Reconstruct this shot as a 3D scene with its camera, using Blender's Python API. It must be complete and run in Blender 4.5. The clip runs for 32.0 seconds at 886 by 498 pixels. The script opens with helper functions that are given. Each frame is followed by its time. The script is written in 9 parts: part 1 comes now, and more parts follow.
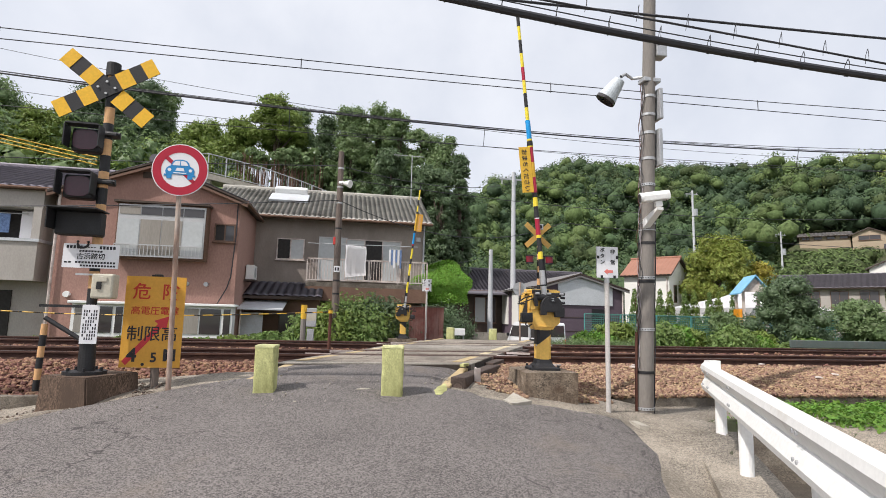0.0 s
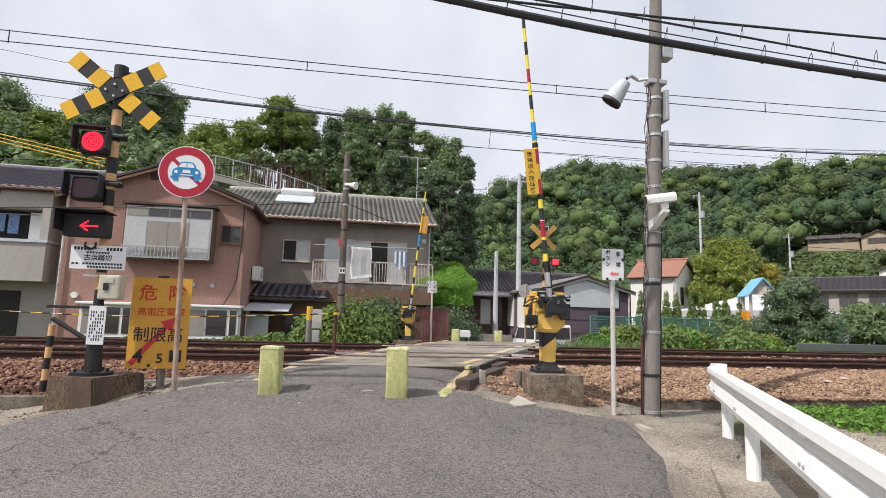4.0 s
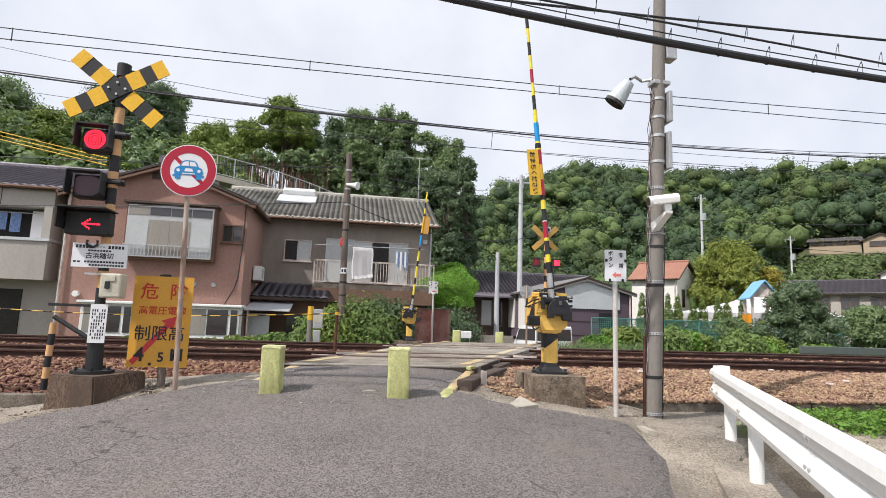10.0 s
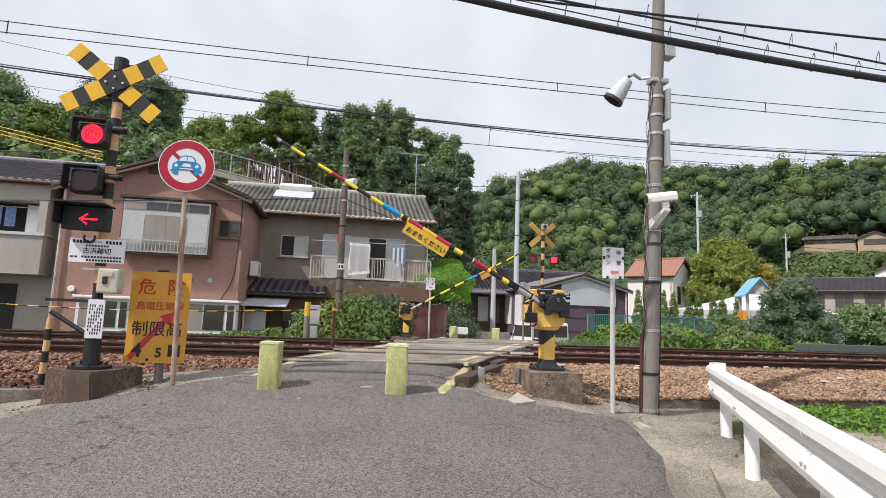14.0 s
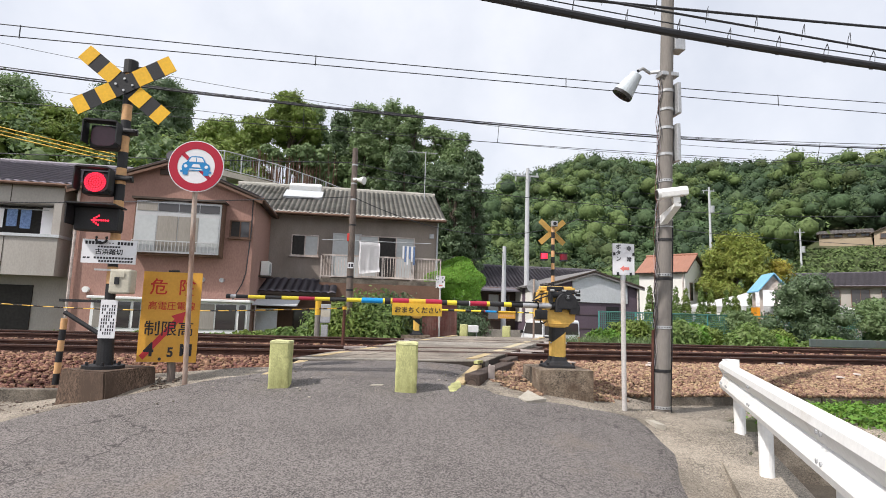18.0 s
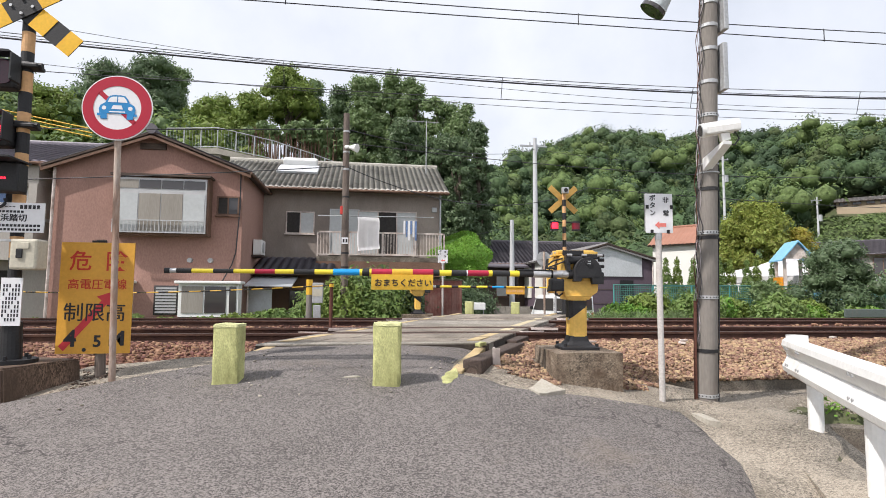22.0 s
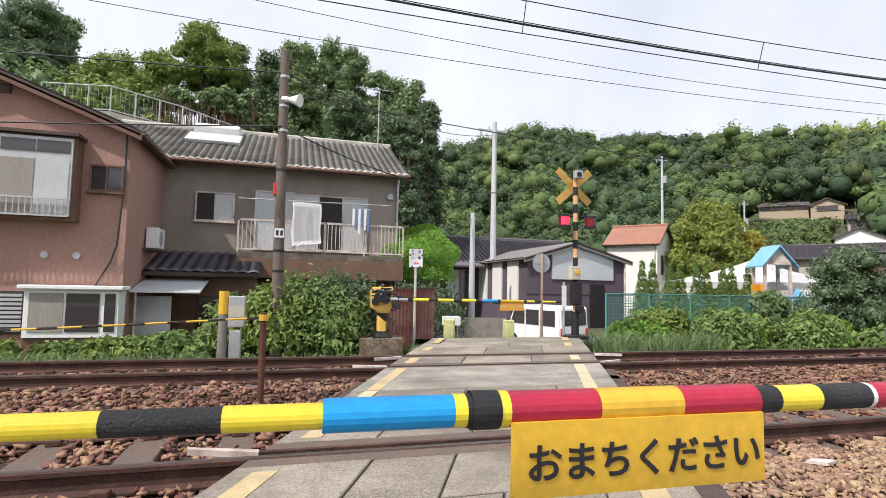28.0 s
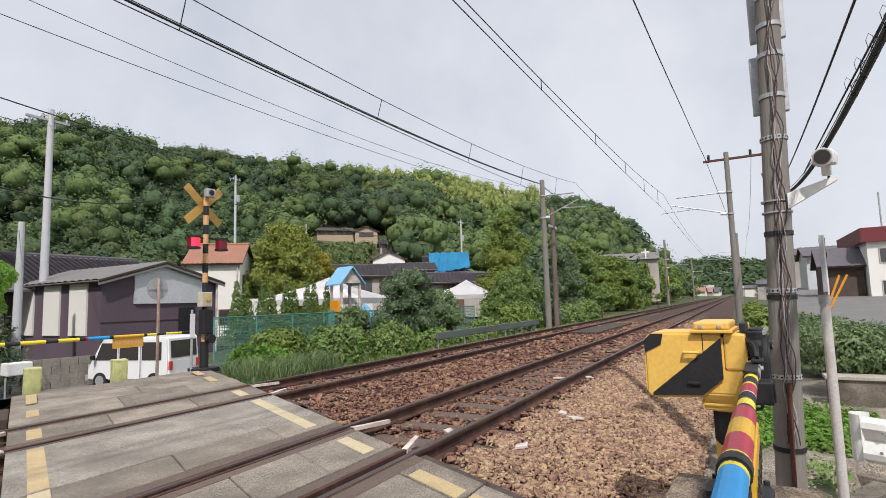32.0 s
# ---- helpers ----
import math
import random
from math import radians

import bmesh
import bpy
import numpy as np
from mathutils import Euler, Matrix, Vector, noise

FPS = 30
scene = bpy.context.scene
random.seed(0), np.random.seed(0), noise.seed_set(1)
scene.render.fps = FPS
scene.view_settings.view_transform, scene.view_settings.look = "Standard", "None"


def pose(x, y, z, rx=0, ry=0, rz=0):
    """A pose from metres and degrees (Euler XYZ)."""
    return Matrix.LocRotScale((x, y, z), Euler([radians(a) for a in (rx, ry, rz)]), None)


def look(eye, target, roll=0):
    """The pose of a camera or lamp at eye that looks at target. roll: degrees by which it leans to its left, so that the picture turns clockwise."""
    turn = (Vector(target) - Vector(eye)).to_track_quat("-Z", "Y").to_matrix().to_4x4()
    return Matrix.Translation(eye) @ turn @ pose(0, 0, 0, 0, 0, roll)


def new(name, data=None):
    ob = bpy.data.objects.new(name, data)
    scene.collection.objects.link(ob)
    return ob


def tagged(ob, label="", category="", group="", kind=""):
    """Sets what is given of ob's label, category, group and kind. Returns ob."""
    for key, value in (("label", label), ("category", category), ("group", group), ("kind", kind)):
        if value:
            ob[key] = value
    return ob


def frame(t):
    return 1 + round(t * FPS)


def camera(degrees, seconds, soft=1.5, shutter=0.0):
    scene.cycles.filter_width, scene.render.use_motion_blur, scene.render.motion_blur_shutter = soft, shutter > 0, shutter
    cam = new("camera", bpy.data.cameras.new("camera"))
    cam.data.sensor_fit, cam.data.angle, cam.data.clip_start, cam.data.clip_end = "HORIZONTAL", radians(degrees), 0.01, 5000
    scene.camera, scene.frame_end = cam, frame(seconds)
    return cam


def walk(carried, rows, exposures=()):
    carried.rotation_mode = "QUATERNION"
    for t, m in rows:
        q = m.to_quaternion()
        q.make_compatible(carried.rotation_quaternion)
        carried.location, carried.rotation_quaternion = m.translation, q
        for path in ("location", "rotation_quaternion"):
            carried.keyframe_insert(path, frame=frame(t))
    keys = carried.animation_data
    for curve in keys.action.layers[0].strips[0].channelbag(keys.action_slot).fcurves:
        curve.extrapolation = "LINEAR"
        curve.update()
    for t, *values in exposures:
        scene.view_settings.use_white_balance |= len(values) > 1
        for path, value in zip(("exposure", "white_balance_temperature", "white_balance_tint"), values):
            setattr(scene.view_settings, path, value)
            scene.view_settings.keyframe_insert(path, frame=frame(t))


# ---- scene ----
cam = camera(79.5, 32.0, soft=0.9)
METRES, EYE, TILT, LEAN, TURN = 8.0, 1.5, 0.0, 0.0, -10.6
PATH = [
    (0, (-0.006, 0.004, 1.498), (0.356, 1.954, 1.752), 1.4),
    (0.5, (-0.003, -0.003, 1.499), (0.35, 1.949, 1.75), 1.5),
    (1, (0.0, -0.001, 1.498), (0.343, 1.953, 1.749), 1.6),
    (1.5, (0.002, -0.005, 1.501), (0.348, 1.949, 1.754), 1.6),
    (2, (0.006, -0.006, 1.5), (0.347, 1.949, 1.75), 1.6),
    (2.5, (0.0, -0.009, 1.506), (0.348, 1.945, 1.755), 1.6),
    (3, (0.005, 0.002, 1.504), (0.344, 1.956, 1.759), 1.6),
    (3.5, (0.002, 0.004, 1.503), (0.345, 1.957, 1.764), 1.6),
    (5.5, (0.01, 0.011, 1.5), (0.335, 1.968, 1.752), 1.5),
    (6, (0.003, 0.015, 1.499), (0.326, 1.972, 1.755), 1.5),
    (6.5, (0.002, 0.019, 1.503), (0.323, 1.977, 1.755), 1.5),
    (7, (0.004, 0.017, 1.508), (0.32, 1.976, 1.758), 1.6),
    (7.5, (0.001, 0.021, 1.502), (0.321, 1.979, 1.756), 1.7),
    (8, (0.004, 0.027, 1.505), (0.325, 1.985, 1.758), 1.8),
    (8.5, (0.003, 0.024, 1.506), (0.325, 1.981, 1.762), 1.8),
    (9, (-0.007, 0.022, 1.496), (0.324, 1.978, 1.753), 1.8),
    (9.5, (-0.011, 0.027, 1.503), (0.312, 1.984, 1.764), 1.9),
    (10, (-0.008, 0.025, 1.494), (0.329, 1.979, 1.757), 1.9),
    (10.5, (-0.017, 0.031, 1.498), (0.314, 1.986, 1.761), 2.0),
    (11, (-0.017, 0.029, 1.501), (0.317, 1.984, 1.758), 2.1),
    (11.5, (-0.015, 0.034, 1.504), (0.319, 1.989, 1.762), 2.2),
    (12, (-0.014, 0.031, 1.501), (0.319, 1.985, 1.762), 2.3),
    (12.5, (-0.028, 0.023, 1.507), (0.31, 1.978, 1.762), 2.4),
    (13, (-0.026, 0.029, 1.499), (0.308, 1.984, 1.756), 2.4),
    (13.5, (-0.022, 0.027, 1.492), (0.311, 1.983, 1.748), 2.3),
    (14, (-0.031, 0.022, 1.499), (0.32, 1.976, 1.748), 2.1),
    (14.5, (-0.023, 0.041, 1.495), (0.312, 1.996, 1.747), 2.0),
    (16.5, (-0.012, 0.037, 1.495), (0.304, 1.997, 1.733), 1.5),
    (17, (-0.019, 0.033, 1.497), (0.3, 1.993, 1.735), 1.6),
    (17.5, (-0.01, 0.036, 1.494), (0.298, 1.996, 1.743), 1.7),
    (18, (-0.013, 0.034, 1.496), (0.301, 1.995, 1.737), 1.7),
    (18.5, (-0.024, 0.039, 1.498), (0.293, 2.0, 1.737), 1.8),
    (19, (-0.023, 0.04, 1.495), (0.302, 1.999, 1.732), 1.7),
    (19.5, (-0.03, 0.056, 1.485), (0.3, 2.015, 1.72), 1.6),
    (20, (-0.031, 0.103, 1.484), (0.275, 2.066, 1.717), 1.7),
    (20.5, (0.081, 0.288, 1.472), (0.344, 2.256, 1.707), 1.4),
    (21, (0.201, 0.531, 1.48), (0.443, 2.504, 1.7), 1.0),
    (21.5, (0.242, 0.865, 1.481), (0.487, 2.84, 1.679), 0.8),
    (22, (0.373, 1.284, 1.436), (0.659, 3.256, 1.599), 0.4),
    (22.5, (0.538, 1.724, 1.445), (0.908, 3.685, 1.576), 0.4),
    (23, (0.678, 2.163, 1.447), (1.094, 4.116, 1.56), 1.3),
    (23.5, (0.89, 2.543, 1.46), (1.355, 4.486, 1.555), 1.3),
    (24, (1.042, 2.877, 1.478), (1.544, 4.811, 1.57), 1.4),
    (24.5, (1.125, 3.244, 1.534), (1.639, 5.175, 1.617), 2.1),
    (25, (1.215, 3.623, 1.561), (1.75, 5.55, 1.624), 2.3),
    (25.5, (1.182, 3.994, 1.577), (1.704, 5.924, 1.627), 2.8),
    (26, (1.051, 4.344, 1.667), (1.527, 6.286, 1.727), 3.2),
    (26.5, (0.861, 4.694, 1.716), (1.282, 6.647, 1.805), 2.5),
    (28.5, (-0.269, 5.84, 1.935), (0.434, 7.706, 2.095), 0.4),
    (29, (-0.414, 6.078, 1.97), (0.546, 7.824, 2.133), 0.4),
    (29.5, (-0.458, 6.278, 1.992), (0.784, 7.839, 2.138), -0.3),
    (30, (-0.637, 6.374, 1.986), (0.745, 7.812, 2.131), -1.1),
    (30.5, (-0.824, 6.415, 2.013), (0.64, 7.769, 2.165), -1.5),
    (31, (-0.92, 6.474, 2.009), (0.612, 7.751, 2.161), -2.4),
    (31.5, (-1.071, 6.565, 2.019), (0.572, 7.69, 2.205), -2.2),
    (32, (-1.115, 6.604, 2.056), (0.629, 7.562, 2.254), -1.7),
]
walk(cam, [(t, look(eye, target, roll)) for t, eye, target, roll in PATH],
     exposures=[(0, 0.04), (3, 0.0), (6, 0.02), (9, 0.12), (11, 0.06), (12, 0.0), (14, 0.02), (17, 0.12), (20, 0.14), (22, 0.2), (24, 0.26), (26, 0.2), (28.5, 0.22), (29, 0.2), (30, -0.05), (31, -0.1), (32, -0.17)])

# ---- world, sun ----
SUN_DIR = Vector((-0.71, -0.36, 1.0)).normalized()
world = bpy.data.worlds.new("sky")
scene.world = world
world.use_nodes = True
wt = world.node_tree
wt.nodes.clear()
w_out = wt.nodes.new("ShaderNodeOutputWorld")
w_bg = wt.nodes.new("ShaderNodeBackground")
w_sky = wt.nodes.new("ShaderNodeTexSky")
w_sky.sky_type = "NISHITA"
w_sky.sun_disc = False
w_sky.sun_elevation = math.asin(SUN_DIR.z)
w_sky.sun_rotation = math.atan2(SUN_DIR.x, SUN_DIR.y)
w_sky.air_density = 1.0
w_sky.dust_density = 2.0
w_gain = wt.nodes.new("ShaderNodeMix")
w_gain.data_type = "RGBA"
w_gain.blend_type = "MULTIPLY"
w_gain.inputs[0].default_value = 1.0
w_gain.inputs[7].default_value = (0.10, 0.10, 0.10, 1)
w_noise = wt.nodes.new("ShaderNodeTexNoise")
w_noise.inputs["Scale"].default_value = 2.6
w_noise.inputs["Detail"].default_value = 7.0
w_noise.inputs["Roughness"].default_value = 0.55
w_ramp = wt.nodes.new("ShaderNodeValToRGB")
w_ramp.color_ramp.elements[0].position = 0.30
w_ramp.color_ramp.elements[0].color = (0.74, 0.78, 0.88, 1)
w_ramp.color_ramp.elements[1].position = 0.62
w_ramp.color_ramp.elements[1].color = (0.97, 0.99, 1.06, 1)
w_mix = wt.nodes.new("ShaderNodeMix")
w_mix.data_type = "RGBA"
w_mix.inputs[0].default_value = 0.86
wt.links.new(w_sky.outputs[0], w_gain.inputs[6])
wt.links.new(w_noise.outputs[0], w_ramp.inputs[0])
wt.links.new(w_gain.outputs[2], w_mix.inputs[6])
wt.links.new(w_ramp.outputs[0], w_mix.inputs[7])
wt.links.new(w_mix.outputs[2], w_bg.inputs[0])
w_bg.inputs[1].default_value = 1.0
wt.links.new(w_bg.outputs[0], w_out.inputs[0])

sun_data = bpy.data.lights.new("sun", "SUN")
sun_data.energy = 4.2
sun_data.angle = radians(0.8)
sun_data.color = (1.0, 0.94, 0.90)
sun = new("sun", sun_data)
sun.matrix_world = look(SUN_DIR * 60, (0, 0, 0))


# ---- materials ----
def material(name, base, rough=0.6, metal=0.0, var=0.18, scale=6.0, fine=70.0, bump=0.15, dirt=None, dirt_at=0.62,
             spec=0.4, per_object=0.0, per_island=0.0, translucent=0.0, stretch=(1, 1, 1), hue=0.0, grain=1.5, cells=0.0, blotch=1.0):
    """A surface with a base colour, stains at a large scale, grain at a small one, and relief."""
    m = bpy.data.materials.new(name)
    m.use_nodes = True
    nt = m.node_tree
    n, l = nt.nodes, nt.links
    bs = n["Principled BSDF"]
    bs.inputs["Roughness"].default_value = rough
    bs.inputs["Metallic"].default_value = metal
    bs.inputs["Specular IOR Level"].default_value = spec
    tc = n.new("ShaderNodeTexCoord")
    mp = n.new("ShaderNodeMapping")
    mp.inputs["Scale"].default_value = stretch
    l.new(tc.outputs["Object"], mp.inputs[0])
    big = n.new("ShaderNodeTexNoise")
    big.inputs["Scale"].default_value = scale
    big.inputs["Detail"].default_value = 5.0
    l.new(mp.outputs[0], big.inputs["Vector"])
    small = n.new("ShaderNodeTexNoise")
    small.inputs["Scale"].default_value = fine
    small.inputs["Detail"].default_value = 3.0
    l.new(mp.outputs[0], small.inputs["Vector"])
    if cells:
        small = n.new("ShaderNodeTexVoronoi")
        small.inputs["Scale"].default_value = cells
        l.new(mp.outputs[0], small.inputs["Vector"])
        sep = n.new("ShaderNodeSeparateColor")
        l.new(small.outputs["Color"], sep.inputs[0])
        finer = n.new("ShaderNodeTexVoronoi")
        finer.inputs["Scale"].default_value = cells * 2.1
        l.new(mp.outputs[0], finer.inputs["Vector"])
        sep2 = n.new("ShaderNodeSeparateColor")
        l.new(finer.outputs["Color"], sep2.inputs[0])
        both = n.new("ShaderNodeMath")
        both.operation = "MULTIPLY_ADD"
        l.new(sep2.outputs[0], both.inputs[0])
        both.inputs[1].default_value = 0.5
        half = n.new("ShaderNodeMath")
        half.operation = "MULTIPLY"
        l.new(sep.outputs[0], half.inputs[0])
        half.inputs[1].default_value = 0.5
        l.new(half.outputs[0], both.inputs[2])
        small = both
    off = n.new("ShaderNodeMath")
    off.operation = "MULTIPLY_ADD"
    l.new(small.outputs[0], off.inputs[0])
    off.inputs[1].default_value, off.inputs[2].default_value = grain, 0.5 - 0.5 * grain
    calm = n.new("ShaderNodeMath")
    calm.operation = "MULTIPLY_ADD"
    l.new(big.outputs[0], calm.inputs[0])
    calm.inputs[1].default_value, calm.inputs[2].default_value = blotch, 0.5 - 0.5 * blotch
    add = n.new("ShaderNodeMath")
    add.operation = "ADD"
    l.new(calm.outputs[0], add.inputs[0])
    l.new(off.outputs[0], add.inputs[1])
    value = add.outputs[0]
    for amount, source in ((per_object, "obj"), (per_island, "island")):
        if amount:
            src = n.new("ShaderNodeObjectInfo").outputs["Random"] if source == "obj" else n.new("ShaderNodeNewGeometry").outputs["Random Per Island"]
            mul = n.new("ShaderNodeMath")
            mul.operation = "MULTIPLY_ADD"
            l.new(src, mul.inputs[0])
            mul.inputs[1].default_value = amount
            l.new(value, mul.inputs[2])
            value = mul.outputs[0]
    rng = n.new("ShaderNodeMapRange")
    rng.inputs[1].default_value = 0.6
    rng.inputs[2].default_value = 1.4 + per_object + per_island
    rng.inputs[3].default_value = 1 - var
    rng.inputs[4].default_value = 1 + var
    l.new(value, rng.inputs[0])
    col = n.new("ShaderNodeMix")
    col.data_type, col.blend_type = "RGBA", "MULTIPLY"
    col.inputs[0].default_value = 1.0
    col.inputs[6].default_value = (*base, 1)
    l.new(rng.outputs[0], col.inputs[7])
    colour = col.outputs[2]
    if hue:
        hs = n.new("ShaderNodeHueSaturation")
        hr = n.new("ShaderNodeMapRange")
        src = n.new("ShaderNodeNewGeometry").outputs["Random Per Island"] if per_island else n.new("ShaderNodeObjectInfo").outputs["Random"]
        l.new(src, hr.inputs[0])
        hr.inputs[3].default_value, hr.inputs[4].default_value = 0.5 - hue, 0.5 + hue
        l.new(hr.outputs[0], hs.inputs["Hue"])
        l.new(colour, hs.inputs["Color"])
        colour = hs.outputs[0]
    if dirt:
        ds = n.new("ShaderNodeTexNoise")
        ds.inputs["Scale"].default_value = scale * 0.45
        ds.inputs["Detail"].default_value = 8.0
        ds.inputs["Roughness"].default_value = 0.68
        l.new(mp.outputs[0], ds.inputs["Vector"])
        dr = n.new("ShaderNodeMapRange")
        dr.inputs[1].default_value, dr.inputs[2].default_value = dirt_at - 0.12, dirt_at + 0.12
        l.new(ds.outputs[0], dr.inputs[0])
        dm = n.new("ShaderNodeMix")
        dm.data_type = "RGBA"
        l.new(dr.outputs[0], dm.inputs[0])
        l.new(colour, dm.inputs[6])
        dm.inputs[7].default_value = (*dirt, 1)
        colour = dm.outputs[2]
    l.new(colour, bs.inputs["Base Color"])
    if bump:
        bp = n.new("ShaderNodeBump")
        bp.inputs["Strength"].default_value = bump
        bp.inputs["Distance"].default_value = 0.02
        l.new(small.outputs[0], bp.inputs["Height"])
        l.new(bp.outputs[0], bs.inputs["Normal"])
    if translucent:
        tr = n.new("ShaderNodeBsdfTranslucent")
        l.new(colour, tr.inputs[0])
        mx = n.new("ShaderNodeMixShader")
        mx.inputs[0].default_value = translucent
        l.new(bs.outputs[0], mx.inputs[1])
        l.new(tr.outputs[0], mx.inputs[2])
        l.new(mx.outputs[0], n["Material Output"].inputs[0])
    return m


def glowing(name, colour, strength):
    m = bpy.data.materials.new(name)
    m.use_nodes = True
    bs = m.node_tree.nodes["Principled BSDF"]
    bs.inputs["Base Color"].default_value = (*colour, 1)
    bs.inputs["Emission Color"].default_value = (*colour, 1)
    bs.inputs["Emission Strength"].default_value = strength
    return m


def glass(name, tint, rough=0.05):
    m = bpy.data.materials.new(name)
    m.use_nodes = True
    bs = m.node_tree.nodes["Principled BSDF"]
    bs.inputs["Base Color"].default_value = (*tint, 1)
    bs.inputs["Roughness"].default_value = rough
    bs.inputs["Specular IOR Level"].default_value = 0.8
    return m


ASPHALT = material("worn_asphalt", (0.150, 0.135, 0.127), 0.92, var=0.66, scale=1.6, cells=105, bump=0.45, dirt=(0.19, 0.155, 0.125), dirt_at=0.70, grain=1.75, blotch=0.4)


def add_cracks(m, scale, width, dark):
    """Thin wandering cracks, only in some patches of the surface."""
    n, l = m.node_tree.nodes, m.node_tree.links
    bs = n["Principled BSDF"]
    old = bs.inputs["Base Color"].links[0].from_socket
    tc = n.new("ShaderNodeTexCoord")
    wob = n.new("ShaderNodeTexNoise")
    wob.inputs["Scale"].default_value, wob.inputs["Detail"].default_value = 2.3, 6.0
    l.new(tc.outputs["Object"], wob.inputs["Vector"])
    mix = n.new("ShaderNodeMix")
    mix.data_type, mix.blend_type = "RGBA", "LINEAR_LIGHT"
    mix.inputs[0].default_value = 0.45
    l.new(tc.outputs["Object"], mix.inputs[6])
    l.new(wob.outputs["Color"], mix.inputs[7])
    vor = n.new("ShaderNodeTexVoronoi")
    vor.feature = "DISTANCE_TO_EDGE"
    vor.inputs["Scale"].default_value = scale
    l.new(mix.outputs[2], vor.inputs["Vector"])
    line = n.new("ShaderNodeMapRange")
    line.inputs[1].default_value, line.inputs[2].default_value = width * 0.4, width
    line.inputs[3].default_value, line.inputs[4].default_value = 1.0, 0.0
    l.new(vor.outputs[0], line.inputs[0])
    patch = n.new("ShaderNodeTexNoise")
    patch.inputs["Scale"].default_value = 0.55
    l.new(tc.outputs["Object"], patch.inputs["Vector"])
    pr = n.new("ShaderNodeMapRange")
    pr.inputs[1].default_value, pr.inputs[2].default_value = 0.44, 0.54
    l.new(patch.outputs[0], pr.inputs[0])
    both = n.new("ShaderNodeMath")
    both.operation = "MULTIPLY"
    l.new(line.outputs[0], both.inputs[0])
    l.new(pr.outputs[0], both.inputs[1])
    out = n.new("ShaderNodeMix")
    out.data_type = "RGBA"
    l.new(both.outputs[0], out.inputs[0])
    l.new(old, out.inputs[6])
    out.inputs[7].default_value = (*dark, 1)
    l.new(out.outputs[2], bs.inputs["Base Color"])


add_cracks(ASPHALT, 0.75, 0.0075, (0.055, 0.049, 0.047))
ASPHALT_FAR = material("far_asphalt", (0.17, 0.165, 0.16), 0.92, var=0.2, scale=0.8, fine=60, bump=0.3)
DIRT = material("sandy_dirt", (0.27, 0.235, 0.19), 0.95, var=0.7, scale=1.6, cells=85, bump=0.4, dirt=(0.16, 0.137, 0.108), dirt_at=0.58, grain=1.0)
SOIL = material("grassy_soil", (0.085, 0.085, 0.045), 0.95, var=0.4, scale=0.7, fine=18, bump=0.5, dirt=(0.06, 0.09, 0.03), dirt_at=0.55)
CONCRETE = material("weathered_concrete", (0.19, 0.165, 0.135), 0.9, var=0.75, scale=3.6, cells=80, bump=0.25, dirt=(0.085, 0.07, 0.055), dirt_at=0.54, grain=0.7)
CONCRETE_BLOCK = material("footing_concrete", (0.225, 0.180, 0.135), 0.9, var=0.8, scale=5.0, cells=70, bump=0.45, dirt=(0.085, 0.055, 0.036), dirt_at=0.53, grain=0.8)
CONCRETE_DARK = material("damp_concrete", (0.075, 0.063, 0.05), 0.92, var=0.5, scale=6, fine=60, bump=0.3)
LAMP_PALE = material("pale_lamp_metal", (0.52, 0.57, 0.60), 0.45, var=0.15, scale=6, fine=50, bump=0.04)
CONCRETE_RUSTY = material("rust_stained_concrete", (0.155, 0.105, 0.075), 0.9, var=0.7, scale=4, cells=80, bump=0.25, dirt=(0.075, 0.05, 0.036), dirt_at=0.5, stretch=(1, 1, 0.4))
CONCRETE_LIGHT = material("pale_concrete", (0.41, 0.38, 0.32), 0.9, var=0.22, scale=3, fine=50, bump=0.3, dirt=(0.22, 0.2, 0.17), dirt_at=0.62)
DECK = material("deck_slab", (0.255, 0.222, 0.182), 0.92, var=0.72, scale=2.6, cells=100, bump=0.25, dirt=(0.145, 0.125, 0.105), dirt_at=0.55, per_object=0.4, grain=0.9)
DECK_CAST = material("cast_slab", (0.285, 0.262, 0.225), 0.92, var=0.52, scale=2.2, cells=100, bump=0.25, dirt=(0.18, 0.16, 0.135), dirt_at=0.57, grain=0.9)
PAINT_YELLOW = material("line_yellow", (0.48, 0.37, 0.205), 0.8, var=0.2, scale=5, fine=80, bump=0.25, dirt=(0.33, 0.27, 0.18), dirt_at=0.63)
PAINT_PALE = material("line_pale", (0.52, 0.445, 0.29), 0.8, var=0.15, scale=5, fine=80, bump=0.25, dirt=(0.4, 0.34, 0.25), dirt_at=0.66)
PAINT_LIME = material("lime_paint", (0.55, 0.555, 0.25), 0.85, var=0.34, scale=7, fine=110, bump=0.30, dirt=(0.27, 0.27, 0.11), dirt_at=0.515, stretch=(1, 1, 0.5))
PAINT_CRUST = material("crumbling_lime_paint", (0.62, 0.62, 0.33), 0.9, var=0.3, scale=9, fine=120, bump=0.4, dirt=(0.36, 0.36, 0.17), dirt_at=0.55)
RUST_RAIL = material("rail_side", (0.062, 0.030, 0.023), 0.85, var=0.35, scale=5, fine=60, bump=0.3, dirt=(0.13, 0.065, 0.042), dirt_at=0.6)
RAIL_TOP = material("rail_head", (0.12, 0.095, 0.085), 0.42, metal=0.6, var=0.2, scale=4, fine=40, bump=0.05)
TIMBER = material("tarred_timber", (0.082, 0.060, 0.050), 0.9, var=0.4, scale=3, fine=45, bump=0.7, stretch=(1, 1, 1), dirt=(0.06, 0.045, 0.04), dirt_at=0.58)
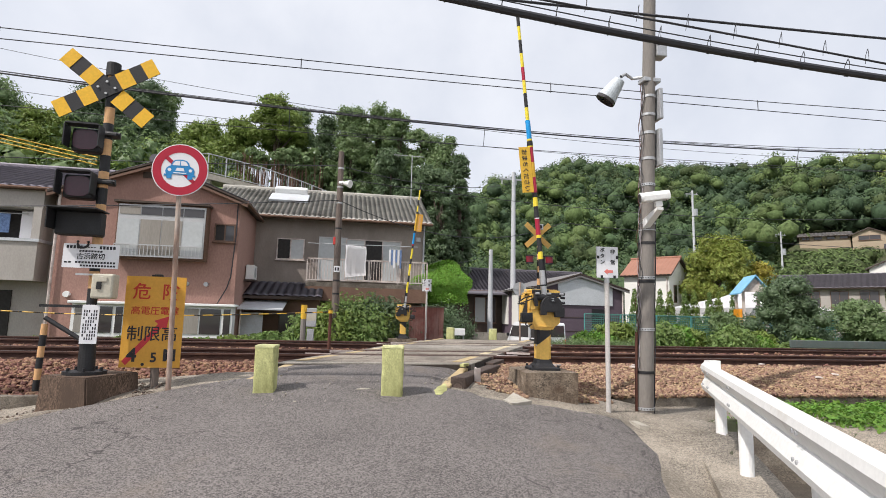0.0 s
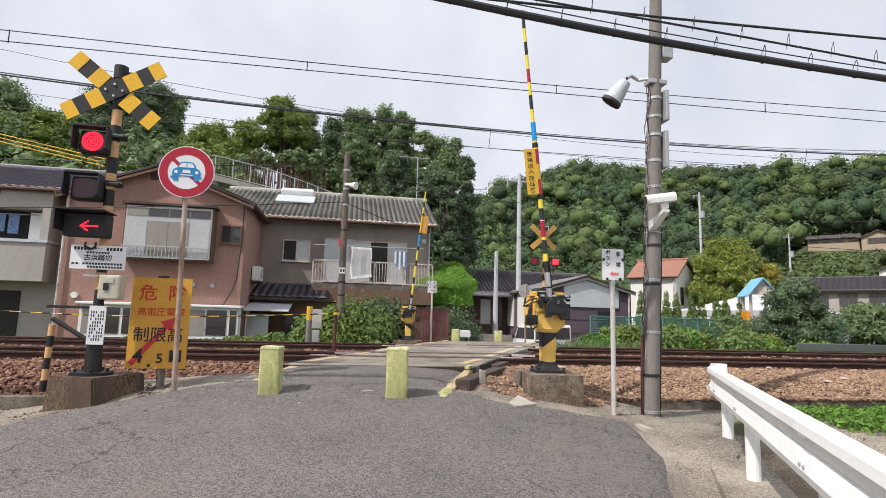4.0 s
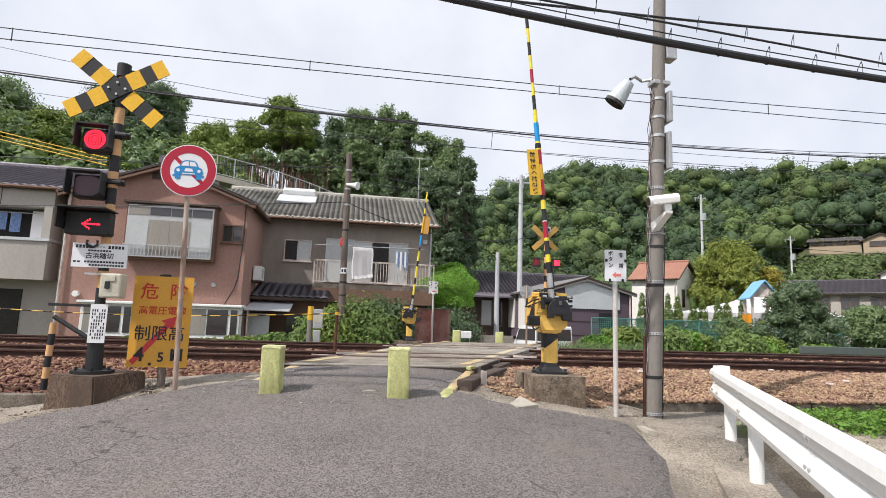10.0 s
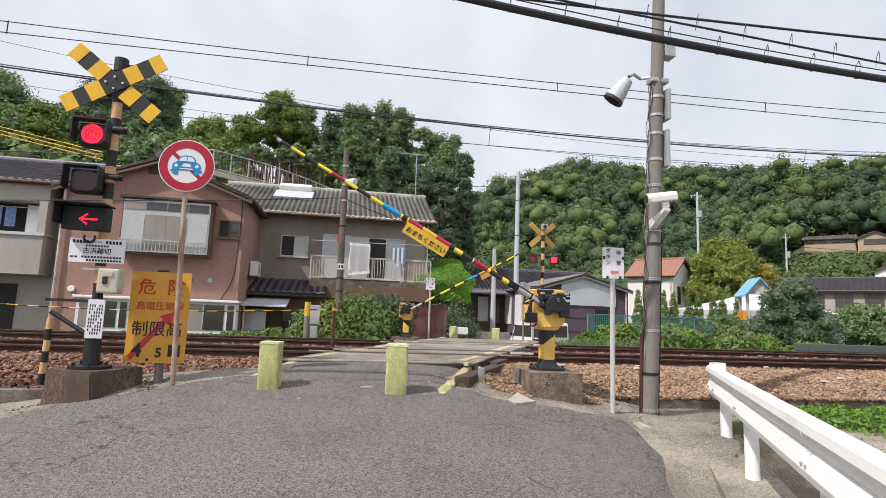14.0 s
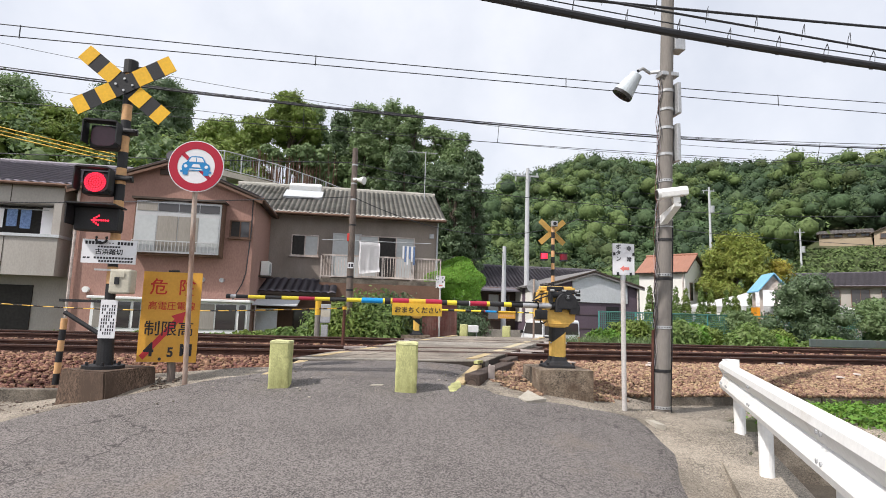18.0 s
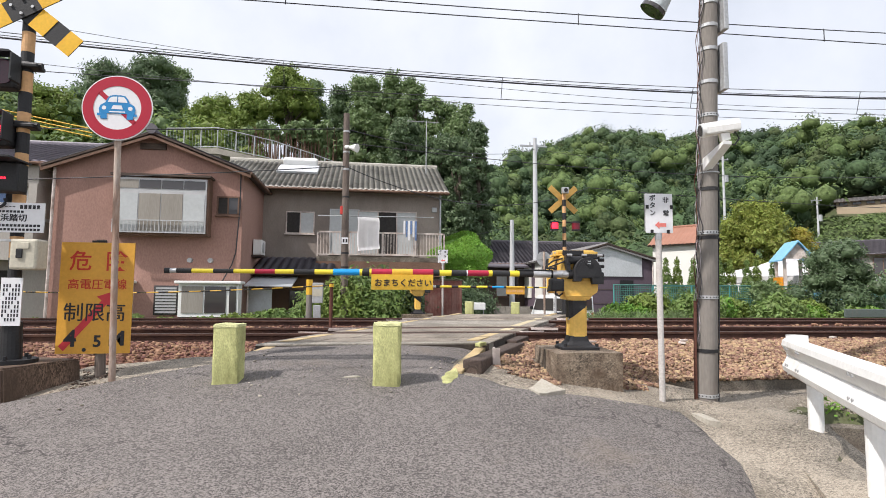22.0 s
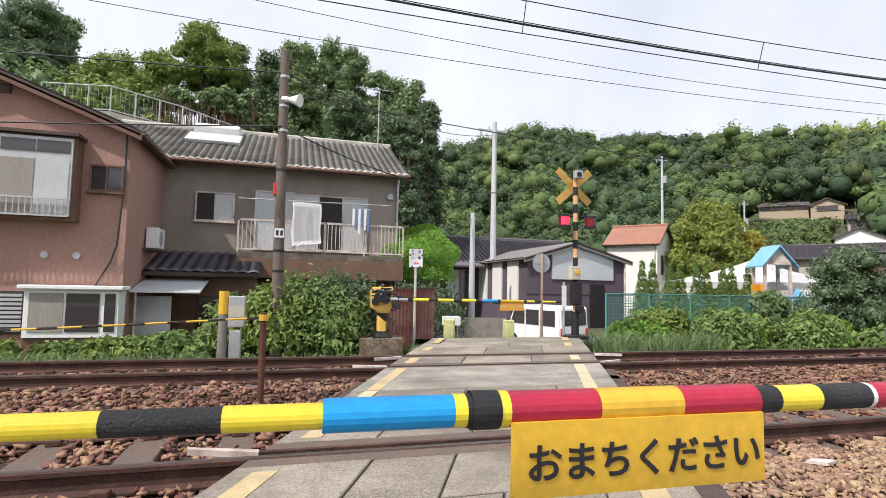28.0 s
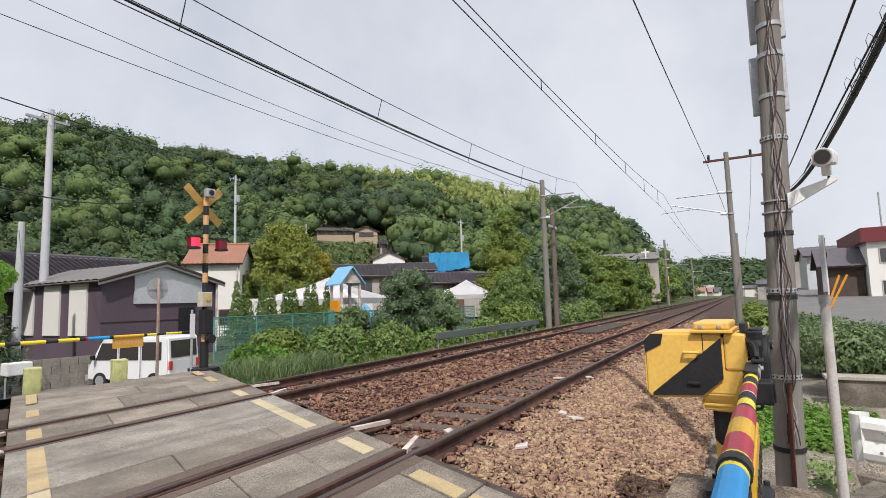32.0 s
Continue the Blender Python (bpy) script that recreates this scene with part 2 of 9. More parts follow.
TIMBER_GREY = material("grey_timber", (0.135, 0.098, 0.078), 0.9, var=0.3, scale=3, fine=50, bump=0.5, dirt=(0.11, 0.085, 0.075), dirt_at=0.55)
STONE = material("ballast_stone", (0.325, 0.210, 0.140), 0.9, var=0.68, scale=1.3, fine=40, bump=0.0, per_island=0.9, hue=0.028)
# dark rubble on the verge, and spilled stones coloured as if in shade
STONE_DARK_SHADED = material("dark_and_shaded_stone", (0.125, 0.092, 0.072), 0.9, var=0.8, scale=1.3, fine=40, bump=0.0, per_island=0.9, hue=0.02)
PEBBLE = material("grey_pebble", (0.31, 0.28, 0.235), 0.9, var=0.6, scale=2, fine=40, bump=0.0, per_island=0.8)
STONE_RUST = material("rusty_ballast_stone", (0.225, 0.120, 0.083), 0.9, var=0.74, scale=1.3, fine=40, bump=0.0, per_island=0.9, hue=0.028)
# much darker than the stones, to paint the shade in the gaps between them
SHADED_BALLAST_BED = material("shaded_ballast_bed", (0.075, 0.045, 0.034), 0.95, var=0.6, scale=9, fine=28, bump=1.0)
WHITE_PAINT = material("white_paint", (0.80, 0.80, 0.78), 0.45, var=0.06, scale=3, fine=30, bump=0.05, dirt=(0.55, 0.5, 0.43), dirt_at=0.73)
POST_PALE = material("pale_post", (0.50, 0.475, 0.455), 0.6, var=0.15, scale=6, fine=60, bump=0.1, dirt=(0.33, 0.25, 0.2), dirt_at=0.66)
WHITE_WORN = material("white_worn", (0.64, 0.57, 0.53), 0.7, var=0.12, scale=6, fine=60, bump=0.2, dirt=(0.33, 0.25, 0.21), dirt_at=0.55)
GALV = material("galvanised", (0.46, 0.47, 0.48), 0.5, metal=0.5, var=0.15, scale=5, fine=40, bump=0.08)
BLACK = material("black_paint", (0.018, 0.018, 0.02), 0.55, var=0.3, scale=8, fine=60, bump=0.1)
BLACK_RUBBER = material("black_rubber", (0.03, 0.03, 0.032), 0.75, var=0.3, scale=20, fine=160, bump=0.4)
YELLOW = material("signal_yellow", (0.70, 0.42, 0.04), 0.5, var=0.12, scale=4, fine=40, bump=0.05, dirt=(0.45, 0.29, 0.06), dirt_at=0.72)
YELLOW_BRIGHT = material("machine_yellow", (0.77, 0.48, 0.11), 0.42, var=0.09, scale=4, fine=40, bump=0.04, dirt=(0.52, 0.34, 0.06), dirt_at=0.74)
CROSS_YELLOW = material("crossbuck_yellow", (0.80, 0.455, 0.025), 0.45, var=0.10, scale=4, fine=40, bump=0.04, dirt=(0.55, 0.32, 0.05), dirt_at=0.76)
YELLOW_TAPE = material("tape_yellow", (0.83, 0.66, 0.05), 0.4, var=0.08, scale=6, fine=50, bump=0.03)
RED_TAPE = material("tape_red", (0.40, 0.018, 0.05), 0.4, var=0.12, scale=6, fine=50, bump=0.03)
BLUE_TAPE = material("tape_blue", (0.012, 0.30, 0.68), 0.4, var=0.08, scale=6, fine=50, bump=0.03)
GREY_ALU = material("aluminium", (0.55, 0.55, 0.56), 0.4, metal=0.7, var=0.1, scale=6, fine=50, bump=0.05)
CROSS_BACK = material("faded_crossbuck", (0.56, 0.34, 0.09), 0.6, var=0.14, scale=6, fine=40, bump=0.05)
ORANGE_FADED = material("faded_orange", (0.62, 0.36, 0.17), 0.6, var=0.12, scale=6, fine=40, bump=0.05)
SIGN_ORANGE = material("sign_orange", (0.64, 0.33, 0.045), 0.5, var=0.07, scale=3, fine=40, bump=0.03, dirt=(0.5, 0.26, 0.05), dirt_at=0.74)
SIGN_RED = material("sign_red", (0.52, 0.035, 0.045), 0.45, var=0.08, scale=6, fine=40, bump=0.02)
SIGN_MAROON = material("sign_ring_red", (0.40, 0.012, 0.035), 0.4, var=0.06, scale=6, fine=40, bump=0.02)
SIGN_WHITE = material("sign_white", (0.74, 0.74, 0.76), 0.4, var=0.04, scale=4, fine=30, bump=0.02)
SIGN_BLUE = material("sign_blue", (0.02, 0.22, 0.50), 0.4, var=0.05, scale=4, fine=30, bump=0.02)
INK = material("ink", (0.02, 0.02, 0.025), 0.5, var=0.1, scale=4, fine=30, bump=0.0)
INK_RED = material("ink_red", (0.50, 0.035, 0.02), 0.5, var=0.1, scale=4, fine=30, bump=0.0)
ARROW_RED = material("arrow_red", (0.72, 0.20, 0.17), 0.5, var=0.08, scale=4, fine=30, bump=0.0)
POLE_CONC = material("pole_concrete", (0.215, 0.197, 0.178), 0.85, var=0.12, scale=3, fine=50, bump=0.2, dirt=(0.16, 0.13, 0.11), dirt_at=0.64, stretch=(1, 1, 0.25))
POLE_PALE = material("pale_pole", (0.52, 0.53, 0.55), 0.7, var=0.1, scale=3, fine=30, bump=0.1)
POLE_RUST = material("rust_post", (0.44, 0.37, 0.32), 0.8, var=0.25, scale=5, fine=40, bump=0.2, dirt=(0.22, 0.095, 0.045), dirt_at=0.50, stretch=(1, 1, 0.3))
BROWN_POST = material("brown_post", (0.10, 0.04, 0.028), 0.85, var=0.3, scale=6, fine=50, bump=0.2)
WOOD_POLE = material("wooden_pole", (0.155, 0.125, 0.108), 0.9, var=0.3, scale=3, fine=50, bump=0.4, dirt=(0.1, 0.075, 0.06), dirt_at=0.58, stretch=(1, 1, 0.15))
WIRE = material("wire", (0.035, 0.035, 0.04), 0.6, var=0.1, scale=4, fine=30, bump=0.0)
PINK_WALL = material("pink_render", (0.365, 0.215, 0.175), 0.9, var=0.16, scale=0.55, fine=26, bump=0.22, dirt=(0.24, 0.145, 0.115), dirt_at=0.61, stretch=(1, 1, 0.5))
GREY_WALL = material("grey_render", (0.32, 0.275, 0.24), 0.9, var=0.12, scale=0.6, fine=28, bump=0.2, dirt=(0.19, 0.16, 0.14), dirt_at=0.62, stretch=(1, 1, 0.5))
WHITE_WALL = material("cream_render", (0.43, 0.40, 0.365), 0.9, var=0.1, scale=0.6, fine=26, bump=0.15, dirt=(0.31, 0.28, 0.245), dirt_at=0.62, stretch=(1, 1, 0.5))
PURE_WALL = material("white_render", (0.76, 0.745, 0.70), 0.85, var=0.06, scale=0.6, fine=26, bump=0.1)
PURPLE_WALL = material("mauve_boards", (0.115, 0.085, 0.11), 0.85, var=0.2, scale=0.8, fine=30, bump=0.2, stretch=(1, 1, 0.3), dirt=(0.10, 0.075, 0.09), dirt_at=0.58)
WOOD_DARK = material("dark_wood", (0.085, 0.062, 0.05), 0.85, var=0.3, scale=2, fine=40, bump=0.3)
WOOD_BROWN = material("brown_wood", (0.17, 0.10, 0.07), 0.85, var=0.25, scale=2, fine=40, bump=0.3)
ROOF_GREY = material("grey_roof_tile", (0.44, 0.42, 0.375), 0.75, var=0.25, scale=1.4, fine=22, bump=0.2, per_object=0.3, dirt=(0.16, 0.15, 0.13), dirt_at=0.6)
ROOF_DARK = material("dark_roof_tile", (0.115, 0.105, 0.12), 0.6, var=0.25, scale=1.4, fine=22, bump=0.2, per_object=0.3)
ROOF_MAUVE = material("mauve_roof_tile", (0.20, 0.18, 0.21), 0.5, var=0.28, scale=1.4, fine=22, bump=0.2, per_object=0.3)
ROOF_RED = material("red_roof_tile", (0.33, 0.160, 0.108), 0.75, var=0.25, scale=1.2, fine=20, bump=0.2, per_object=0.4)
SHEET = material("corrugated_sheet", (0.56, 0.58, 0.60), 0.5, metal=0.2, var=0.12, scale=1.5, fine=20, bump=0.05, dirt=(0.4, 0.38, 0.35), dirt_at=0.66)
GLASS_DARK = glass("window_glass", (0.055, 0.05, 0.05))
GLASS_PALE = material("frosted_glass", (0.50, 0.52, 0.52), 0.25, var=0.07, scale=2, fine=10, bump=0.0)
# near-black colour that paints the shade of rooms and openings on flat pieces
ROOM_SHADE = material("painted_interior_shade", (0.030, 0.027, 0.025), 0.7, var=0.3, scale=1.5, fine=12, bump=0.0)
CURTAIN = material("curtain", (0.30, 0.275, 0.24), 0.6, var=0.14, scale=1.2, fine=14, bump=0.05, stretch=(4, 4, 0.4))
ALU_FRAME = material("window_aluminium", (0.50, 0.50, 0.50), 0.45, metal=0.4, var=0.08, scale=4, fine=30, bump=0.02)
CLOTH = material("white_cloth", (0.80, 0.79, 0.80), 0.9, var=0.06, scale=3, fine=60, bump=0.1)
CLOTH_BLUE = material("blue_cloth", (0.16, 0.24, 0.42), 0.9, var=0.5, scale=12, fine=60, bump=0.1)
TARP = material("blue_tarp", (0.03, 0.34, 0.62), 0.55, var=0.15, scale=1, fine=9, bump=0.4)
FENCE_GREEN = material("green_mesh", (0.07, 0.20, 0.17), 0.7, var=0.12, scale=2, fine=60, bump=0.1)
TEAL = material("teal_panel", (0.08, 0.28, 0.26), 0.6, var=0.1, scale=2, fine=20, bump=0.05)
BARK = material("bark", (0.115, 0.09, 0.07), 0.95, var=0.3, scale=3, fine=30, bump=0.6, stretch=(1, 1, 0.25))
LEAF = material("leaves", (0.182, 0.256, 0.110), 0.5, var=0.4, scale=0.35, fine=5, bump=0.0, per_island=0.3, translucent=0.35, hue=0.010, spec=0.4)
LEAF_LIGHT = material("light_leaves", (0.195, 0.262, 0.062), 0.55, var=0.45, scale=0.4, fine=5, bump=0.0, per_island=0.45, translucent=0.3, hue=0.012, spec=0.3)
LEAF_DARK = material("dark_leaves", (0.125, 0.182, 0.092), 0.5, var=0.4, scale=0.35, fine=5, bump=0.0, per_island=0.3, translucent=0.3, hue=0.010, spec=0.4)
LEAF_BRIGHT = material("bright_leaves", (0.15, 0.28, 0.045), 0.55, var=0.45, scale=0.8, fine=8, bump=0.0, per_island=0.45, translucent=0.3, hue=0.015, spec=0.3)
LEAF_MID = material("mid_green_leaves", (0.180, 0.262, 0.078), 0.55, var=0.45, scale=0.4, fine=5, bump=0.0, per_island=0.4, translucent=0.3, hue=0.012, spec=0.3)
LEAF_GARDEN = material("garden_tree_leaves", (0.245, 0.285, 0.062), 0.55, var=0.5, scale=0.3, fine=5, bump=0.0, per_island=0.5, translucent=0.3, hue=0.02, spec=0.3)
LEAF_CLIP = material("clipped_leaves", (0.21, 0.39, 0.06), 0.55, var=0.45, scale=0.8, fine=8, bump=0.0, per_island=0.45, translucent=0.3, hue=0.012, spec=0.3)
LEAF_YELLOW = material("yellowing_leaves", (0.33, 0.29, 0.055), 0.6, var=0.45, scale=0.5, fine=6, bump=0.0, per_island=0.8, translucent=0.3, hue=0.03, spec=0.25)
LEAF_BAMBOO = material("bamboo_leaves", (0.31, 0.365, 0.115), 0.55, var=0.4, scale=0.2, fine=4, bump=0.0, per_island=0.4, translucent=0.3, hue=0.015, spec=0.3)
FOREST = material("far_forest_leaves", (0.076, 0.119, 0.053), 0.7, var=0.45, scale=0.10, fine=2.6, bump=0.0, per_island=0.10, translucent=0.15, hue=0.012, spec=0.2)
# dark trees; also colours the cores of far banks, painting the shade inside
FOREST_DARK = material("dark_forest_leaves_and_shade", (0.049, 0.080, 0.041), 0.7, var=0.4, scale=0.10, fine=2.6, bump=0.0, per_island=0.10, translucent=0.1, hue=0.008, spec=0.2)
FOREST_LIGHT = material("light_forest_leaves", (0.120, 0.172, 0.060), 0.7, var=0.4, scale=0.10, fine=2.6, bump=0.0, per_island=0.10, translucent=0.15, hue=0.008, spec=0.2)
# olive trees; also the core under the light shrubs, standing in for shade
FOREST_OLIVE = material("olive_forest_leaves_and_shade", (0.078, 0.105, 0.042), 0.7, var=0.4, scale=0.10, fine=2.6, bump=0.0, per_island=0.10, translucent=0.15, hue=0.008, spec=0.2)
RED_LENS = material("dark_red_lens", (0.055, 0.012, 0.024), 0.25, var=0.2, scale=20, fine=120, bump=0.1, spec=0.6)
RED_DRUM = material("red_lens_drum", (0.17, 0.006, 0.018), 0.3, var=0.15, scale=20, fine=120, bump=0.1, spec=0.5)
RED_GLOW = glowing("red_light", (1.0, 0.022, 0.055), 1.7)
PLASTIC_RED = material("red_plastic", (0.55, 0.05, 0.04), 0.4, var=0.1)
PLASTIC_ORANGE = material("orange_plastic", (0.75, 0.30, 0.02), 0.4, var=0.1)
PLAY_BLUE = material("play_blue", (0.20, 0.45, 0.66), 0.5, var=0.12, scale=3, fine=20, bump=0.05)
CREAM_METAL = material("cream_metal", (0.50, 0.47, 0.38), 0.55, var=0.12, scale=5, fine=40, bump=0.05, dirt=(0.3, 0.24, 0.17), dirt_at=0.68)
VAN_WHITE = material("van_white", (0.78, 0.79, 0.80), 0.25, var=0.03, scale=2, fine=20, bump=0.0)
TYRE = material("tyre", (0.025, 0.025, 0.026), 0.85, var=0.2)


# ---- building helpers ----
def mesh_of(bm, name, mat, smooth=False):
    me = bpy.data.meshes.new(name)
    bm.to_mesh(me)
    bm.free()
    me.materials.append(mat)
    if smooth:
        me.polygons.foreach_set("use_smooth", [True] * len(me.polygons))
    return me


def part(name, bm, mat, parent=None, label="", smooth=False, at=None):
    """One mesh object, under a thing or a part; at: its pose in the parent's space."""
    ob = new(name, mesh_of(bm, name, mat, smooth))
    if parent is not None:
        ob.parent = parent
    if at is not None:
        ob.matrix_basis = at
    return tagged(ob, label)


def thing(name, label, category, x=0.0, y=0.0, z=0.0, turn=0.0, group="", kind="", lean=(0, 0)):
    ob = new(name)
    ob.empty_display_size = 0.2
    ob.matrix_basis = pose(x, y, z, lean[0], lean[1], turn)
    return tagged(ob, label, category, group, kind)


def box(bm, x0, x1, y0, y1, z0, z1, bevel=0.0):
    r = bmesh.ops.create_cube(bm, size=1.0)
    for v in r["verts"]:
        v.co = Vector((x0 + (v.co.x + 0.5) * (x1 - x0), y0 + (v.co.y + 0.5) * (y1 - y0), z0 + (v.co.z + 0.5) * (z1 - z0)))
    if bevel:
        es = list({e for v in r["verts"] for e in v.link_edges})
        bmesh.ops.bevel(bm, geom=es, offset=bevel, segments=2, profile=0.5, affect="EDGES")
    return bm


def boxed(*a, bevel=0.0):
    return box(bmesh.new(), *a, bevel=bevel)


def rod(bm, p0, p1, r0, r1=None, seg=12, caps=True):
    """A round bar from p0 to p1, tapering from r0 to r1."""
    p0, p1 = Vector(p0), Vector(p1)
    r1 = r0 if r1 is None else r1
    d = p1 - p0
    m = Matrix.Translation((p0 + p1) / 2) @ d.to_track_quat("Z", "Y").to_matrix().to_4x4()
    bmesh.ops.create_cone(bm, cap_ends=caps, segments=seg, radius1=r0, radius2=r1, depth=d.length, matrix=m)
    return bm


def rodded(*a, **k):
    return rod(bmesh.new(), *a, **k)


def tube(bm, pts, r, seg=6):
    """A bent tube through pts."""
    pts = [Vector(p) for p in pts]
    rings = []
    for i, p in enumerate(pts):
        d = (pts[min(i + 1, len(pts) - 1)] - pts[max(i - 1, 0)]).normalized()
        side = d.cross(Vector((0, 0, 1)))
        side = side.normalized() if side.length > 1e-4 else Vector((1, 0, 0))
        up = side.cross(d).normalized()
        rings.append([bm.verts.new(p + r * (math.cos(a) * side + math.sin(a) * up)) for a in (2 * math.pi * k / seg for k in range(seg))])
    for a, b in zip(rings, rings[1:]):
        for k in range(seg):
            bm.faces.new((a[k], a[(k + 1) % seg], b[(k + 1) % seg], b[k]))
    return bm


def slab(bm, poly, axis, a, b):
    """A polygon in the two other axes, made thick along axis from a to b."""
    def at(p, w):
        return {"x": (w, p[0], p[1]), "y": (p[0], w, p[1]), "z": (p[0], p[1], w)}[axis]
    lo = [bm.verts.new(at(p, a)) for p in poly]
    hi = [bm.verts.new(at(p, b)) for p in poly]
    n = len(poly)
    bm.faces.new(lo)
    bm.faces.new(hi[::-1])
    for i in range(n):
        bm.faces.new((lo[(i + 1) % n], lo[i], hi[i], hi[(i + 1) % n]))
    bmesh.ops.recalc_face_normals(bm, faces=bm.faces[:])
    return bm


def slabbed(*a):
    return slab(bmesh.new(), *a)


def round_poly(cx, cz, r, n=40):
    return [(cx + r * math.cos(2 * math.pi * k / n), cz + r * math.sin(2 * math.pi * k / n)) for k in range(n)]


def lettering(text, size, mat, parent, m, name="lettering", label="", bold=0.0, thick=0.0015):
    """Words as a thin mesh in the built-in font, standing in the xz plane, centred on the pose m."""
    cu = bpy.data.curves.new("words", "FONT")
    cu.body, cu.size, cu.align_x, cu.align_y, cu.extrude, cu.offset = text, size, "CENTER", "CENTER", thick, bold
    cu.resolution_u = 3
    tmp = bpy.data.objects.new("words", cu)
    scene.collection.objects.link(tmp)
    me = bpy.data.meshes.new_from_object(tmp.evaluated_get(bpy.context.evaluated_depsgraph_get()))
    bpy.data.objects.remove(tmp)
    me.materials.clear()
    me.materials.append(mat)
    ob = new(name, me)
    ob.parent = parent
    ob.matrix_basis = m @ pose(0, 0, 0, 90)
    return tagged(ob, label)


def spell(text, size, mat, parent, m, bold=0.0, pitch=1.0):
    """A line of words with every sign a part of its own."""
    for k, sign in enumerate(text):
        lettering(sign, size, mat, parent, m @ pose((k - (len(text) - 1) / 2) * size * pitch, 0, 0), bold=bold)


def from_arrays(name, verts, faces, mat, smooth=False):
    """A mesh from arrays: faces all with the same number of corners."""
    me = bpy.data.meshes.new(name)
    verts = np.asarray(verts, dtype=np.float32)
    faces = np.asarray(faces, dtype=np.int32)
    k = faces.shape[1]
    me.vertices.add(len(verts))
    me.vertices.foreach_set("co", verts.ravel())
    me.loops.add(faces.size)
    me.loops.foreach_set("vertex_index", faces.ravel())
    me.polygons.add(len(faces))
    me.polygons.foreach_set("loop_start", np.arange(0, faces.size, k, dtype=np.int32))
    me.polygons.foreach_set("loop_total", np.full(len(faces), k, dtype=np.int32))
    me.update(calc_edges=True)
    me.materials.append(mat)
    if smooth:
        me.polygons.foreach_set("use_smooth", [True] * len(me.polygons))
    return me


def leaf_cloud(name, blobs, count, size, mat, seed, droop=0.0, long=1.6, inner=0.72, scatter=0.45, pointed=False, fringe=0.0, lumpy=1.0):
    """Many small leaves on and just inside the skins of blobs (x, y, z, rx, ry, rz)."""
    g = np.random.default_rng(seed)
    b = np.asarray(blobs, dtype=float)
    area = (b[:, 3] * b[:, 4] + b[:, 4] * b[:, 5] + b[:, 3] * b[:, 5])
    which = g.choice(len(b), size=count, p=area / area.sum())
    d = g.normal(size=(count, 3))
    d /= np.linalg.norm(d, axis=1)[:, None]
    d[:, 2] = np.where(d[:, 2] < -0.55, -d[:, 2], d[:, 2])
    lump = 1 + lumpy * (0.13 * np.sin(5.0 * d[:, 0] + 3.1 * which) + 0.13 * np.sin(6.3 * d[:, 1] + 1.7 * which) + 0.1 * np.sin(7.7 * d[:, 2] + which))
    rad = lump * (inner + (1.04 - inner) * g.random(count) ** 0.6)
    if fringe:
        rad += fringe * g.random(count) ** 4
    c = b[which, :3] + d * b[which, 3:] * rad[:, None]
    nrm = d + g.normal(scale=scatter, size=(count, 3))
    nrm[:, 2] += 0.35
    nrm /= np.linalg.norm(nrm, axis=1)[:, None]
    t = np.cross(nrm, g.normal(size=(count, 3)))
    t /= np.linalg.norm(t, axis=1)[:, None]
    t[:, 2] -= droop
    s = np.cross(nrm, t)
    sz = size * (0.6 + 0.8 * g.random(count))[:, None]
    if pointed:
        v = np.stack([c - t * sz * long * 0.6 - s * sz * 0.45, c - t * sz * long * 0.35 + s * sz * 0.6, c + t * sz * long * 0.75 + nrm * sz * 0.15], axis=1).reshape(-1, 3)
        return from_arrays(name, v, np.arange(count * 3).reshape(-1, 3), mat)
    v = np.stack([c - t * sz * long / 2, c + s * sz / 2 + nrm * sz * 0.12, c + t * sz * long / 2, c - s * sz / 2 + nrm * sz * 0.12], axis=1).reshape(-1, 3)
    return from_arrays(name, v, np.arange(count * 4).reshape(-1, 4), mat)


def leaf_core(name, blobs, mat, seed, share, fine=2):
    """Lumpy solid growth inside the clumps of a crown, so that no daylight shows through."""
    bm = bmesh.new()
    bmesh.ops.create_icosphere(bm, subdivisions=fine, radius=1.0)
    v0 = np.array([v.co[:] for v in bm.verts])
    f0 = np.array([[v.index for v in f.verts] for f in bm.faces])
    bm.free()
    g = np.random.default_rng(seed)
    b = np.asarray(blobs, dtype=float)
    k = len(v0)
    lump = 1 + 0.13 * g.normal(size=(len(b), k, 1))
    v = b[:, None, :3] + v0[None] * b[:, None, 3:] * share * lump
    f = f0[None] + (np.arange(len(b)) * k)[:, None, None]
    return from_arrays(name, v.reshape(-1, 3), f.reshape(-1, 3), mat, True)


def leaf_part(name, blobs, count, size, mat, seed, parent=None, label="", **k):
    ob = new(name, leaf_cloud(name, blobs, count, size, mat, seed, **k))
    if parent is not None:
        ob.parent = parent
    return tagged(ob, label)


# ---- the lie of the land ----
RAIL_Z = 0.86
RAILS_Y = (8.99, 10.13, 12.30, 13.43)


def ease(a, b, v):
    u = min(max((v - a) / (b - a), 0.0), 1.0)
    return u * u * (3 - 2 * u)


def lerp(v, rows):
    """Broken line through rows (key, value)."""
    if v <= rows[0][0]:
        return rows[0][1]
    for (a, p), (b, q) in zip(rows, rows[1:]):
        if v <= b:
            return p + (q - p) * (v - a) / (b - a)
    return rows[-1][1]


def deck_left(y):
    return -0.76 + 0.42 * (y - 7.6)


def deck_right(y):
    return 1.90 + 0.505 * (y - 7.6)


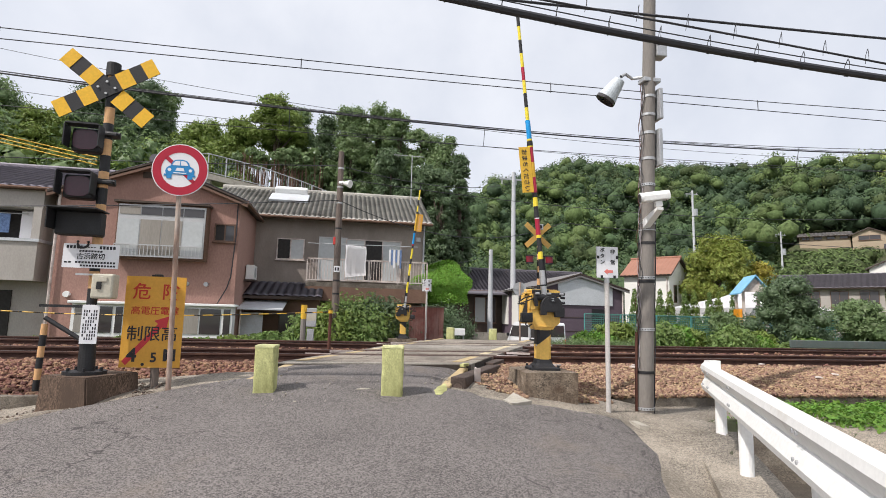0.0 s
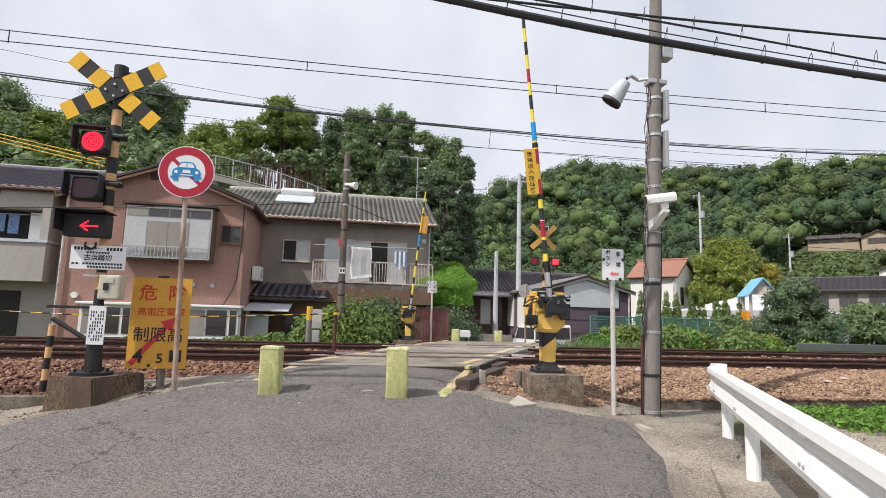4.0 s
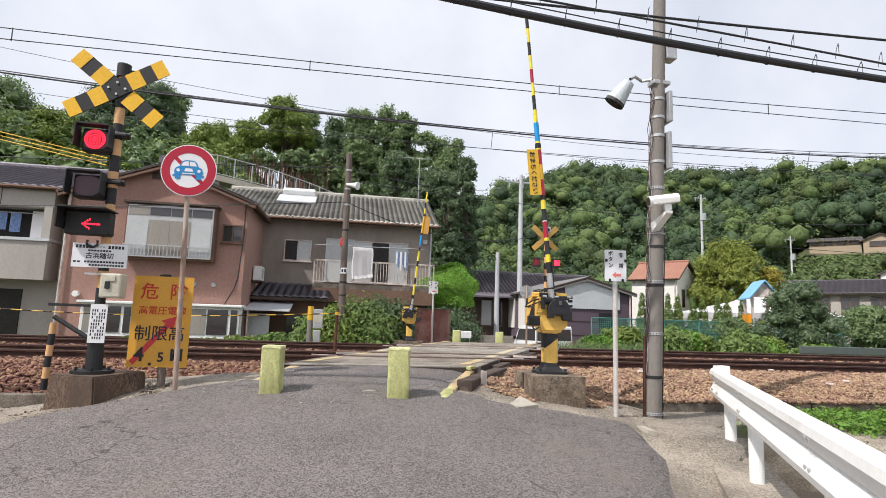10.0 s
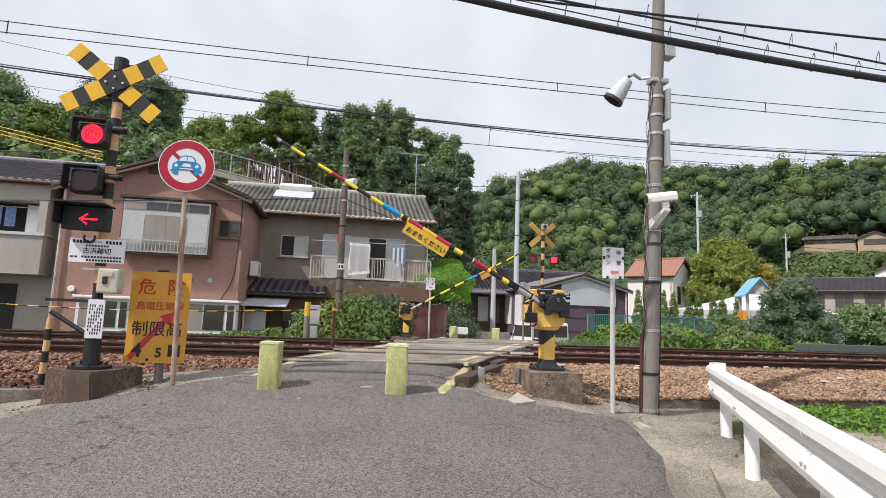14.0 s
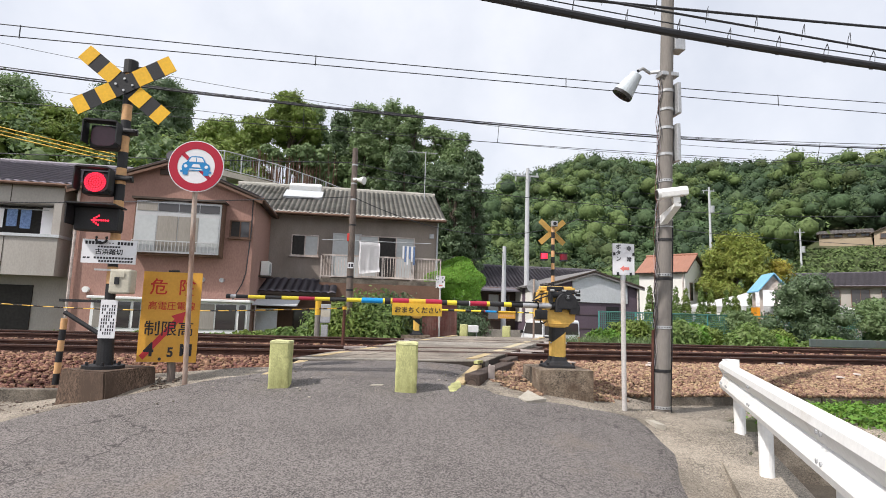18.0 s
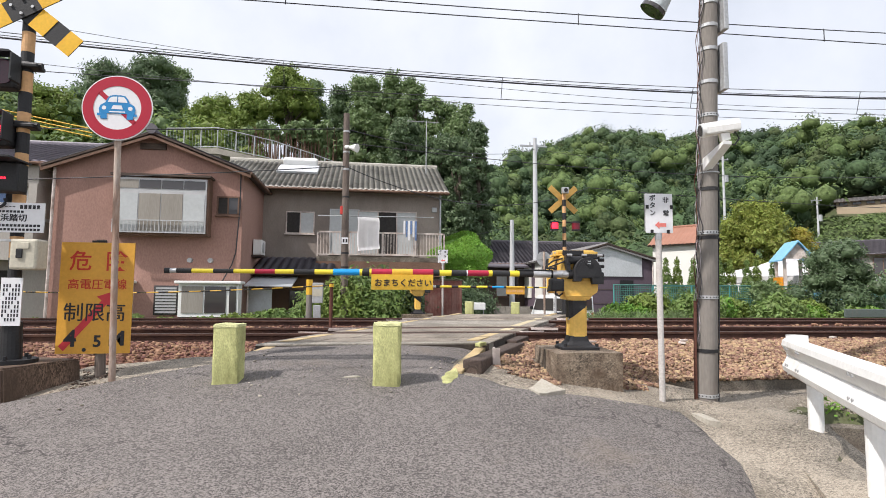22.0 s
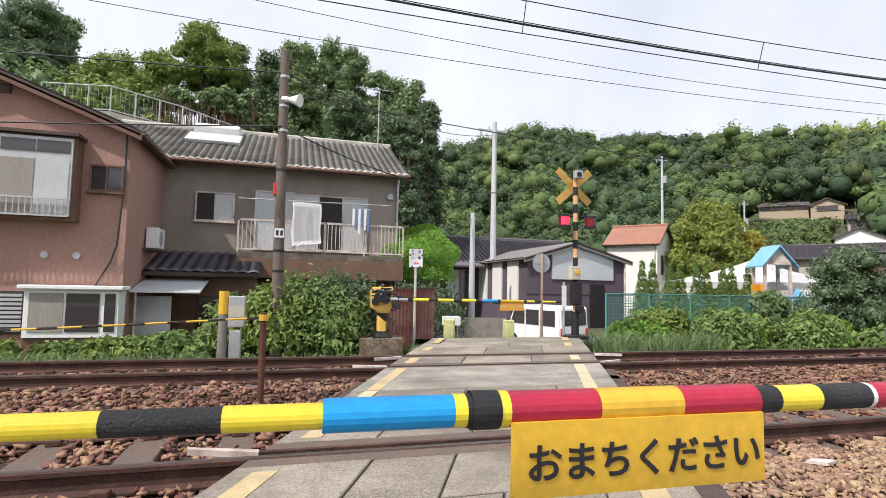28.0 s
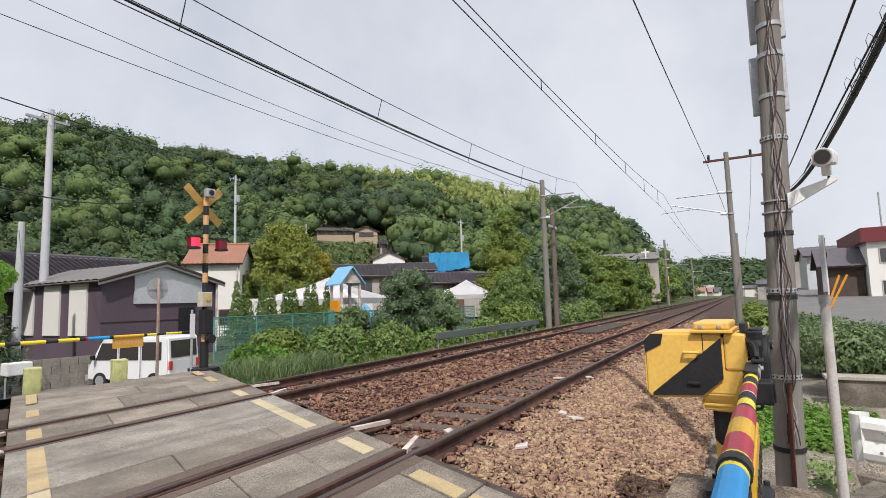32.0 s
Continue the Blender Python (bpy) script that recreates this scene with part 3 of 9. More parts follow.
def near_road(x, y):
    """Height of the asphalt on the near side: it climbs to the rails and falls off to both sides."""
    z = lerp(y, [(-30, 0.05), (-2, 0.12), (1.5, 0.17), (3, 0.27), (4, 0.40), (5, 0.53), (6, 0.66), (7, 0.78), (7.6, 0.85)])
    axis = 0.1 + 0.1 * (y - 4)
    d = x - axis
    return z - (0.026 if d > 0 else 0.016) * d * d * ease(-3, 3, y)


HILL = [(-95, 9, 42), (-60, 10, 42), (-30, 10.5, 41), (-18, 10.5, 40), (0, 10.5, 40), (7, 10, 42), (12, 11, 75), (14.2, 23.5, 124), (18, 35.0, 159), (21, 38.0, 159), (24.4, 41.0, 160),
        (27.4, 41.5, 160), (34, 42.0, 175), (38, 43.0, 178), (41, 40.5, 178), (46, 39.0, 185), (48, 40.0, 190), (52.5, 43.0, 200), (59.5, 42.0, 200), (65.7, 42.5, 225), (70.6, 41.0, 240), (74, 35.5, 240),
        (76.4, 35.5, 240), (79.2, 32.5, 260), (80.8, 24.5, 260), (82, 18, 300), (85, 5, 300), (88, 1, 320), (95, 0.5, 420), (120, 0, 420)]
FOOT = [(-95, 24), (-20, 24.5), (0, 24.5), (7, 26), (12, 40), (16, 58), (30, 62), (50, 66), (70, 66), (80, 80), (120, 200)]


def land(x, y):
    """Height of the ground sheet, hills included."""
    z = 0.12
    if y < 7.3:
        z = near_road(min(max(x, -4), 3.2), y) - 0.06
        z += (0.30 - z) * ease(3.0, 4.4, x) * ease(-1, 4, y)
        z += (0.34 - z) * ease(-2.4, -3.6, x) * ease(-1, 4, y)
        side = (x - 4.37) * 0.884 - (y - 5.92) * 0.468
        ahead = -(x - 4.37) * 0.468 - (y - 5.92) * 0.884
        if 0.15 < side < 1.35 and ahead > -0.35:
            z = -0.75
    elif y < 15.4:
        z = 0.42
    else:
        z = 0.42 - 0.34 * ease(15.4, 19.5, y)
    r = math.hypot(x, y - 6)
    b = math.degrees(math.atan2(x, y - 6))
    if y > 10 and -95 < b < 120:
        high, far = lerp(b, [(k, h) for k, h, _ in HILL]), lerp(b, [(k, f) for k, _, f in HILL])
        foot = lerp(b, FOOT)
        z += high * ease(foot, far, r) ** 1.15 * (1 + 0.05 * noise.noise(Vector((x * 0.03, y * 0.03, 0.5))))
        z += 9.5 * ease(62, 100, r) * (1 - ease(105, 190, r)) * ease(42, 46, b) * (1 - ease(56, 63, b))
    return z


def grid(name, xs, ys, height, mat):
    xs, ys = list(xs), list(ys)
    v = [(x, y, height(x, y)) for y in ys for x in xs]
    n = len(xs)
    f = [(j * n + i, j * n + i + 1, (j + 1) * n + i + 1, (j + 1) * n + i) for j in range(len(ys) - 1) for i in range(n - 1)]
    return from_arrays(name, v, f, mat, True)


def steps(rows):
    """Values at uneven steps: rows of (start, end, step)."""
    out = []
    for a, b, s in rows:
        out += list(np.arange(a, b, s))
    return out + [rows[-1][1]]


ground = new("ground", grid("ground", steps([(-900, -120, 60), (-120, -30, 6), (-30, -6, 1.5), (-6, 14, 0.5), (14, 60, 2), (60, 300, 8), (300, 1500, 75)]),
                            steps([(-400, -40, 40), (-40, -4, 3), (-4, 20, 0.5), (20, 70, 2), (70, 260, 6), (260, 1200, 60)]), land, SOIL))
tagged(ground, "grassy brown soil rising to wooded hills", "ground", kind="structure")

# dirt verge beside the near track
verge = new("verge", grid("verge", steps([(-14, -2.2, 0.4), (-2.2, 3, 0.4), (3, 12, 0.35)]), steps([(-6, 3, 0.6), (3, 7.4, 0.25)]),
                          lambda x, y: land(x, y) + 0.025 + 0.03 * noise.noise(Vector((x * 1.7, y * 1.7, 0))), DIRT))
tagged(verge, "sandy dirt verge with worn concrete patches beside the track", "ground", kind="structure")


def road_edges(y):
    right = lerp(y, [(-30, 1.6), (0, 1.7), (3.44, 2.45), (3.8, 2.60), (4.22, 2.82), (4.66, 3.10), (5.33, 3.26), (5.72, 3.30), (5.84, 2.5), (5.93, 1.76), (6.22, 1.60), (6.4, 1.46), (6.6, 1.32), (7.6, 1.86)])
    left = lerp(y, [(-30, -3.4), (0, -4.2), (4.6, -3.9), (5.6, -3.2), (6.2, -2.3), (6.5, -1.75), (6.8, -1.2), (7.6, -0.72)])
    return left, right


def road_mesh():
    ys = steps([(-30, 0, 2), (0, 5.6, 0.3), (5.6, 7.46, 0.08)])
    n = 36
    v, f = [], []
    for y in ys:
        a, b = road_edges(y)
        a += 0.05 * noise.noise(Vector((0, y * 3.1, 0)))
        b += 0.06 * noise.noise(Vector((5, y * 3.1, 0)))
        for i in range(n):
            x = a + (b - a) * i / (n - 1)
            slump = 0.05 * ease(b - 0.35, b, x) * ease(6.1, 6.5, y)
            v.append((x, y, near_road(x, y) - slump + 0.012 * noise.noise(Vector((x * 0.9, y * 0.9, 2)))))
        v[-1] = (v[-1][0], y, v[-1][2] - 0.12)
        v[-n] = (v[-n][0], y, v[-n][2] - 0.12)
    for j in range(len(ys) - 1):
        for i in range(n - 1):
            f.append((j * n + i, j * n + i + 1, (j + 1) * n + i + 1, (j + 1) * n + i))
    return from_arrays("road", v, f, ASPHALT, True)


road = tagged(new("road", road_mesh()), "worn grey asphalt road with cracks rising to the crossing", "road", kind="structure")


def far_road_z(x, y):
    return lerp(y, [(16.2, 0.80), (17, 0.70), (18, 0.45), (19.5, 0.16), (21, 0.12), (60, 0.12)]) + 0.02


def far_road_mesh():
    v, f = [], []
    ys = steps([(16.25, 22, 0.4), (22, 46, 2)])
    for y in ys:
        a = lerp(y, [(16.2, 2.55), (17.2, 2.7), (19, 3.2), (21, 4.0), (30, 7), (46, 11)])
        b = lerp(y, [(16.2, 5.9), (17.6, 6.2), (18.0, 6.6), (18.4, 12), (21, 14), (22.6, 14), (23.6, 9.6), (30, 10.3), (46, 14)])
        for i in range(12):
            x = a + (b - a) * i / 11
            v.append((x, y, far_road_z(x, y)))
    for j in range(len(ys) - 1):
        for i in range(11):
            f.append((j * 12 + i, j * 12 + i + 1, (j + 1) * 12 + i + 1, (j + 1) * 12 + i))
    return from_arrays("far_road", v, f, ASPHALT_FAR, True)


tagged(new("far_road", far_road_mesh()), "grey asphalt lane falling away behind the crossing", "road", kind="structure")

# ---- ballast ----
BED = [(7.15, 0.46), (7.7, 0.62), (8.35, 0.735), (8.85, 0.735), (9.1, 0.70), (10.0, 0.70), (10.3, 0.735), (11.2, 0.70), (12.1, 0.735), (12.45, 0.70), (13.3, 0.70), (13.6, 0.735), (14.3, 0.66), (15.1, 0.44)]


def bed_z(y):
    return lerp(y, BED)


# sheet under the loose stones; its dark colour stands in for gap shade
bed = new("shaded_ballast_bed", grid("shaded_ballast_bed", steps([(-160, -20, 10), (-20, 40, 0.8), (40, 400, 10)]), steps([(7.1, 15.2, 0.18)]),
                              lambda x, y: bed_z(y) - 0.035 + 0.02 * noise.noise(Vector((x * 3, y * 3, 1))), SHADED_BALLAST_BED))
tagged(bed, "reddish-brown crushed stone track bed, coloured dark for shaded gaps", "track bed", kind="structure")


def stones(name, n, x0, x1, y0, y1, size, seed, keep, level=None, mat=None):
    g = np.random.default_rng(seed)
    ico = np.array([(-0.8, -0.7, -0.6), (0.8, -0.7, -0.6), (0.8, 0.7, -0.6), (-0.8, 0.7, -0.6), (-0.8, -0.7, 0.6), (0.8, -0.7, 0.6), (0.8, 0.7, 0.6), (-0.8, 0.7, 0.6)])
    tri = np.array([(0, 2, 1), (0, 3, 2), (4, 5, 6), (4, 6, 7), (0, 1, 5), (0, 5, 4), (1, 2, 6), (1, 6, 5), (2, 3, 7), (2, 7, 6), (3, 0, 4), (3, 4, 7)])
    x = x0 + (x1 - x0) * g.random(n)
    y = y0 + (y1 - y0) * g.random(n)
    ok = np.array([keep(a, b) for a, b in zip(x, y)])
    x, y = x[ok], y[ok]
    n = len(x)
    z = np.array([level(a, b) if level else bed_z(b) for a, b in zip(x, y)]) + size * (-0.45 + 1.45 * g.random(n))
    s = size * (0.55 + 0.75 * g.random((n, 1, 1)))
    shape = ico[None] * (0.6 + 0.8 * g.random((n, 8, 1))) * (0.40 + 1.05 * g.random((n, 1, 3))) * np.array([1.35, 1.05, 0.62])
    a = g.random((n, 3)) * 6.283
    ca, sa = np.cos(a), np.sin(a)
    one, zero = np.ones(n), np.zeros(n)
    rz = np.stack([np.stack([ca[:, 0], -sa[:, 0], zero], 1), np.stack([sa[:, 0], ca[:, 0], zero], 1), np.stack([zero, zero, one], 1)], 1)
    rx = np.stack([np.stack([one, zero, zero], 1), np.stack([zero, ca[:, 1], -sa[:, 1]], 1), np.stack([zero, sa[:, 1], ca[:, 1]], 1)], 1)
    v = np.einsum("nij,nkj->nki", rz @ rx, shape * s) + np.stack([x, y, z], 1)[:, None]
    f = (tri[None] + (np.arange(n) * 8)[:, None, None]).reshape(-1, 3)
    return new(name, from_arrays(name, v.reshape(-1, 3), f, mat or STONE))


def open_bed(x, y):
    if deck_left(y) - 0.12 < x < deck_right(y) + 0.16 and y < 16:
        return False
    if y < 7.75 and -1.3 < x < 2.1:
        return False
    if abs(y - 9.56) < 1.0 or abs(y - 12.865) < 1.0:
        if abs((x + 9.0 + 0.31) % 0.62 - 0.31) < 0.125 and (x * 37.7 + y * 91.3) % 1.0 < 0.9:
            return False
    return not any(abs(y - r) < 0.085 for r in RAILS_Y)


tagged(stones("ballast", 17000, -7, 1.0, 7.0, 8.75, 0.0235, 11, open_bed, mat=STONE_RUST), "loose rusty-brown crushed stones on the track shoulder", "ballast", kind="stuff")
tagged(stones("ballast", 30000, 1.0, 10, 7.0, 8.75, 0.0212, 3, open_bed), "loose tan crushed stones on the track shoulder", "ballast", kind="stuff")
tagged(stones("ballast", 36000, -7, 10, 8.75, 15.0, 0.025, 9, open_bed, mat=STONE_RUST), "loose rusty-brown crushed stones between the rails", "ballast", kind="stuff")
tagged(stones("ballast", 4600, 10, 28, 7.0, 8.75, 0.044, 4, open_bed), "loose tan crushed stones along the track", "ballast", kind="stuff")
tagged(stones("ballast", 7600, 10, 28, 8.75, 15.0, 0.042, 10, open_bed, mat=STONE_RUST), "loose rusty-brown crushed stones along the track", "ballast", kind="stuff")
tagged(stones("ballast", 6000, -18, -7, 7.0, 15.0, 0.045, 5, open_bed, mat=STONE_RUST), "loose rusty-brown crushed stones along the track", "ballast", kind="stuff")


def spill(x, y):
    if 1.70 < x < 2.24 and y > 6.2:
        return x > 1.76 + max(0.0, 6.75 - y) * 0.45 + 0.16 * noise.noise(Vector((x * 5, y * 5, 0)))
    return x > 2.94 and (x - 2.94) * 1.0 + abs(y - 6.9) + 0.5 * noise.noise(Vector((x * 5, y * 5, 3))) < 0.62


tagged(stones("ballast", 5200, 1.70, 3.6, 6.2, 7.3, 0.020, 14, spill, lambda x, y: land(x, y) + 0.026), "loose tan crushed stones spilled around a concrete footing", "ballast", kind="stuff")
# these stones carry the shade by the footing in their dark colour
tagged(stones("ballast", 1500, 1.70, 3.6, 6.2, 7.3, 0.014, 15, spill, lambda x, y: land(x, y) + 0.030, mat=STONE_DARK_SHADED), "crushed stones spilled around a concrete footing, coloured dark for shade", "ballast", kind="stuff")


def off_road(x, y):
    a, b = road_edges(y)
    if abs(x - 2.66) < 0.42 and abs(y - 6.78) < 0.45 or abs(x + 2.68) < 0.4 and abs(y - 6.6) < 0.4:
        return False
    return (x < a - 0.02 or x > b + 0.02) and (y < 7.2)


tagged(stones("pebbles", 5500, 1.2, 5.6, 5.2, 7.25, 0.0065, 6, off_road, lambda x, y: land(x, y) + 0.023, PEBBLE), "small loose stones scattered on the dirt verge", "pebbles", kind="stuff")
tagged(stones("pebbles", 3500, -5.5, -1.2, 5.2, 7.25, 0.0065, 7, off_road, lambda x, y: land(x, y) + 0.023, PEBBLE), "small loose stones scattered on the dirt verge", "pebbles", kind="stuff")
tagged(stones("litter", 1500, -5.2, -2.0, 5.5, 7.2, 0.012, 16, off_road, lambda x, y: land(x, y) + 0.023, STONE_DARK_SHADED), "dark stones and rubble littering the dirt verge", "rubble", kind="stuff")
tagged(stones("pebbles", 260, -3.6, 3.2, 5.6, 7.4, 0.008, 8, lambda x, y: road_edges(y)[0] < x < road_edges(y)[1], lambda x, y: near_road(x, y) + 0.008, PEBBLE), "tiny loose chippings on the asphalt", "pebbles", kind="stuff")


# ---- rails, sleepers ----
def rail_section(w=1.0):
    return [(-0.06, -0.145), (0.06, -0.145), (0.06, -0.132), (0.012, -0.115), (0.009, -0.045), (0.031, -0.033), (0.032, -0.008), (0.024, -0.0015),
            (-0.024, -0.0015), (-0.032, -0.008), (-0.031, -0.033), (-0.009, -0.045), (-0.012, -0.115), (-0.06, -0.132)]


def make_track(y_a, y_b, label):
    t = thing("railway_track", label, "railway track", 0, (y_a + y_b) / 2, RAIL_Z)
    h = (y_b - y_a) / 2
    for s in (-h, h):
        rail = part("rail", slabbed([(p[0] + s, p[1]) for p in rail_section()], "x", -150, 400), RUST_RAIL, t)
        part("running_surface", boxed(-150, 400, s - 0.023, s + 0.023, -0.0035, 0.0), RAIL_TOP, rail, "worn shiny steel strip")
    sleeper = boxed(-0.12, 0.12, -1.0, 1.0, -0.29, -0.145, bevel=0.012)
    first = part("sleeper", sleeper, TIMBER_GREY, t, at=pose(-9.0, 0, 0))
    clip = box(bmesh.new(), -0.05, 0.05, -0.03, 0.03, -0.145, -0.10, bevel=0.008)
    clip = mesh_of(clip, "rail_clip", RUST_RAIL)
    for i in range(84):
        o = first if i == 0 else new("sleeper", first.data)
        o.parent = t
        o.matrix_basis = pose(-9.0 + 0.62 * i + 0.02 * math.sin(i * 7.0), 0.02 * math.sin(i * 3.0), 0)
        if i < 50:
            for s in (-h, h):
                for e in (-0.1, 0.1):
                    c = new("rail_clip", clip)
                    c.parent = o
                    c.matrix_basis = pose(0, s + e, 0)
    return t


make_track(RAILS_Y[0], RAILS_Y[1], "rusty railway track with timber sleepers in reddish ballast")
make_track(RAILS_Y[2], RAILS_Y[3], "rusty railway track with timber sleepers in reddish ballast")


# ---- the crossing deck ----
JOINT = material("joint_grit", (0.055, 0.045, 0.038), 0.95, var=0.5, scale=5, fine=60, bump=0.3)
deck = thing("crossing_deck", "weathered concrete slab crossing deck with faded yellow edge lines", "level crossing", kind="structure")


def strip(y0, y1, z=RAIL_Z, thick=0.16, f0=0.0, f1=1.0, grow=0.0):
    """A slab across the deck between two lines along the track; f0, f1: its share of the deck's width."""
    def px(y, f):
        return deck_left(y) + (deck_right(y) - deck_left(y)) * f
    return slabbed([(px(y0, f0), y0), (px(y0, f1), y0), (px(y1, f1), y1), (px(y1, f0), y1)], "z", z - thick, z)


def slab_row(y0, y1, n, z, jitter, mat=None, shift=0.0):
    cuts = [0.0] + [(i + shift + jitter * math.sin(i * 5.1 + y0)) / n for i in range(1, n)] + [1.0]
    part("joint_fill", strip(y0, y1, z - 0.016, 0.14, 0.002, 0.998), JOINT, deck, "dark grit in the joints")
    for a, b in zip(cuts, cuts[1:]):
        w = 0.0026 if 7.6 < y0 < 9 else 0.0016
        bm = strip(y0 + 1.9 * w, y1 - 1.9 * w, z + random.uniform(-0.005, 0.004), 0.10, a + w, b - w)
        bmesh.ops.bevel(bm, geom=[e for e in bm.edges if abs(e.verts[0].co.z - e.verts[1].co.z) < 1e-4 and e.verts[0].co.z > z - 0.05], offset=0.006, segments=1, affect="EDGES")
        part("slab", bm, mat or DECK, deck)


slab_row(7.46, 7.66, 1, 0.852, 0, DECK_CAST)
slab_row(7.66, 8.16, 5, 0.858, 0.05)
slab_row(8.16, 8.80, 5, 0.862, 0.05, shift=0.35)
slab_row(9.25, 9.87, 4, 0.862, 0.06, shift=-0.1)
slab_row(10.32, 10.83, 3, 0.860, 0.05, shift=0.2)
slab_row(10.83, 12.245, 1, 0.862, 0.0, DECK_CAST)
slab_row(12.55, 13.18, 3, 0.862, 0.06)
slab_row(13.49, 14.4, 3, 0.860, 0.05, shift=0.2)
slab_row(14.4, 15.3, 2, 0.85, 0.05)
slab_row(15.3, 16.3, 2, 0.83, 0.05, shift=0.3)
for r, side in zip(RAILS_Y, (1, -1, 1, -1)):
    near = r < 11
    outer = (r - side * 0.185, r - side * 0.045) if near else None
    inner = (r + side * 0.142, r + side * 0.25)
    for pair in (outer, inner):
        if pair:
            part("timber_plank", strip(min(pair), max(pair), RAIL_Z - 0.004, 0.14), TIMBER_GREY, deck, "weathered grey plank beside the rail")
# check rails inside the gauge with flared, white ends
for r, side in zip(RAILS_Y, (1, -1, 1, -1)):
    y = r + side * 0.115
    xa, xb = deck_left(y), deck_right(y)
    bm = boxed(xa - 0.02, xb + 0.02, y - 0.018, y + 0.018, RAIL_Z - 0.10, RAIL_Z - 0.002)
    check = part("check_rail", bm, RUST_RAIL, deck)
    for x, d in ((xa - 0.02, -1), (xb + 0.02, 1)):
        bend = slabbed([(x, y - 0.03), (x + d * 0.42, y + side * 0.14 - 0.022), (x + d * 0.42, y + side * 0.14 + 0.022), (x, y + 0.03)], "z", RAIL_Z - 0.035, RAIL_Z + 0.001)
        part("flared_end", bend, WHITE_WORN, check, "chipped white-painted rail end")
# timbers along the right edge, stepping down
edge = thing("edge_timber", "cracked tarred railway timber edging the crossing", "timber", 1.93, 7.44, 0.655, turn=61.5, group="edge timbers")
part("beam", boxed(-1.05, 1.05, -0.10, 0.10, -0.13, 0.12, bevel=0.02), TIMBER, edge)
grain_end = part("end_grain", rodded((-1.051, 0, -0.01), (-1.060, 0, -0.01), 0.078, seg=24), TIMBER, edge)
part("growth_ring", rodded((-1.060, 0, -0.01), (-1.064, 0, -0.01), 0.056, seg=24), TIMBER_GREY, grain_end, "weathered grey ring of end grain")
bm = boxed(-0.628, -0.618, -0.185, -0.104, -0.30, 0.15)
box(bm, -0.617, -0.56, -0.116, -0.104, -0.30, 0.15)
bmesh.ops.rotate(bm, verts=bm.verts[:], cent=(-0.59, -0.12, -0.2), matrix=Matrix.Rotation(math.radians(-6), 3, "Y"))
bmesh.ops.translate(bm, verts=bm.verts[:], vec=(0, 0, 0.06))
part("support_peg", bm, WHITE_WORN, edge, "leaning pale steel angle peg")
for y in (8.62, 11.2, 11.7):
    b = thing("edge_timber", "dark tarred timber edging the crossing deck", "timber", deck_right(y) + 0.09, y, 0.72, turn=62, group="edge timbers")
    part("beam", boxed(-0.42, 0.42, -0.08, 0.08, -0.12, 0.09, bevel=0.015), TIMBER, b)
for y in (8.1, 11.3, 15.0):
    b = thing("edge_timber", "dark tarred timber edging the crossing deck", "timber", deck_left(y) - 0.09, y, 0.70, turn=67, group="edge timbers")
    part("beam", boxed(-0.45, 0.45, -0.08, 0.08, -0.12, 0.09, bevel=0.015), TIMBER, b)


def edge_line(y0, y1, f, w, mat, z=0.868):
    def px(y, k):
        return deck_left(y) + (deck_right(y) - deck_left(y)) * f + k * w / 2
    part("edge_line", slabbed([(px(y0, -1), y0), (px(y0, 1), y0), (px(y1, 1), y1), (px(y1, -1), y1)], "z", z - 0.012, z), mat, deck, "worn painted edge line")


for y0, y1, m in ((7.70, 8.13, PAINT_YELLOW), (8.20, 8.70, PAINT_YELLOW), (9.32, 9.80, PAINT_PALE), (10.40, 12.18, PAINT_PALE), (12.62, 13.1, PAINT_PALE), (14.3, 14.9, PAINT_YELLOW), (15.3, 15.9, PAINT_YELLOW)):
    edge_line(y0, y1, 0.885 if y0 > 10 else 0.90, 0.155, m)
for y0, y1, m in ((7.70, 8.13, PAINT_YELLOW), (8.20, 8.70, PAINT_YELLOW), (9.30, 9.80, PAINT_YELLOW), (10.36, 10.80, PAINT_PALE), (10.85, 12.18, PAINT_YELLOW), (12.62, 13.1, PAINT_YELLOW), (13.9, 14.4, PAINT_YELLOW), (15.0, 15.9, PAINT_YELLOW)):
    edge_line(y0, y1, 0.075, 0.135, m)
# painted asphalt edges leading to the deck
for side, pts in ((1, [(1.25, 6.43), (1.37, 6.72), (1.50, 7.02), (1.62, 7.28), (1.75, 7.52)]), (-1, [(-1.02, 6.75), (-0.90, 7.0), (-0.78, 7.25), (-0.66, 7.46)])):
    bm = bmesh.new()
    for (xa, ya), (xb, yb) in zip(pts, pts[1:]):
        za, zb = near_road(xa, ya) - 0.012 * (side > 0), near_road(xb, yb) + (0.012 if yb > 7.4 else -0.012 * (side > 0))
        v = [bm.verts.new(p) for p in ((xa - 0.06, ya, za), (xa + 0.06, ya, za), (xb + 0.06, yb, zb), (xb - 0.06, yb, zb),
                                       (xa - 0.06, ya, za - 0.1), (xa + 0.06, ya, za - 0.1), (xb + 0.06, yb, zb - 0.1), (xb - 0.06, yb, zb - 0.1))]
        for q in ((0, 1, 2, 3), (4, 7, 6, 5), (0, 4, 5, 1), (1, 5, 6, 2), (2, 6, 7, 3), (3, 7, 4, 0)):
            bm.faces.new([v[k] for k in q])
    bmesh.ops.recalc_face_normals(bm, faces=bm.faces[:])
    part("edge_line", bm, PAINT_YELLOW, road, "crumbling yellow edge line")
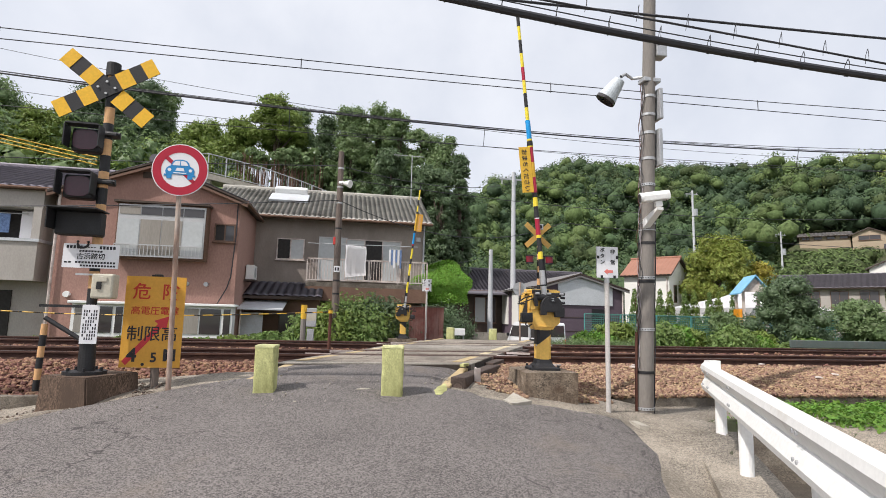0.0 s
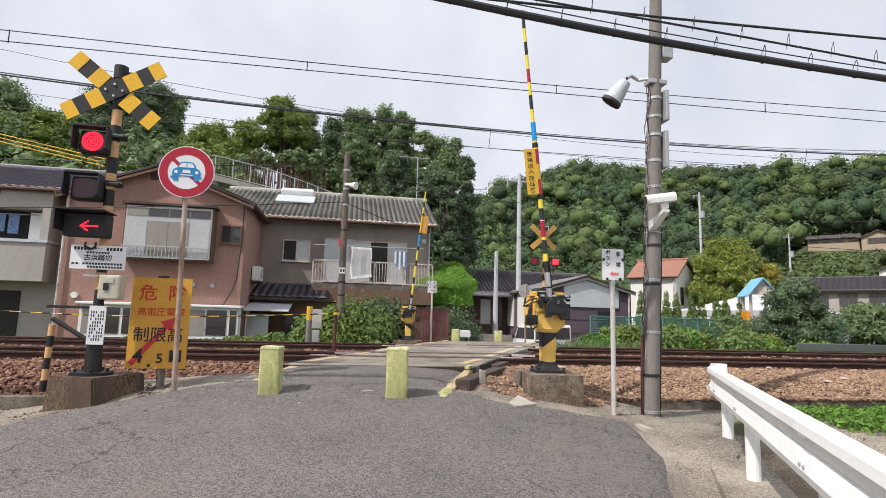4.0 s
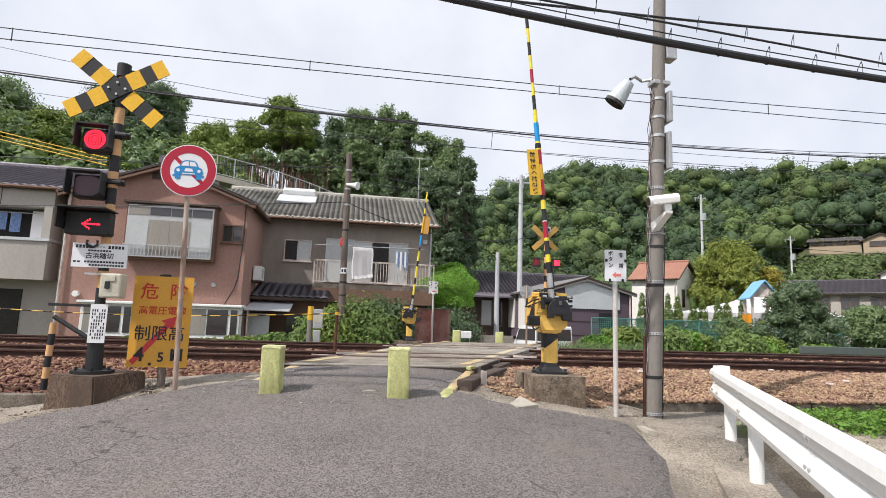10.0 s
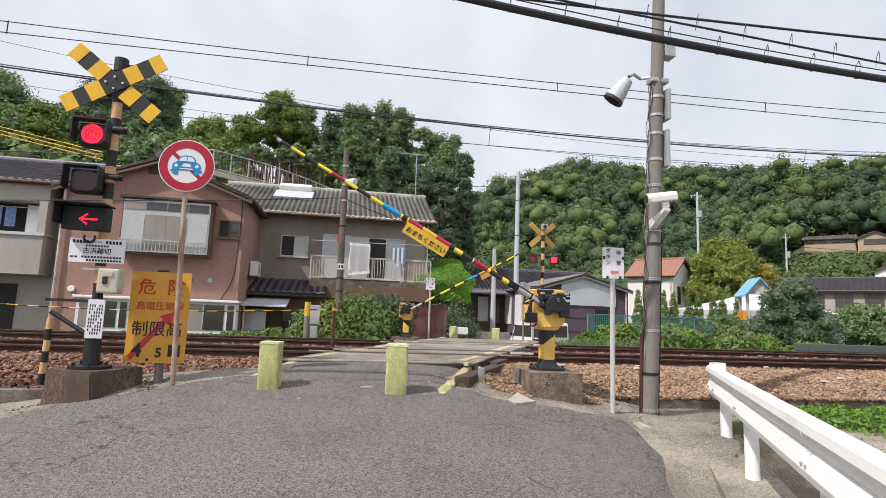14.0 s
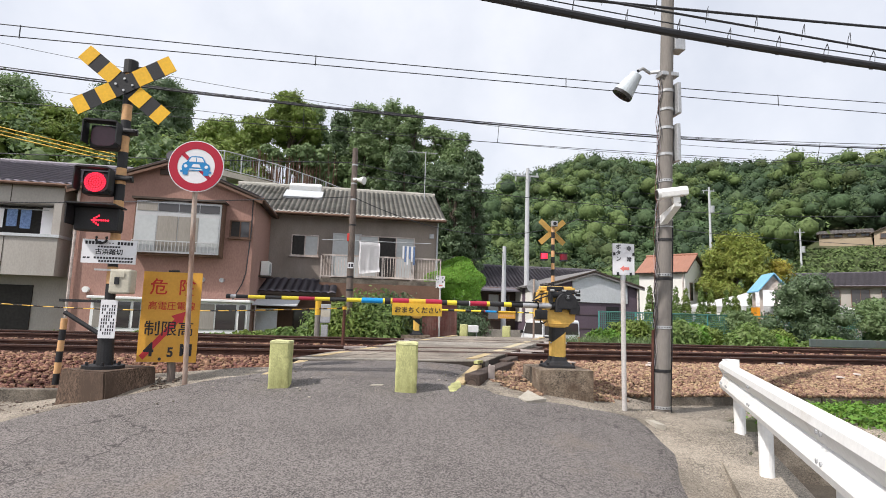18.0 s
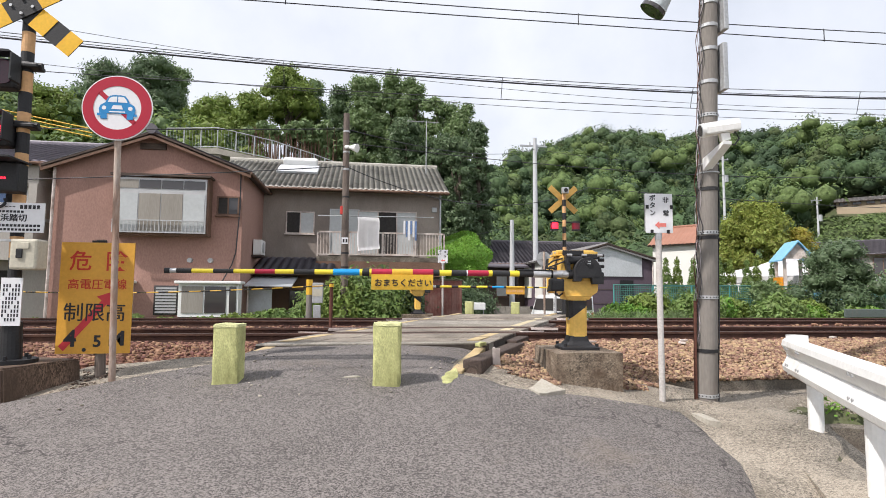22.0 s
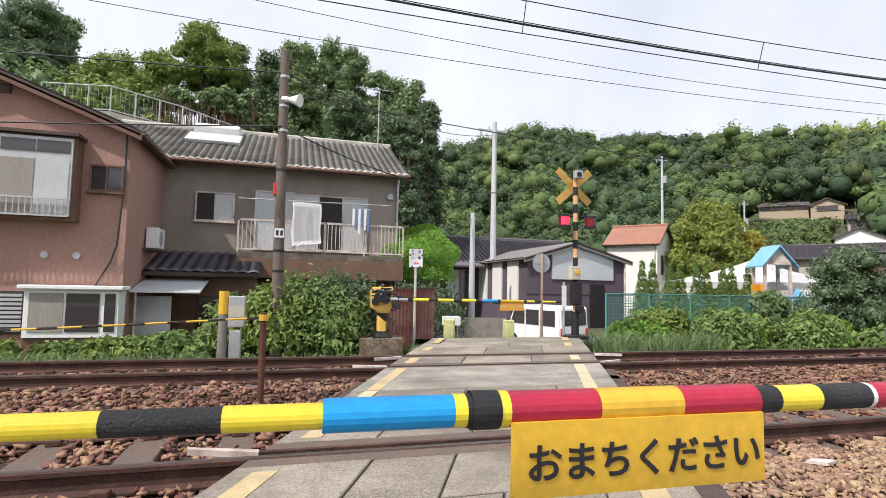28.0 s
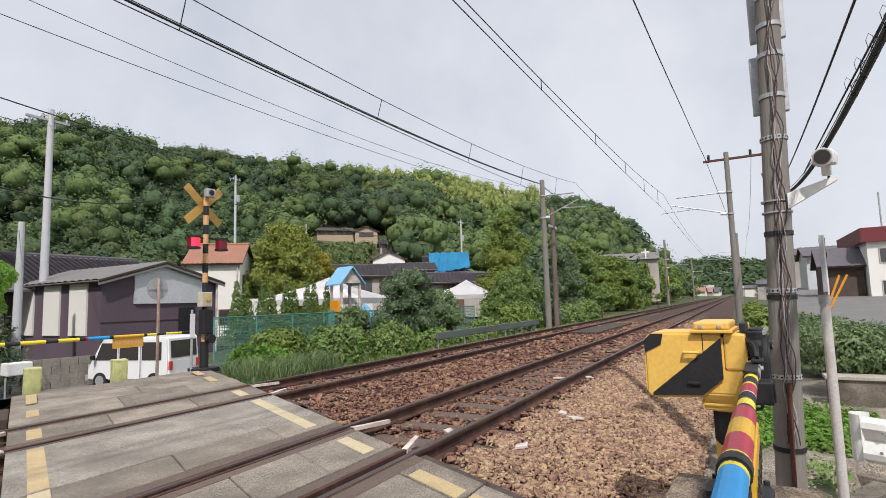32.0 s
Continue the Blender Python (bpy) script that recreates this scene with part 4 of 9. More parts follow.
# a daub of lime paint that follows the worn surface
bm = bmesh.new()
top, low = [], []
for k in range(13):
    y = 5.98 + 0.50 * k / 12
    w = 0.068 * math.sin(math.pi * (0.10 + 0.86 * k / 12)) + 0.006 * math.sin(k * 1.7)
    c = 1.085 + 0.17 * k / 12 + 0.005 * math.sin(k * 1.3)
    zs = [near_road(c + s * w, y) + 0.003 + 0.010 * max(0.0, 1 - abs(s) * 1.2) + 0.006 * noise.noise(Vector((k * 0.9, s * 3, 2))) for s in (-1, -0.4, 0.3, 1)]
    top.append([bm.verts.new((c + s * w, y, z)) for s, z in zip((-1, -0.4, 0.3, 1), zs)])
    low.append([bm.verts.new((c + s * w, y, near_road(c, y) - 0.03)) for s in (-1, -0.4, 0.3, 1)])
for k in range(12):
    for i in range(3):
        bm.faces.new((top[k][i], top[k][i + 1], top[k + 1][i + 1], top[k + 1][i]))
        bm.faces.new((low[k][i], low[k + 1][i], low[k + 1][i + 1], low[k][i + 1]))
    for i in (0, 3):
        bm.faces.new((top[k][i], top[k + 1][i], low[k + 1][i], low[k][i]))
for k in (0, 12):
    for i in range(3):
        bm.faces.new((top[k][i], top[k][i + 1], low[k][i + 1], low[k][i]))
bmesh.ops.recalc_face_normals(bm, faces=bm.faces[:])
part("edge_line", bm, PAINT_LIME, road, "lime-yellow daub of paint")


# ---- houses ----
def window(parent, x0, x1, z0, z1, y, panes=2, fills=None, frame_mat=None, depth=0.07, rail_h=0.0, name="window"):
    """A window on a wall that faces -y, its frame proud of the wall; fills: what shows in each pane."""
    fm = frame_mat or ALU_FRAME
    w = 0.045
    bm = bmesh.new()
    for a, b, c, d in ((x0, x1, z0, z0 + w), (x0, x1, z1 - w, z1), (x0, x0 + w, z0 + w, z1 - w), (x1 - w, x1, z0 + w, z1 - w)):
        box(bm, a, b, y - depth, y, c, d)
    win = part(name, bm, fm, parent)
    step = (x1 - x0 - 2 * w) / panes
    for i in range(panes):
        a, b = x0 + w + i * step, x0 + w + (i + 1) * step
        part("pane", boxed(a, b, y - depth * 0.45, y - depth * 0.3, z0 + w, z1 - w), (fills or [GLASS_DARK])[i % len(fills or [1])], win)
        if i:
            part("mullion", boxed(a - 0.022, a + 0.022, y - depth * 0.8, y - depth * 0.5, z0 + w, z1 - w), fm, win)
    part("window_sill", boxed(x0 - 0.04, x1 + 0.04, y - depth - 0.05, y, z0 - 0.045, z0 - 0.003), fm, win)
    return win


def tile_row_mesh(width, length, pitch=0.27, rise=0.042):
    """A run of curved roof tiles down a slope: x across, y down the slope."""
    n = max(2, int(width / pitch))
    v, f = [], []
    rows = max(2, int(length / 0.24))
    k = 6 if pitch < 0.4 else 4
    m = n * k + 1
    for j in range(rows):
        for e, lift in ((0, 0.035), (1, 0.0)):
            yy = (j + e) * length / rows
            for i in range(m):
                u = i / k
                v.append((u * width / n, yy, rise * abs(math.sin(math.pi * u)) ** 0.7 + (lift if e == 1 else 0.0)))
    for j in range(rows * 2 - 1):
        for i in range(m - 1):
            f.append((j * m + i, j * m + i + 1, (j + 1) * m + i + 1, (j + 1) * m + i))
    return v, f


def roof_slope(parent, corner, across, down, mat, name="roof_slope", pitch=0.27, label=""):
    """Tiles on a slope from a ridge corner; across and down are its two edges."""
    corner, across, down = Vector(corner), Vector(across), Vector(down)
    v, f = tile_row_mesh(across.length, down.length, pitch)
    ax, dn = across.normalized(), down.normalized()
    nn = ax.cross(dn)
    nn = nn if nn.z > 0 else -nn
    pts = [corner + ax * p[0] + dn * p[1] + nn * (p[2] + 0.02) for p in v]
    ob = new(name, from_arrays(name, [tuple(p) for p in pts], f, mat, False))
    ob.parent = parent
    tagged(ob, label)
    bm = bmesh.new()
    q = [corner, corner + across, corner + across + down, corner + down]
    lo = [bm.verts.new(p - nn * 0.10) for p in q]
    hi = [bm.verts.new(p + nn * 0.005) for p in q]
    bm.faces.new(lo)
    bm.faces.new(hi[::-1])
    for i in range(4):
        bm.faces.new((lo[(i + 1) % 4], lo[i], hi[i], hi[(i + 1) % 4]))
    bmesh.ops.recalc_face_normals(bm, faces=bm.faces[:])
    part("eaves_board", bm, WOOD_DARK, ob)
    return ob


def gable_house_x(parent, x0, x1, y0, y1, z0, eave, ridge, wall_mat, roof_mat, over=0.3, pitch=0.27, ridge_x=None, capped=True, trim=None):
    """Gable end faces -y: the ridge runs along y."""
    rx = (x0 + x1) / 2 if ridge_x is None else ridge_x
    part("wall", slabbed([(x0, z0), (x1, z0), (x1, eave), (rx, ridge - 0.08), (x0, eave)], "y", y0, y1), wall_mat, parent)
    for xe, s in ((x0 - over, -1), (x1 + over, 1)):
        slope = (ridge - eave) / abs((x0 if s < 0 else x1) - rx)
        ze = ridge - slope * abs(xe - rx)
        roof_slope(parent, (rx, y0 - over, ridge), (0, y1 - y0 + 2 * over, 0), (xe - rx, 0, ze - ridge), roof_mat, pitch=pitch)
        part("gutter", rodded((xe, y0 - over, ze - 0.03), (xe, y1 + over, ze - 0.03), 0.05 if capped else 0.025, seg=8), trim or WOOD_BROWN, parent)
        part("barge_board", slabbed([(rx, ridge - 0.06), (xe, ze - 0.06), (xe, ze - 0.2), (rx, ridge - 0.2)], "y", y0 - over, y0 - over + 0.04), trim or WOOD_BROWN, parent)
    if not capped:
        return
    part("ridge_tiles", rodded((rx, y0 - over, ridge + 0.06), (rx, y1 + over, ridge + 0.06), 0.10, seg=10), roof_mat, parent)
    part("ridge_end_tile", rodded((rx, y0 - over - 0.03, ridge + 0.09), (rx, y0 - over + 0.06, ridge + 0.09), 0.17, seg=14), roof_mat, parent)


def gable_house_y(parent, x0, x1, y0, y1, z0, eave, ridge, wall_mat, roof_mat, over=0.45, pitch=0.27):
    """Eaves face -y: the ridge runs along x."""
    ry = (y0 + y1) / 2
    part("wall", slabbed([(y0, z0), (y1, z0), (y1, eave), (ry, ridge - 0.08), (y0, eave)], "x", x0, x1), wall_mat, parent)
    k = (ridge - eave) / (ry - y0)
    ze = ridge - k * (ry - y0 + over)
    for ye, s in ((y0 - over, -1), (y1 + over, 1)):
        roof_slope(parent, (x0 - 0.25, ry, ridge), (x1 - x0 + 0.5, 0, 0), (0, ye - ry, ze - ridge), roof_mat, pitch=pitch)
    part("gutter", rodded((x0 - 0.25, y0 - over - 0.04, ze - 0.02), (x1 + 0.25, y0 - over - 0.04, ze - 0.02), 0.05, seg=8), WOOD_BROWN, parent)
    part("ridge_tiles", rodded((x0 - 0.25, ry, ridge + 0.06), (x1 + 0.25, ry, ridge + 0.06), 0.10, seg=10), roof_mat, parent)


# pink rendered house
HZ = 0.05
pink = thing("pink_house", "two-storey house with weathered pink rendered walls and brown tiled gable roof", "house")
gable_house_x(pink, -9.45, -3.70, 19.55, 23.6, HZ, 5.45, 6.55, PINK_WALL, ROOF_DARK, over=0.28, ridge_x=-6.54)
part("gable_vent", boxed(-6.95, -6.15, 19.50, 19.549, 6.02, 6.22), WOOD_DARK, pink, "dark louvred gable vent")
bay = part("bay_window", boxed(-7.50, -4.66, 19.16, 19.546, 3.18, 5.05), WOOD_BROWN, pink, "projecting brown-framed bay window")
bm = bmesh.new()
box(bm, -7.44, -4.72, 19.10, 19.157, 3.26, 5.0)
part("window_frame", bm, ALU_FRAME, bay)
for i, m in enumerate((GLASS_PALE, CURTAIN, CURTAIN, GLASS_PALE)):
    a = -7.40 + i * 0.665
    part("pane", boxed(a, a + 0.635, 19.085, 19.097, 3.32, 4.50), m, bay)
    part("upper_pane", boxed(a, a + 0.635, 19.085, 19.097, 4.66, 4.93), GLASS_DARK if i else CURTAIN, bay)
part("bay_hood", boxed(-7.58, -4.60, 19.02, 19.55, 5.05, 5.12), WOOD_DARK, bay)
bm = bmesh.new()
box(bm, -7.46, -4.70, 19.0, 19.03, 3.62, 3.655)
box(bm, -7.46, -4.70, 19.0, 19.03, 3.24, 3.275)
for i in range(25):
    x = -7.45 + i * 0.114
    box(bm, x - 0.009, x + 0.009, 19.005, 19.025, 3.27, 3.63)
part("window_grille", bm, ALU_FRAME, bay, "low metal window guard")
window(pink, -4.50, -3.80, 3.92, 4.55, 19.55, 2, [ROOM_SHADE, GLASS_DARK], WOOD_BROWN)
for x0, x1 in ((-8.5, -6.93), (-5.42, -3.62)):
    low = part("bay_window", boxed(x0, x1, 19.05, 19.546, 0.62, 1.66), WHITE_PAINT, pink, "white boxed ground-floor bay window")
    part("bay_hood", boxed(x0 - 0.10, x1 + 0.10, 18.92, 19.54, 1.66, 1.75, bevel=0.02), WHITE_PAINT, low)
    n = 2
    for i in range(n):
        a = x0 + 0.1 + i * (x1 - x0 - 0.42) / n
        part("pane", boxed(a, a + (x1 - x0 - 0.42) / n - 0.05, 19.03, 19.047, 0.74, 1.58), GLASS_DARK if i else CURTAIN, low)
    part("pane", boxed(x1 - 0.27, x1 - 0.06, 19.03, 19.047, 0.74, 1.58), GLASS_DARK, low)
    part("plinth", boxed(x0, x1, 19.1, 19.548, HZ, 0.615), WOOD_BROWN, low)
bm = bmesh.new()
for i in range(9):
    z = 0.72 + i * 0.095
    box(bm, -6.24, -5.62, 19.46, 19.50, z, z + 0.06)
lou = part("louvre_window", boxed(-6.30, -5.56, 19.49, 19.549, 0.66, 1.60), GLASS_DARK, pink)
part("louvre_slats", bm, ALU_FRAME, lou)
for x in (-5.25, -4.62):
    v = part("vent_pipe", rodded((x, 19.40, 2.42), (x, 19.549, 2.42), 0.075, seg=14), GALV, pink, "small round wall vent")
part("vent_hood", slabbed(round_poly(-8.9, 1.95, 0.10, 20), "y", 19.44, 19.549), WHITE_PAINT, pink, "small white vent hood")
part("cable", tube(bmesh.new(), [(-3.78, 19.5, 5.4), (-3.76, 19.46, 4.2), (-3.84, 19.45, 2.7), (-3.95, 19.46, 2.3), (-4.5, 19.44, 1.2)], 0.02, 6), WIRE, pink)
part("downpipe", rodded((-9.40, 19.45, 0.1), (-9.40, 19.45, 5.3), 0.045, seg=10), WHITE_WORN, pink)
ac = part("air_conditioner", boxed(-3.66, -3.36, 21.2, 21.95, 2.75, 3.3, bevel=0.02), WHITE_PAINT, pink)
part("fan_grille", slabbed(round_poly(21.5, 3.02, 0.2, 24), "x", -3.357, -3.35), GALV, ac)
part("ac_shelf", boxed(-3.70, -3.30, 21.1, 22.0, 2.68, 2.74), WOOD_DARK, pink)
# lean-to between the houses
lean = thing("lean_to", "small tiled lean-to porch with a pale awning between two houses", "porch")
part("wall", boxed(-3.69, -0.9, 21.6, 23.05, HZ, 2.2), WOOD_BROWN, lean)
roof_slope(lean, (-3.69, 23.0, 2.75), (2.9, 0, 0), (0, -1.9, -0.62), ROOF_DARK)
part("awning", slabbed([(20.0, 1.60), (21.6, 1.95), (21.6, 1.99), (20.0, 1.64)], "x", -3.66, -2.1), SHEET, lean, "pale corrugated awning")
part("post", rodded((-3.55, 20.1, HZ), (-3.55, 20.1, 1.63), 0.03), WHITE_WORN, lean)
part("sheet_screen", boxed(-3.66, -2.85, 20.6, 20.64, HZ, 1.5), SHEET, lean, "corrugated screen panel")
window(lean, -2.4, -1.2, 0.6, 1.5, 21.6, 2, [GLASS_DARK], WOOD_DARK)

# grey rendered house with a balcony
grey = thing("grey_house", "two-storey grey rendered house with tiled roof and balcony", "house")
gable_house_y(grey, -5.6, 3.45, 23.1, 29.8, HZ, 5.75, 7.40, GREY_WALL, ROOF_GREY, over=0.55, pitch=0.215)
window(grey, -2.81, -1.69, 3.74, 4.64, 23.1, 2, [ROOM_SHADE, GLASS_PALE], WHITE_WORN)
win = window(grey, -1.10, 0.1, 2.95, 4.78, 23.1, 1, [GLASS_PALE])
win = window(grey, 0.02, 2.42, 2.95, 4.74, 23.1, 3, [GLASS_PALE, ROOM_SHADE, GLASS_PALE], WHITE_WORN)
balc = part("balcony", boxed(-1.50, 3.46, 22.15, 23.096, 2.62, 2.80), CONCRETE, grey)
part("balcony_skirt", boxed(-1.52, 3.47, 22.14, 23.09, 2.05, 2.616), WOOD_BROWN, grey, "brown boarded band below the balcony")
bm = bmesh.new()
box(bm, -1.50, 3.46, 22.16, 22.20, 3.72, 3.78)
box(bm, -1.50, 3.46, 22.165, 22.195, 2.86, 2.90)
balus = part("balustrade", bm, WHITE_WORN, balc, "white metal balcony railing")
for i in range(43):
    x = -1.48 + i * 0.1174
    part("baluster", boxed(x - 0.011, x + 0.011, 22.17, 22.19, 2.90, 3.72), WHITE_WORN, balc)
for x in (-1.50, -0.3, 1.0, 2.2, 3.42):
    part("railing_post", boxed(x, x + 0.05, 22.16, 22.21, 2.80, 3.78), WHITE_WORN, balc)
part("side_rail", boxed(-1.50, -1.46, 22.2, 23.09, 3.72, 3.78), WHITE_WORN, balc)
part("side_rail", boxed(-1.50, -1.46, 22.2, 23.09, 2.86, 2.90), WHITE_WORN, balc)
part("lower_wall", boxed(-1.5, 3.44, 23.04, 23.098, HZ, 2.0), WOOD_BROWN, grey)
window(grey, -0.7, 2.6, 0.5, 1.9, 23.04, 4, [GLASS_DARK])
sky_panel = thing("solar_heater", "white solar water heater on the tiled roof", "solar heater", -2.6, 25.0, 6.78, lean=(26, 0))
part("tank", boxed(-0.74, 0.74, 0.45, 0.85, 0.0, 0.35, bevel=0.06), WHITE_PAINT, sky_panel)
part("collector", boxed(-0.85, 0.85, -0.75, 0.43, 0.0, 0.1, bevel=0.01), SHEET, sky_panel)
ant = thing("roof_antenna", "thin television antenna mast on a tiled roof", "antenna", 3.05, 25.4, 6.0)
part("mast", rodded((0, 0, 0), (0, 0, 3.4), 0.022), GALV, ant)
boom = part("boom", rodded((-0.9, 0, 3.35), (0.6, 0, 3.35), 0.016), GALV, ant)
for i in range(9):
    part("element", rodded((-0.85 + i * 0.17, -0.2, 3.35), (-0.85 + i * 0.17, 0.2, 3.35), 0.008, seg=6), GALV, boom)
wl = part("wall_lamp", boxed(3.05, 3.25, 22.98, 23.09, 4.75, 4.95, bevel=0.02), GALV, grey)
part("downpipe", rodded((3.40, 23.03, 0.1), (3.40, 23.03, 5.5), 0.04, seg=10), GALV, grey)

# cream house at the other side
cream = thing("cream_house", "cream rendered house with dark tiled roof and deep balcony", "house")
gable_house_y(cream, -17.5, -9.62, 20.3, 26.5, HZ, 5.775, 7.0, WHITE_WALL, ROOF_MAUVE, over=0.9)
part("balcony_wall", boxed(-17.4, -9.9, 19.45, 20.28, 2.35, 3.62), WHITE_WALL, cream)
part("balcony_cap", boxed(-17.45, -9.85, 19.40, 20.28, 3.624, 3.72), SHEET, cream, "pale metal coping")
# flat near-black sheet: the balcony's inner shade is put into its colour
part("recess_shade", boxed(-17.2, -10.05, 20.24, 20.296, 3.73, 4.75), ROOM_SHADE, cream)
for x in (-16.2, -14.6, -13.0, -11.5):
    part("panel_joint", boxed(x - 0.012, x + 0.012, 19.44, 19.449, 2.36, 3.60), CONCRETE_DARK, cream)
    part("panel_joint", boxed(x - 0.012, x + 0.012, 19.54, 19.549, 4.79, 5.35), CONCRETE_DARK, cream)
part("balcony_head", boxed(-17.4, -9.9, 19.55, 20.28, 4.78, 5.36), WHITE_WALL, cream)
part("balcony_pillar", boxed(-10.15, -9.9, 19.5, 20.28, 3.73, 4.775), WHITE_WALL, cream)
# another flat dark sheet, painting the shade of an opening at ground level
part("opening_shade", boxed(-13.5, -10.9, 20.24, 20.296, 0.1, 2.05), ROOM_SHADE, cream)
part("curtain", boxed(-10.75, -10.25, 20.0, 20.05, 3.75, 4.7), CLOTH, cream)
cl = thing("laundry", "blue and white laundry hanging on a balcony", "laundry", -11.6, 19.9, 4.55)
part("pole", rodded((-1.2, 0, 0.05), (1.1, 0, 0.05), 0.015), GALV, cl)
for i, m in enumerate((CLOTH_BLUE, CLOTH, CLOTH_BLUE, CLOTH_BLUE)):
    part("shirt", boxed(-1.0 + i * 0.42, -0.68 + i * 0.42, -0.015, 0.015, -0.55 - 0.06 * (i % 2), 0.03, bevel=0.01), m, cl)


# ---- crossing signals ----
def stripes(parent, x, y, z0, z1, r, step, mats, name="stripe", first=0, lean=0.0):
    """A pole in bands of alternating colour, each band a part."""
    z, i = z0, first
    while z < z1 - 0.01:
        e = min(z + step, z1)
        part(name, rodded((x + lean * (z - z0), y, z), (x + lean * (e - z0), y, e), r, seg=16), mats[i % len(mats)], parent, smooth=False)
        z, i = e, i + 1


def crossbuck(parent, x, y, z, half, width, angle, striped, back=False, tilt=0.0):
    """Two crossed boards that face -y."""
    for s, yy in ((1, 0.0), (-1, 0.016)):
        a = math.radians(angle * s + tilt)
        ca, sa = math.cos(a), math.sin(a)

        def at(u, w):
            return (x + u * ca - w * sa, z + u * sa + w * ca)
        if striped:
            cuts = [half * k for k in (-1, -0.76, -0.52, -0.24, 0.24, 0.52, 0.76, 1)]
            mats = [CROSS_YELLOW, BLACK, CROSS_YELLOW, BLACK, CROSS_YELLOW, BLACK, CROSS_YELLOW]
            board = part("crossbuck_board", slabbed([at(-half, -width / 2), at(half, -width / 2), at(half, width / 2), at(-half, width / 2)], "y", y + yy, y + yy + 0.008), BLACK, parent)
            for c, d, m in zip(cuts, cuts[1:], mats):
                if m is not BLACK:
                    part("yellow_band", slabbed([at(c, -width / 2), at(d, -width / 2), at(d, width / 2), at(c, width / 2)], "y", y + yy - 0.004, y + yy - 0.0005), m, board)
        else:
            part("crossbuck_board", slabbed([at(-half, -width / 2), at(half, -width / 2), at(half, width / 2), at(-half, width / 2)], "y", y + yy, y + yy + 0.01), CROSS_BACK if back else YELLOW, parent)
    if striped:
        for u, w in ((0, 0.07), (0, -0.07), (0.09, 0), (-0.09, 0)):
            part("bolt", rodded((x + u, y - 0.012, z + w), (x + u, y - 0.001, z + w), 0.014, seg=8), GALV, parent)


LIGHTS = []


def lamp_unit(parent, x, y, z, w, h, r, phase, faces=-1, boxy=True):
    """A hooded lamp with a red light disc behind a dark lens; faces -y."""
    f = faces
    bm = bmesh.new()
    box(bm, x - w / 2, x + w / 2, min(y, y - f * 0.16), max(y, y - f * 0.16), z - h / 2, z + h / 2, bevel=0.03)
    if not boxy:
        bm.free()
        bm = boxed(x - 0.05, x + 0.05, y - 0.02, y + 0.10, z - 0.14, z + 0.13, bevel=0.01)
    hood = part("lamp_housing", bm, BLACK, parent)
    if boxy:
        for name_, poly in (("hood_top", [(x - w / 2 - 0.03, z + h / 2 + 0.01), (x + w / 2 + 0.03, z + h / 2 + 0.01), (x + w / 2, z + h / 2 + 0.03), (x - w / 2, z + h / 2 + 0.03)]),
                            ("hood_side", [(x - w / 2 - 0.03, z - h / 2 + 0.04), (x - w / 2 - 0.018, z - h / 2 + 0.03), (x - w / 2 - 0.018, z + h / 2), (x - w / 2 - 0.03, z + h / 2 + 0.009)]),
                            ("hood_side", [(x + w / 2 + 0.018, z - h / 2 + 0.03), (x + w / 2 + 0.03, z - h / 2 + 0.04), (x + w / 2 + 0.03, z + h / 2 + 0.009), (x + w / 2 + 0.018, z + h / 2)])):
            part(name_, slabbed(poly, "y", min(y - f * 0.02, y + f * 0.12), max(y - f * 0.02, y + f * 0.12)), BLACK, hood)
    else:
        yc = y + f * 0.02
        part("lens_drum", rodded((x, yc, z - 0.10), (x, yc, z + 0.09), r, seg=24), RED_DRUM, hood, "dark red lens drum")
        for za, zb in ((z - 0.135, z - 0.10), (z + 0.09, z + 0.13)):
            part("drum_cap", rodded((x, yc, za), (x, yc, zb), r * 1.12, seg=24), BLACK, hood)
        arc = [math.radians(a_) for a_ in range(212, 329, 12)]
        led = part("light_disc", slabbed([(x + math.cos(a_) * r * 1.0, math.sin(a_) * r * 1.0) for a_ in arc] + [(x + math.cos(a_) * r * 0.94, math.sin(a_) * r * 0.94) for a_ in arc[::-1]], "z", z - 0.092, z + 0.082), RED_GLOW, hood, "glowing red lamp face")
        LIGHTS.append((led, yc + 0.03, yc - 0.004, phase))
        return hood
    part("lens", slabbed([(x + math.copysign(abs(math.cos(a)) ** 0.6, math.cos(a)) * (w / 2 - 0.022), z + math.copysign(abs(math.sin(a)) ** 0.6, math.sin(a)) * (h / 2 - 0.022))
                          for a in (2 * math.pi * k / 28 for k in range(28))], "y", min(y, y + f * 0.012), max(y, y + f * 0.012)), RED_LENS, hood)
    bm = bmesh.new()
    for ring, cnt in ((0.0, 1), (0.26, 7), (0.52, 14), (0.78, 21), (0.97, 28)):
        for k in range(cnt):
            a = 2 * math.pi * (k + 0.5 * (ring > 0.3)) / cnt
            cx, cz = x + r * ring * math.cos(a), z + r * ring * math.sin(a)
            bmesh.ops.create_icosphere(bm, subdivisions=1, radius=r * 0.115, matrix=Matrix.Translation((cx, 0, cz)) @ Matrix.Diagonal((1, 0.25, 1, 1)))
    led = part("light_disc", bm, RED_GLOW, hood, "red light-emitting diodes")
    LIGHTS.append((led, y - f * 0.02, y + f * 0.022, phase))
    return hood


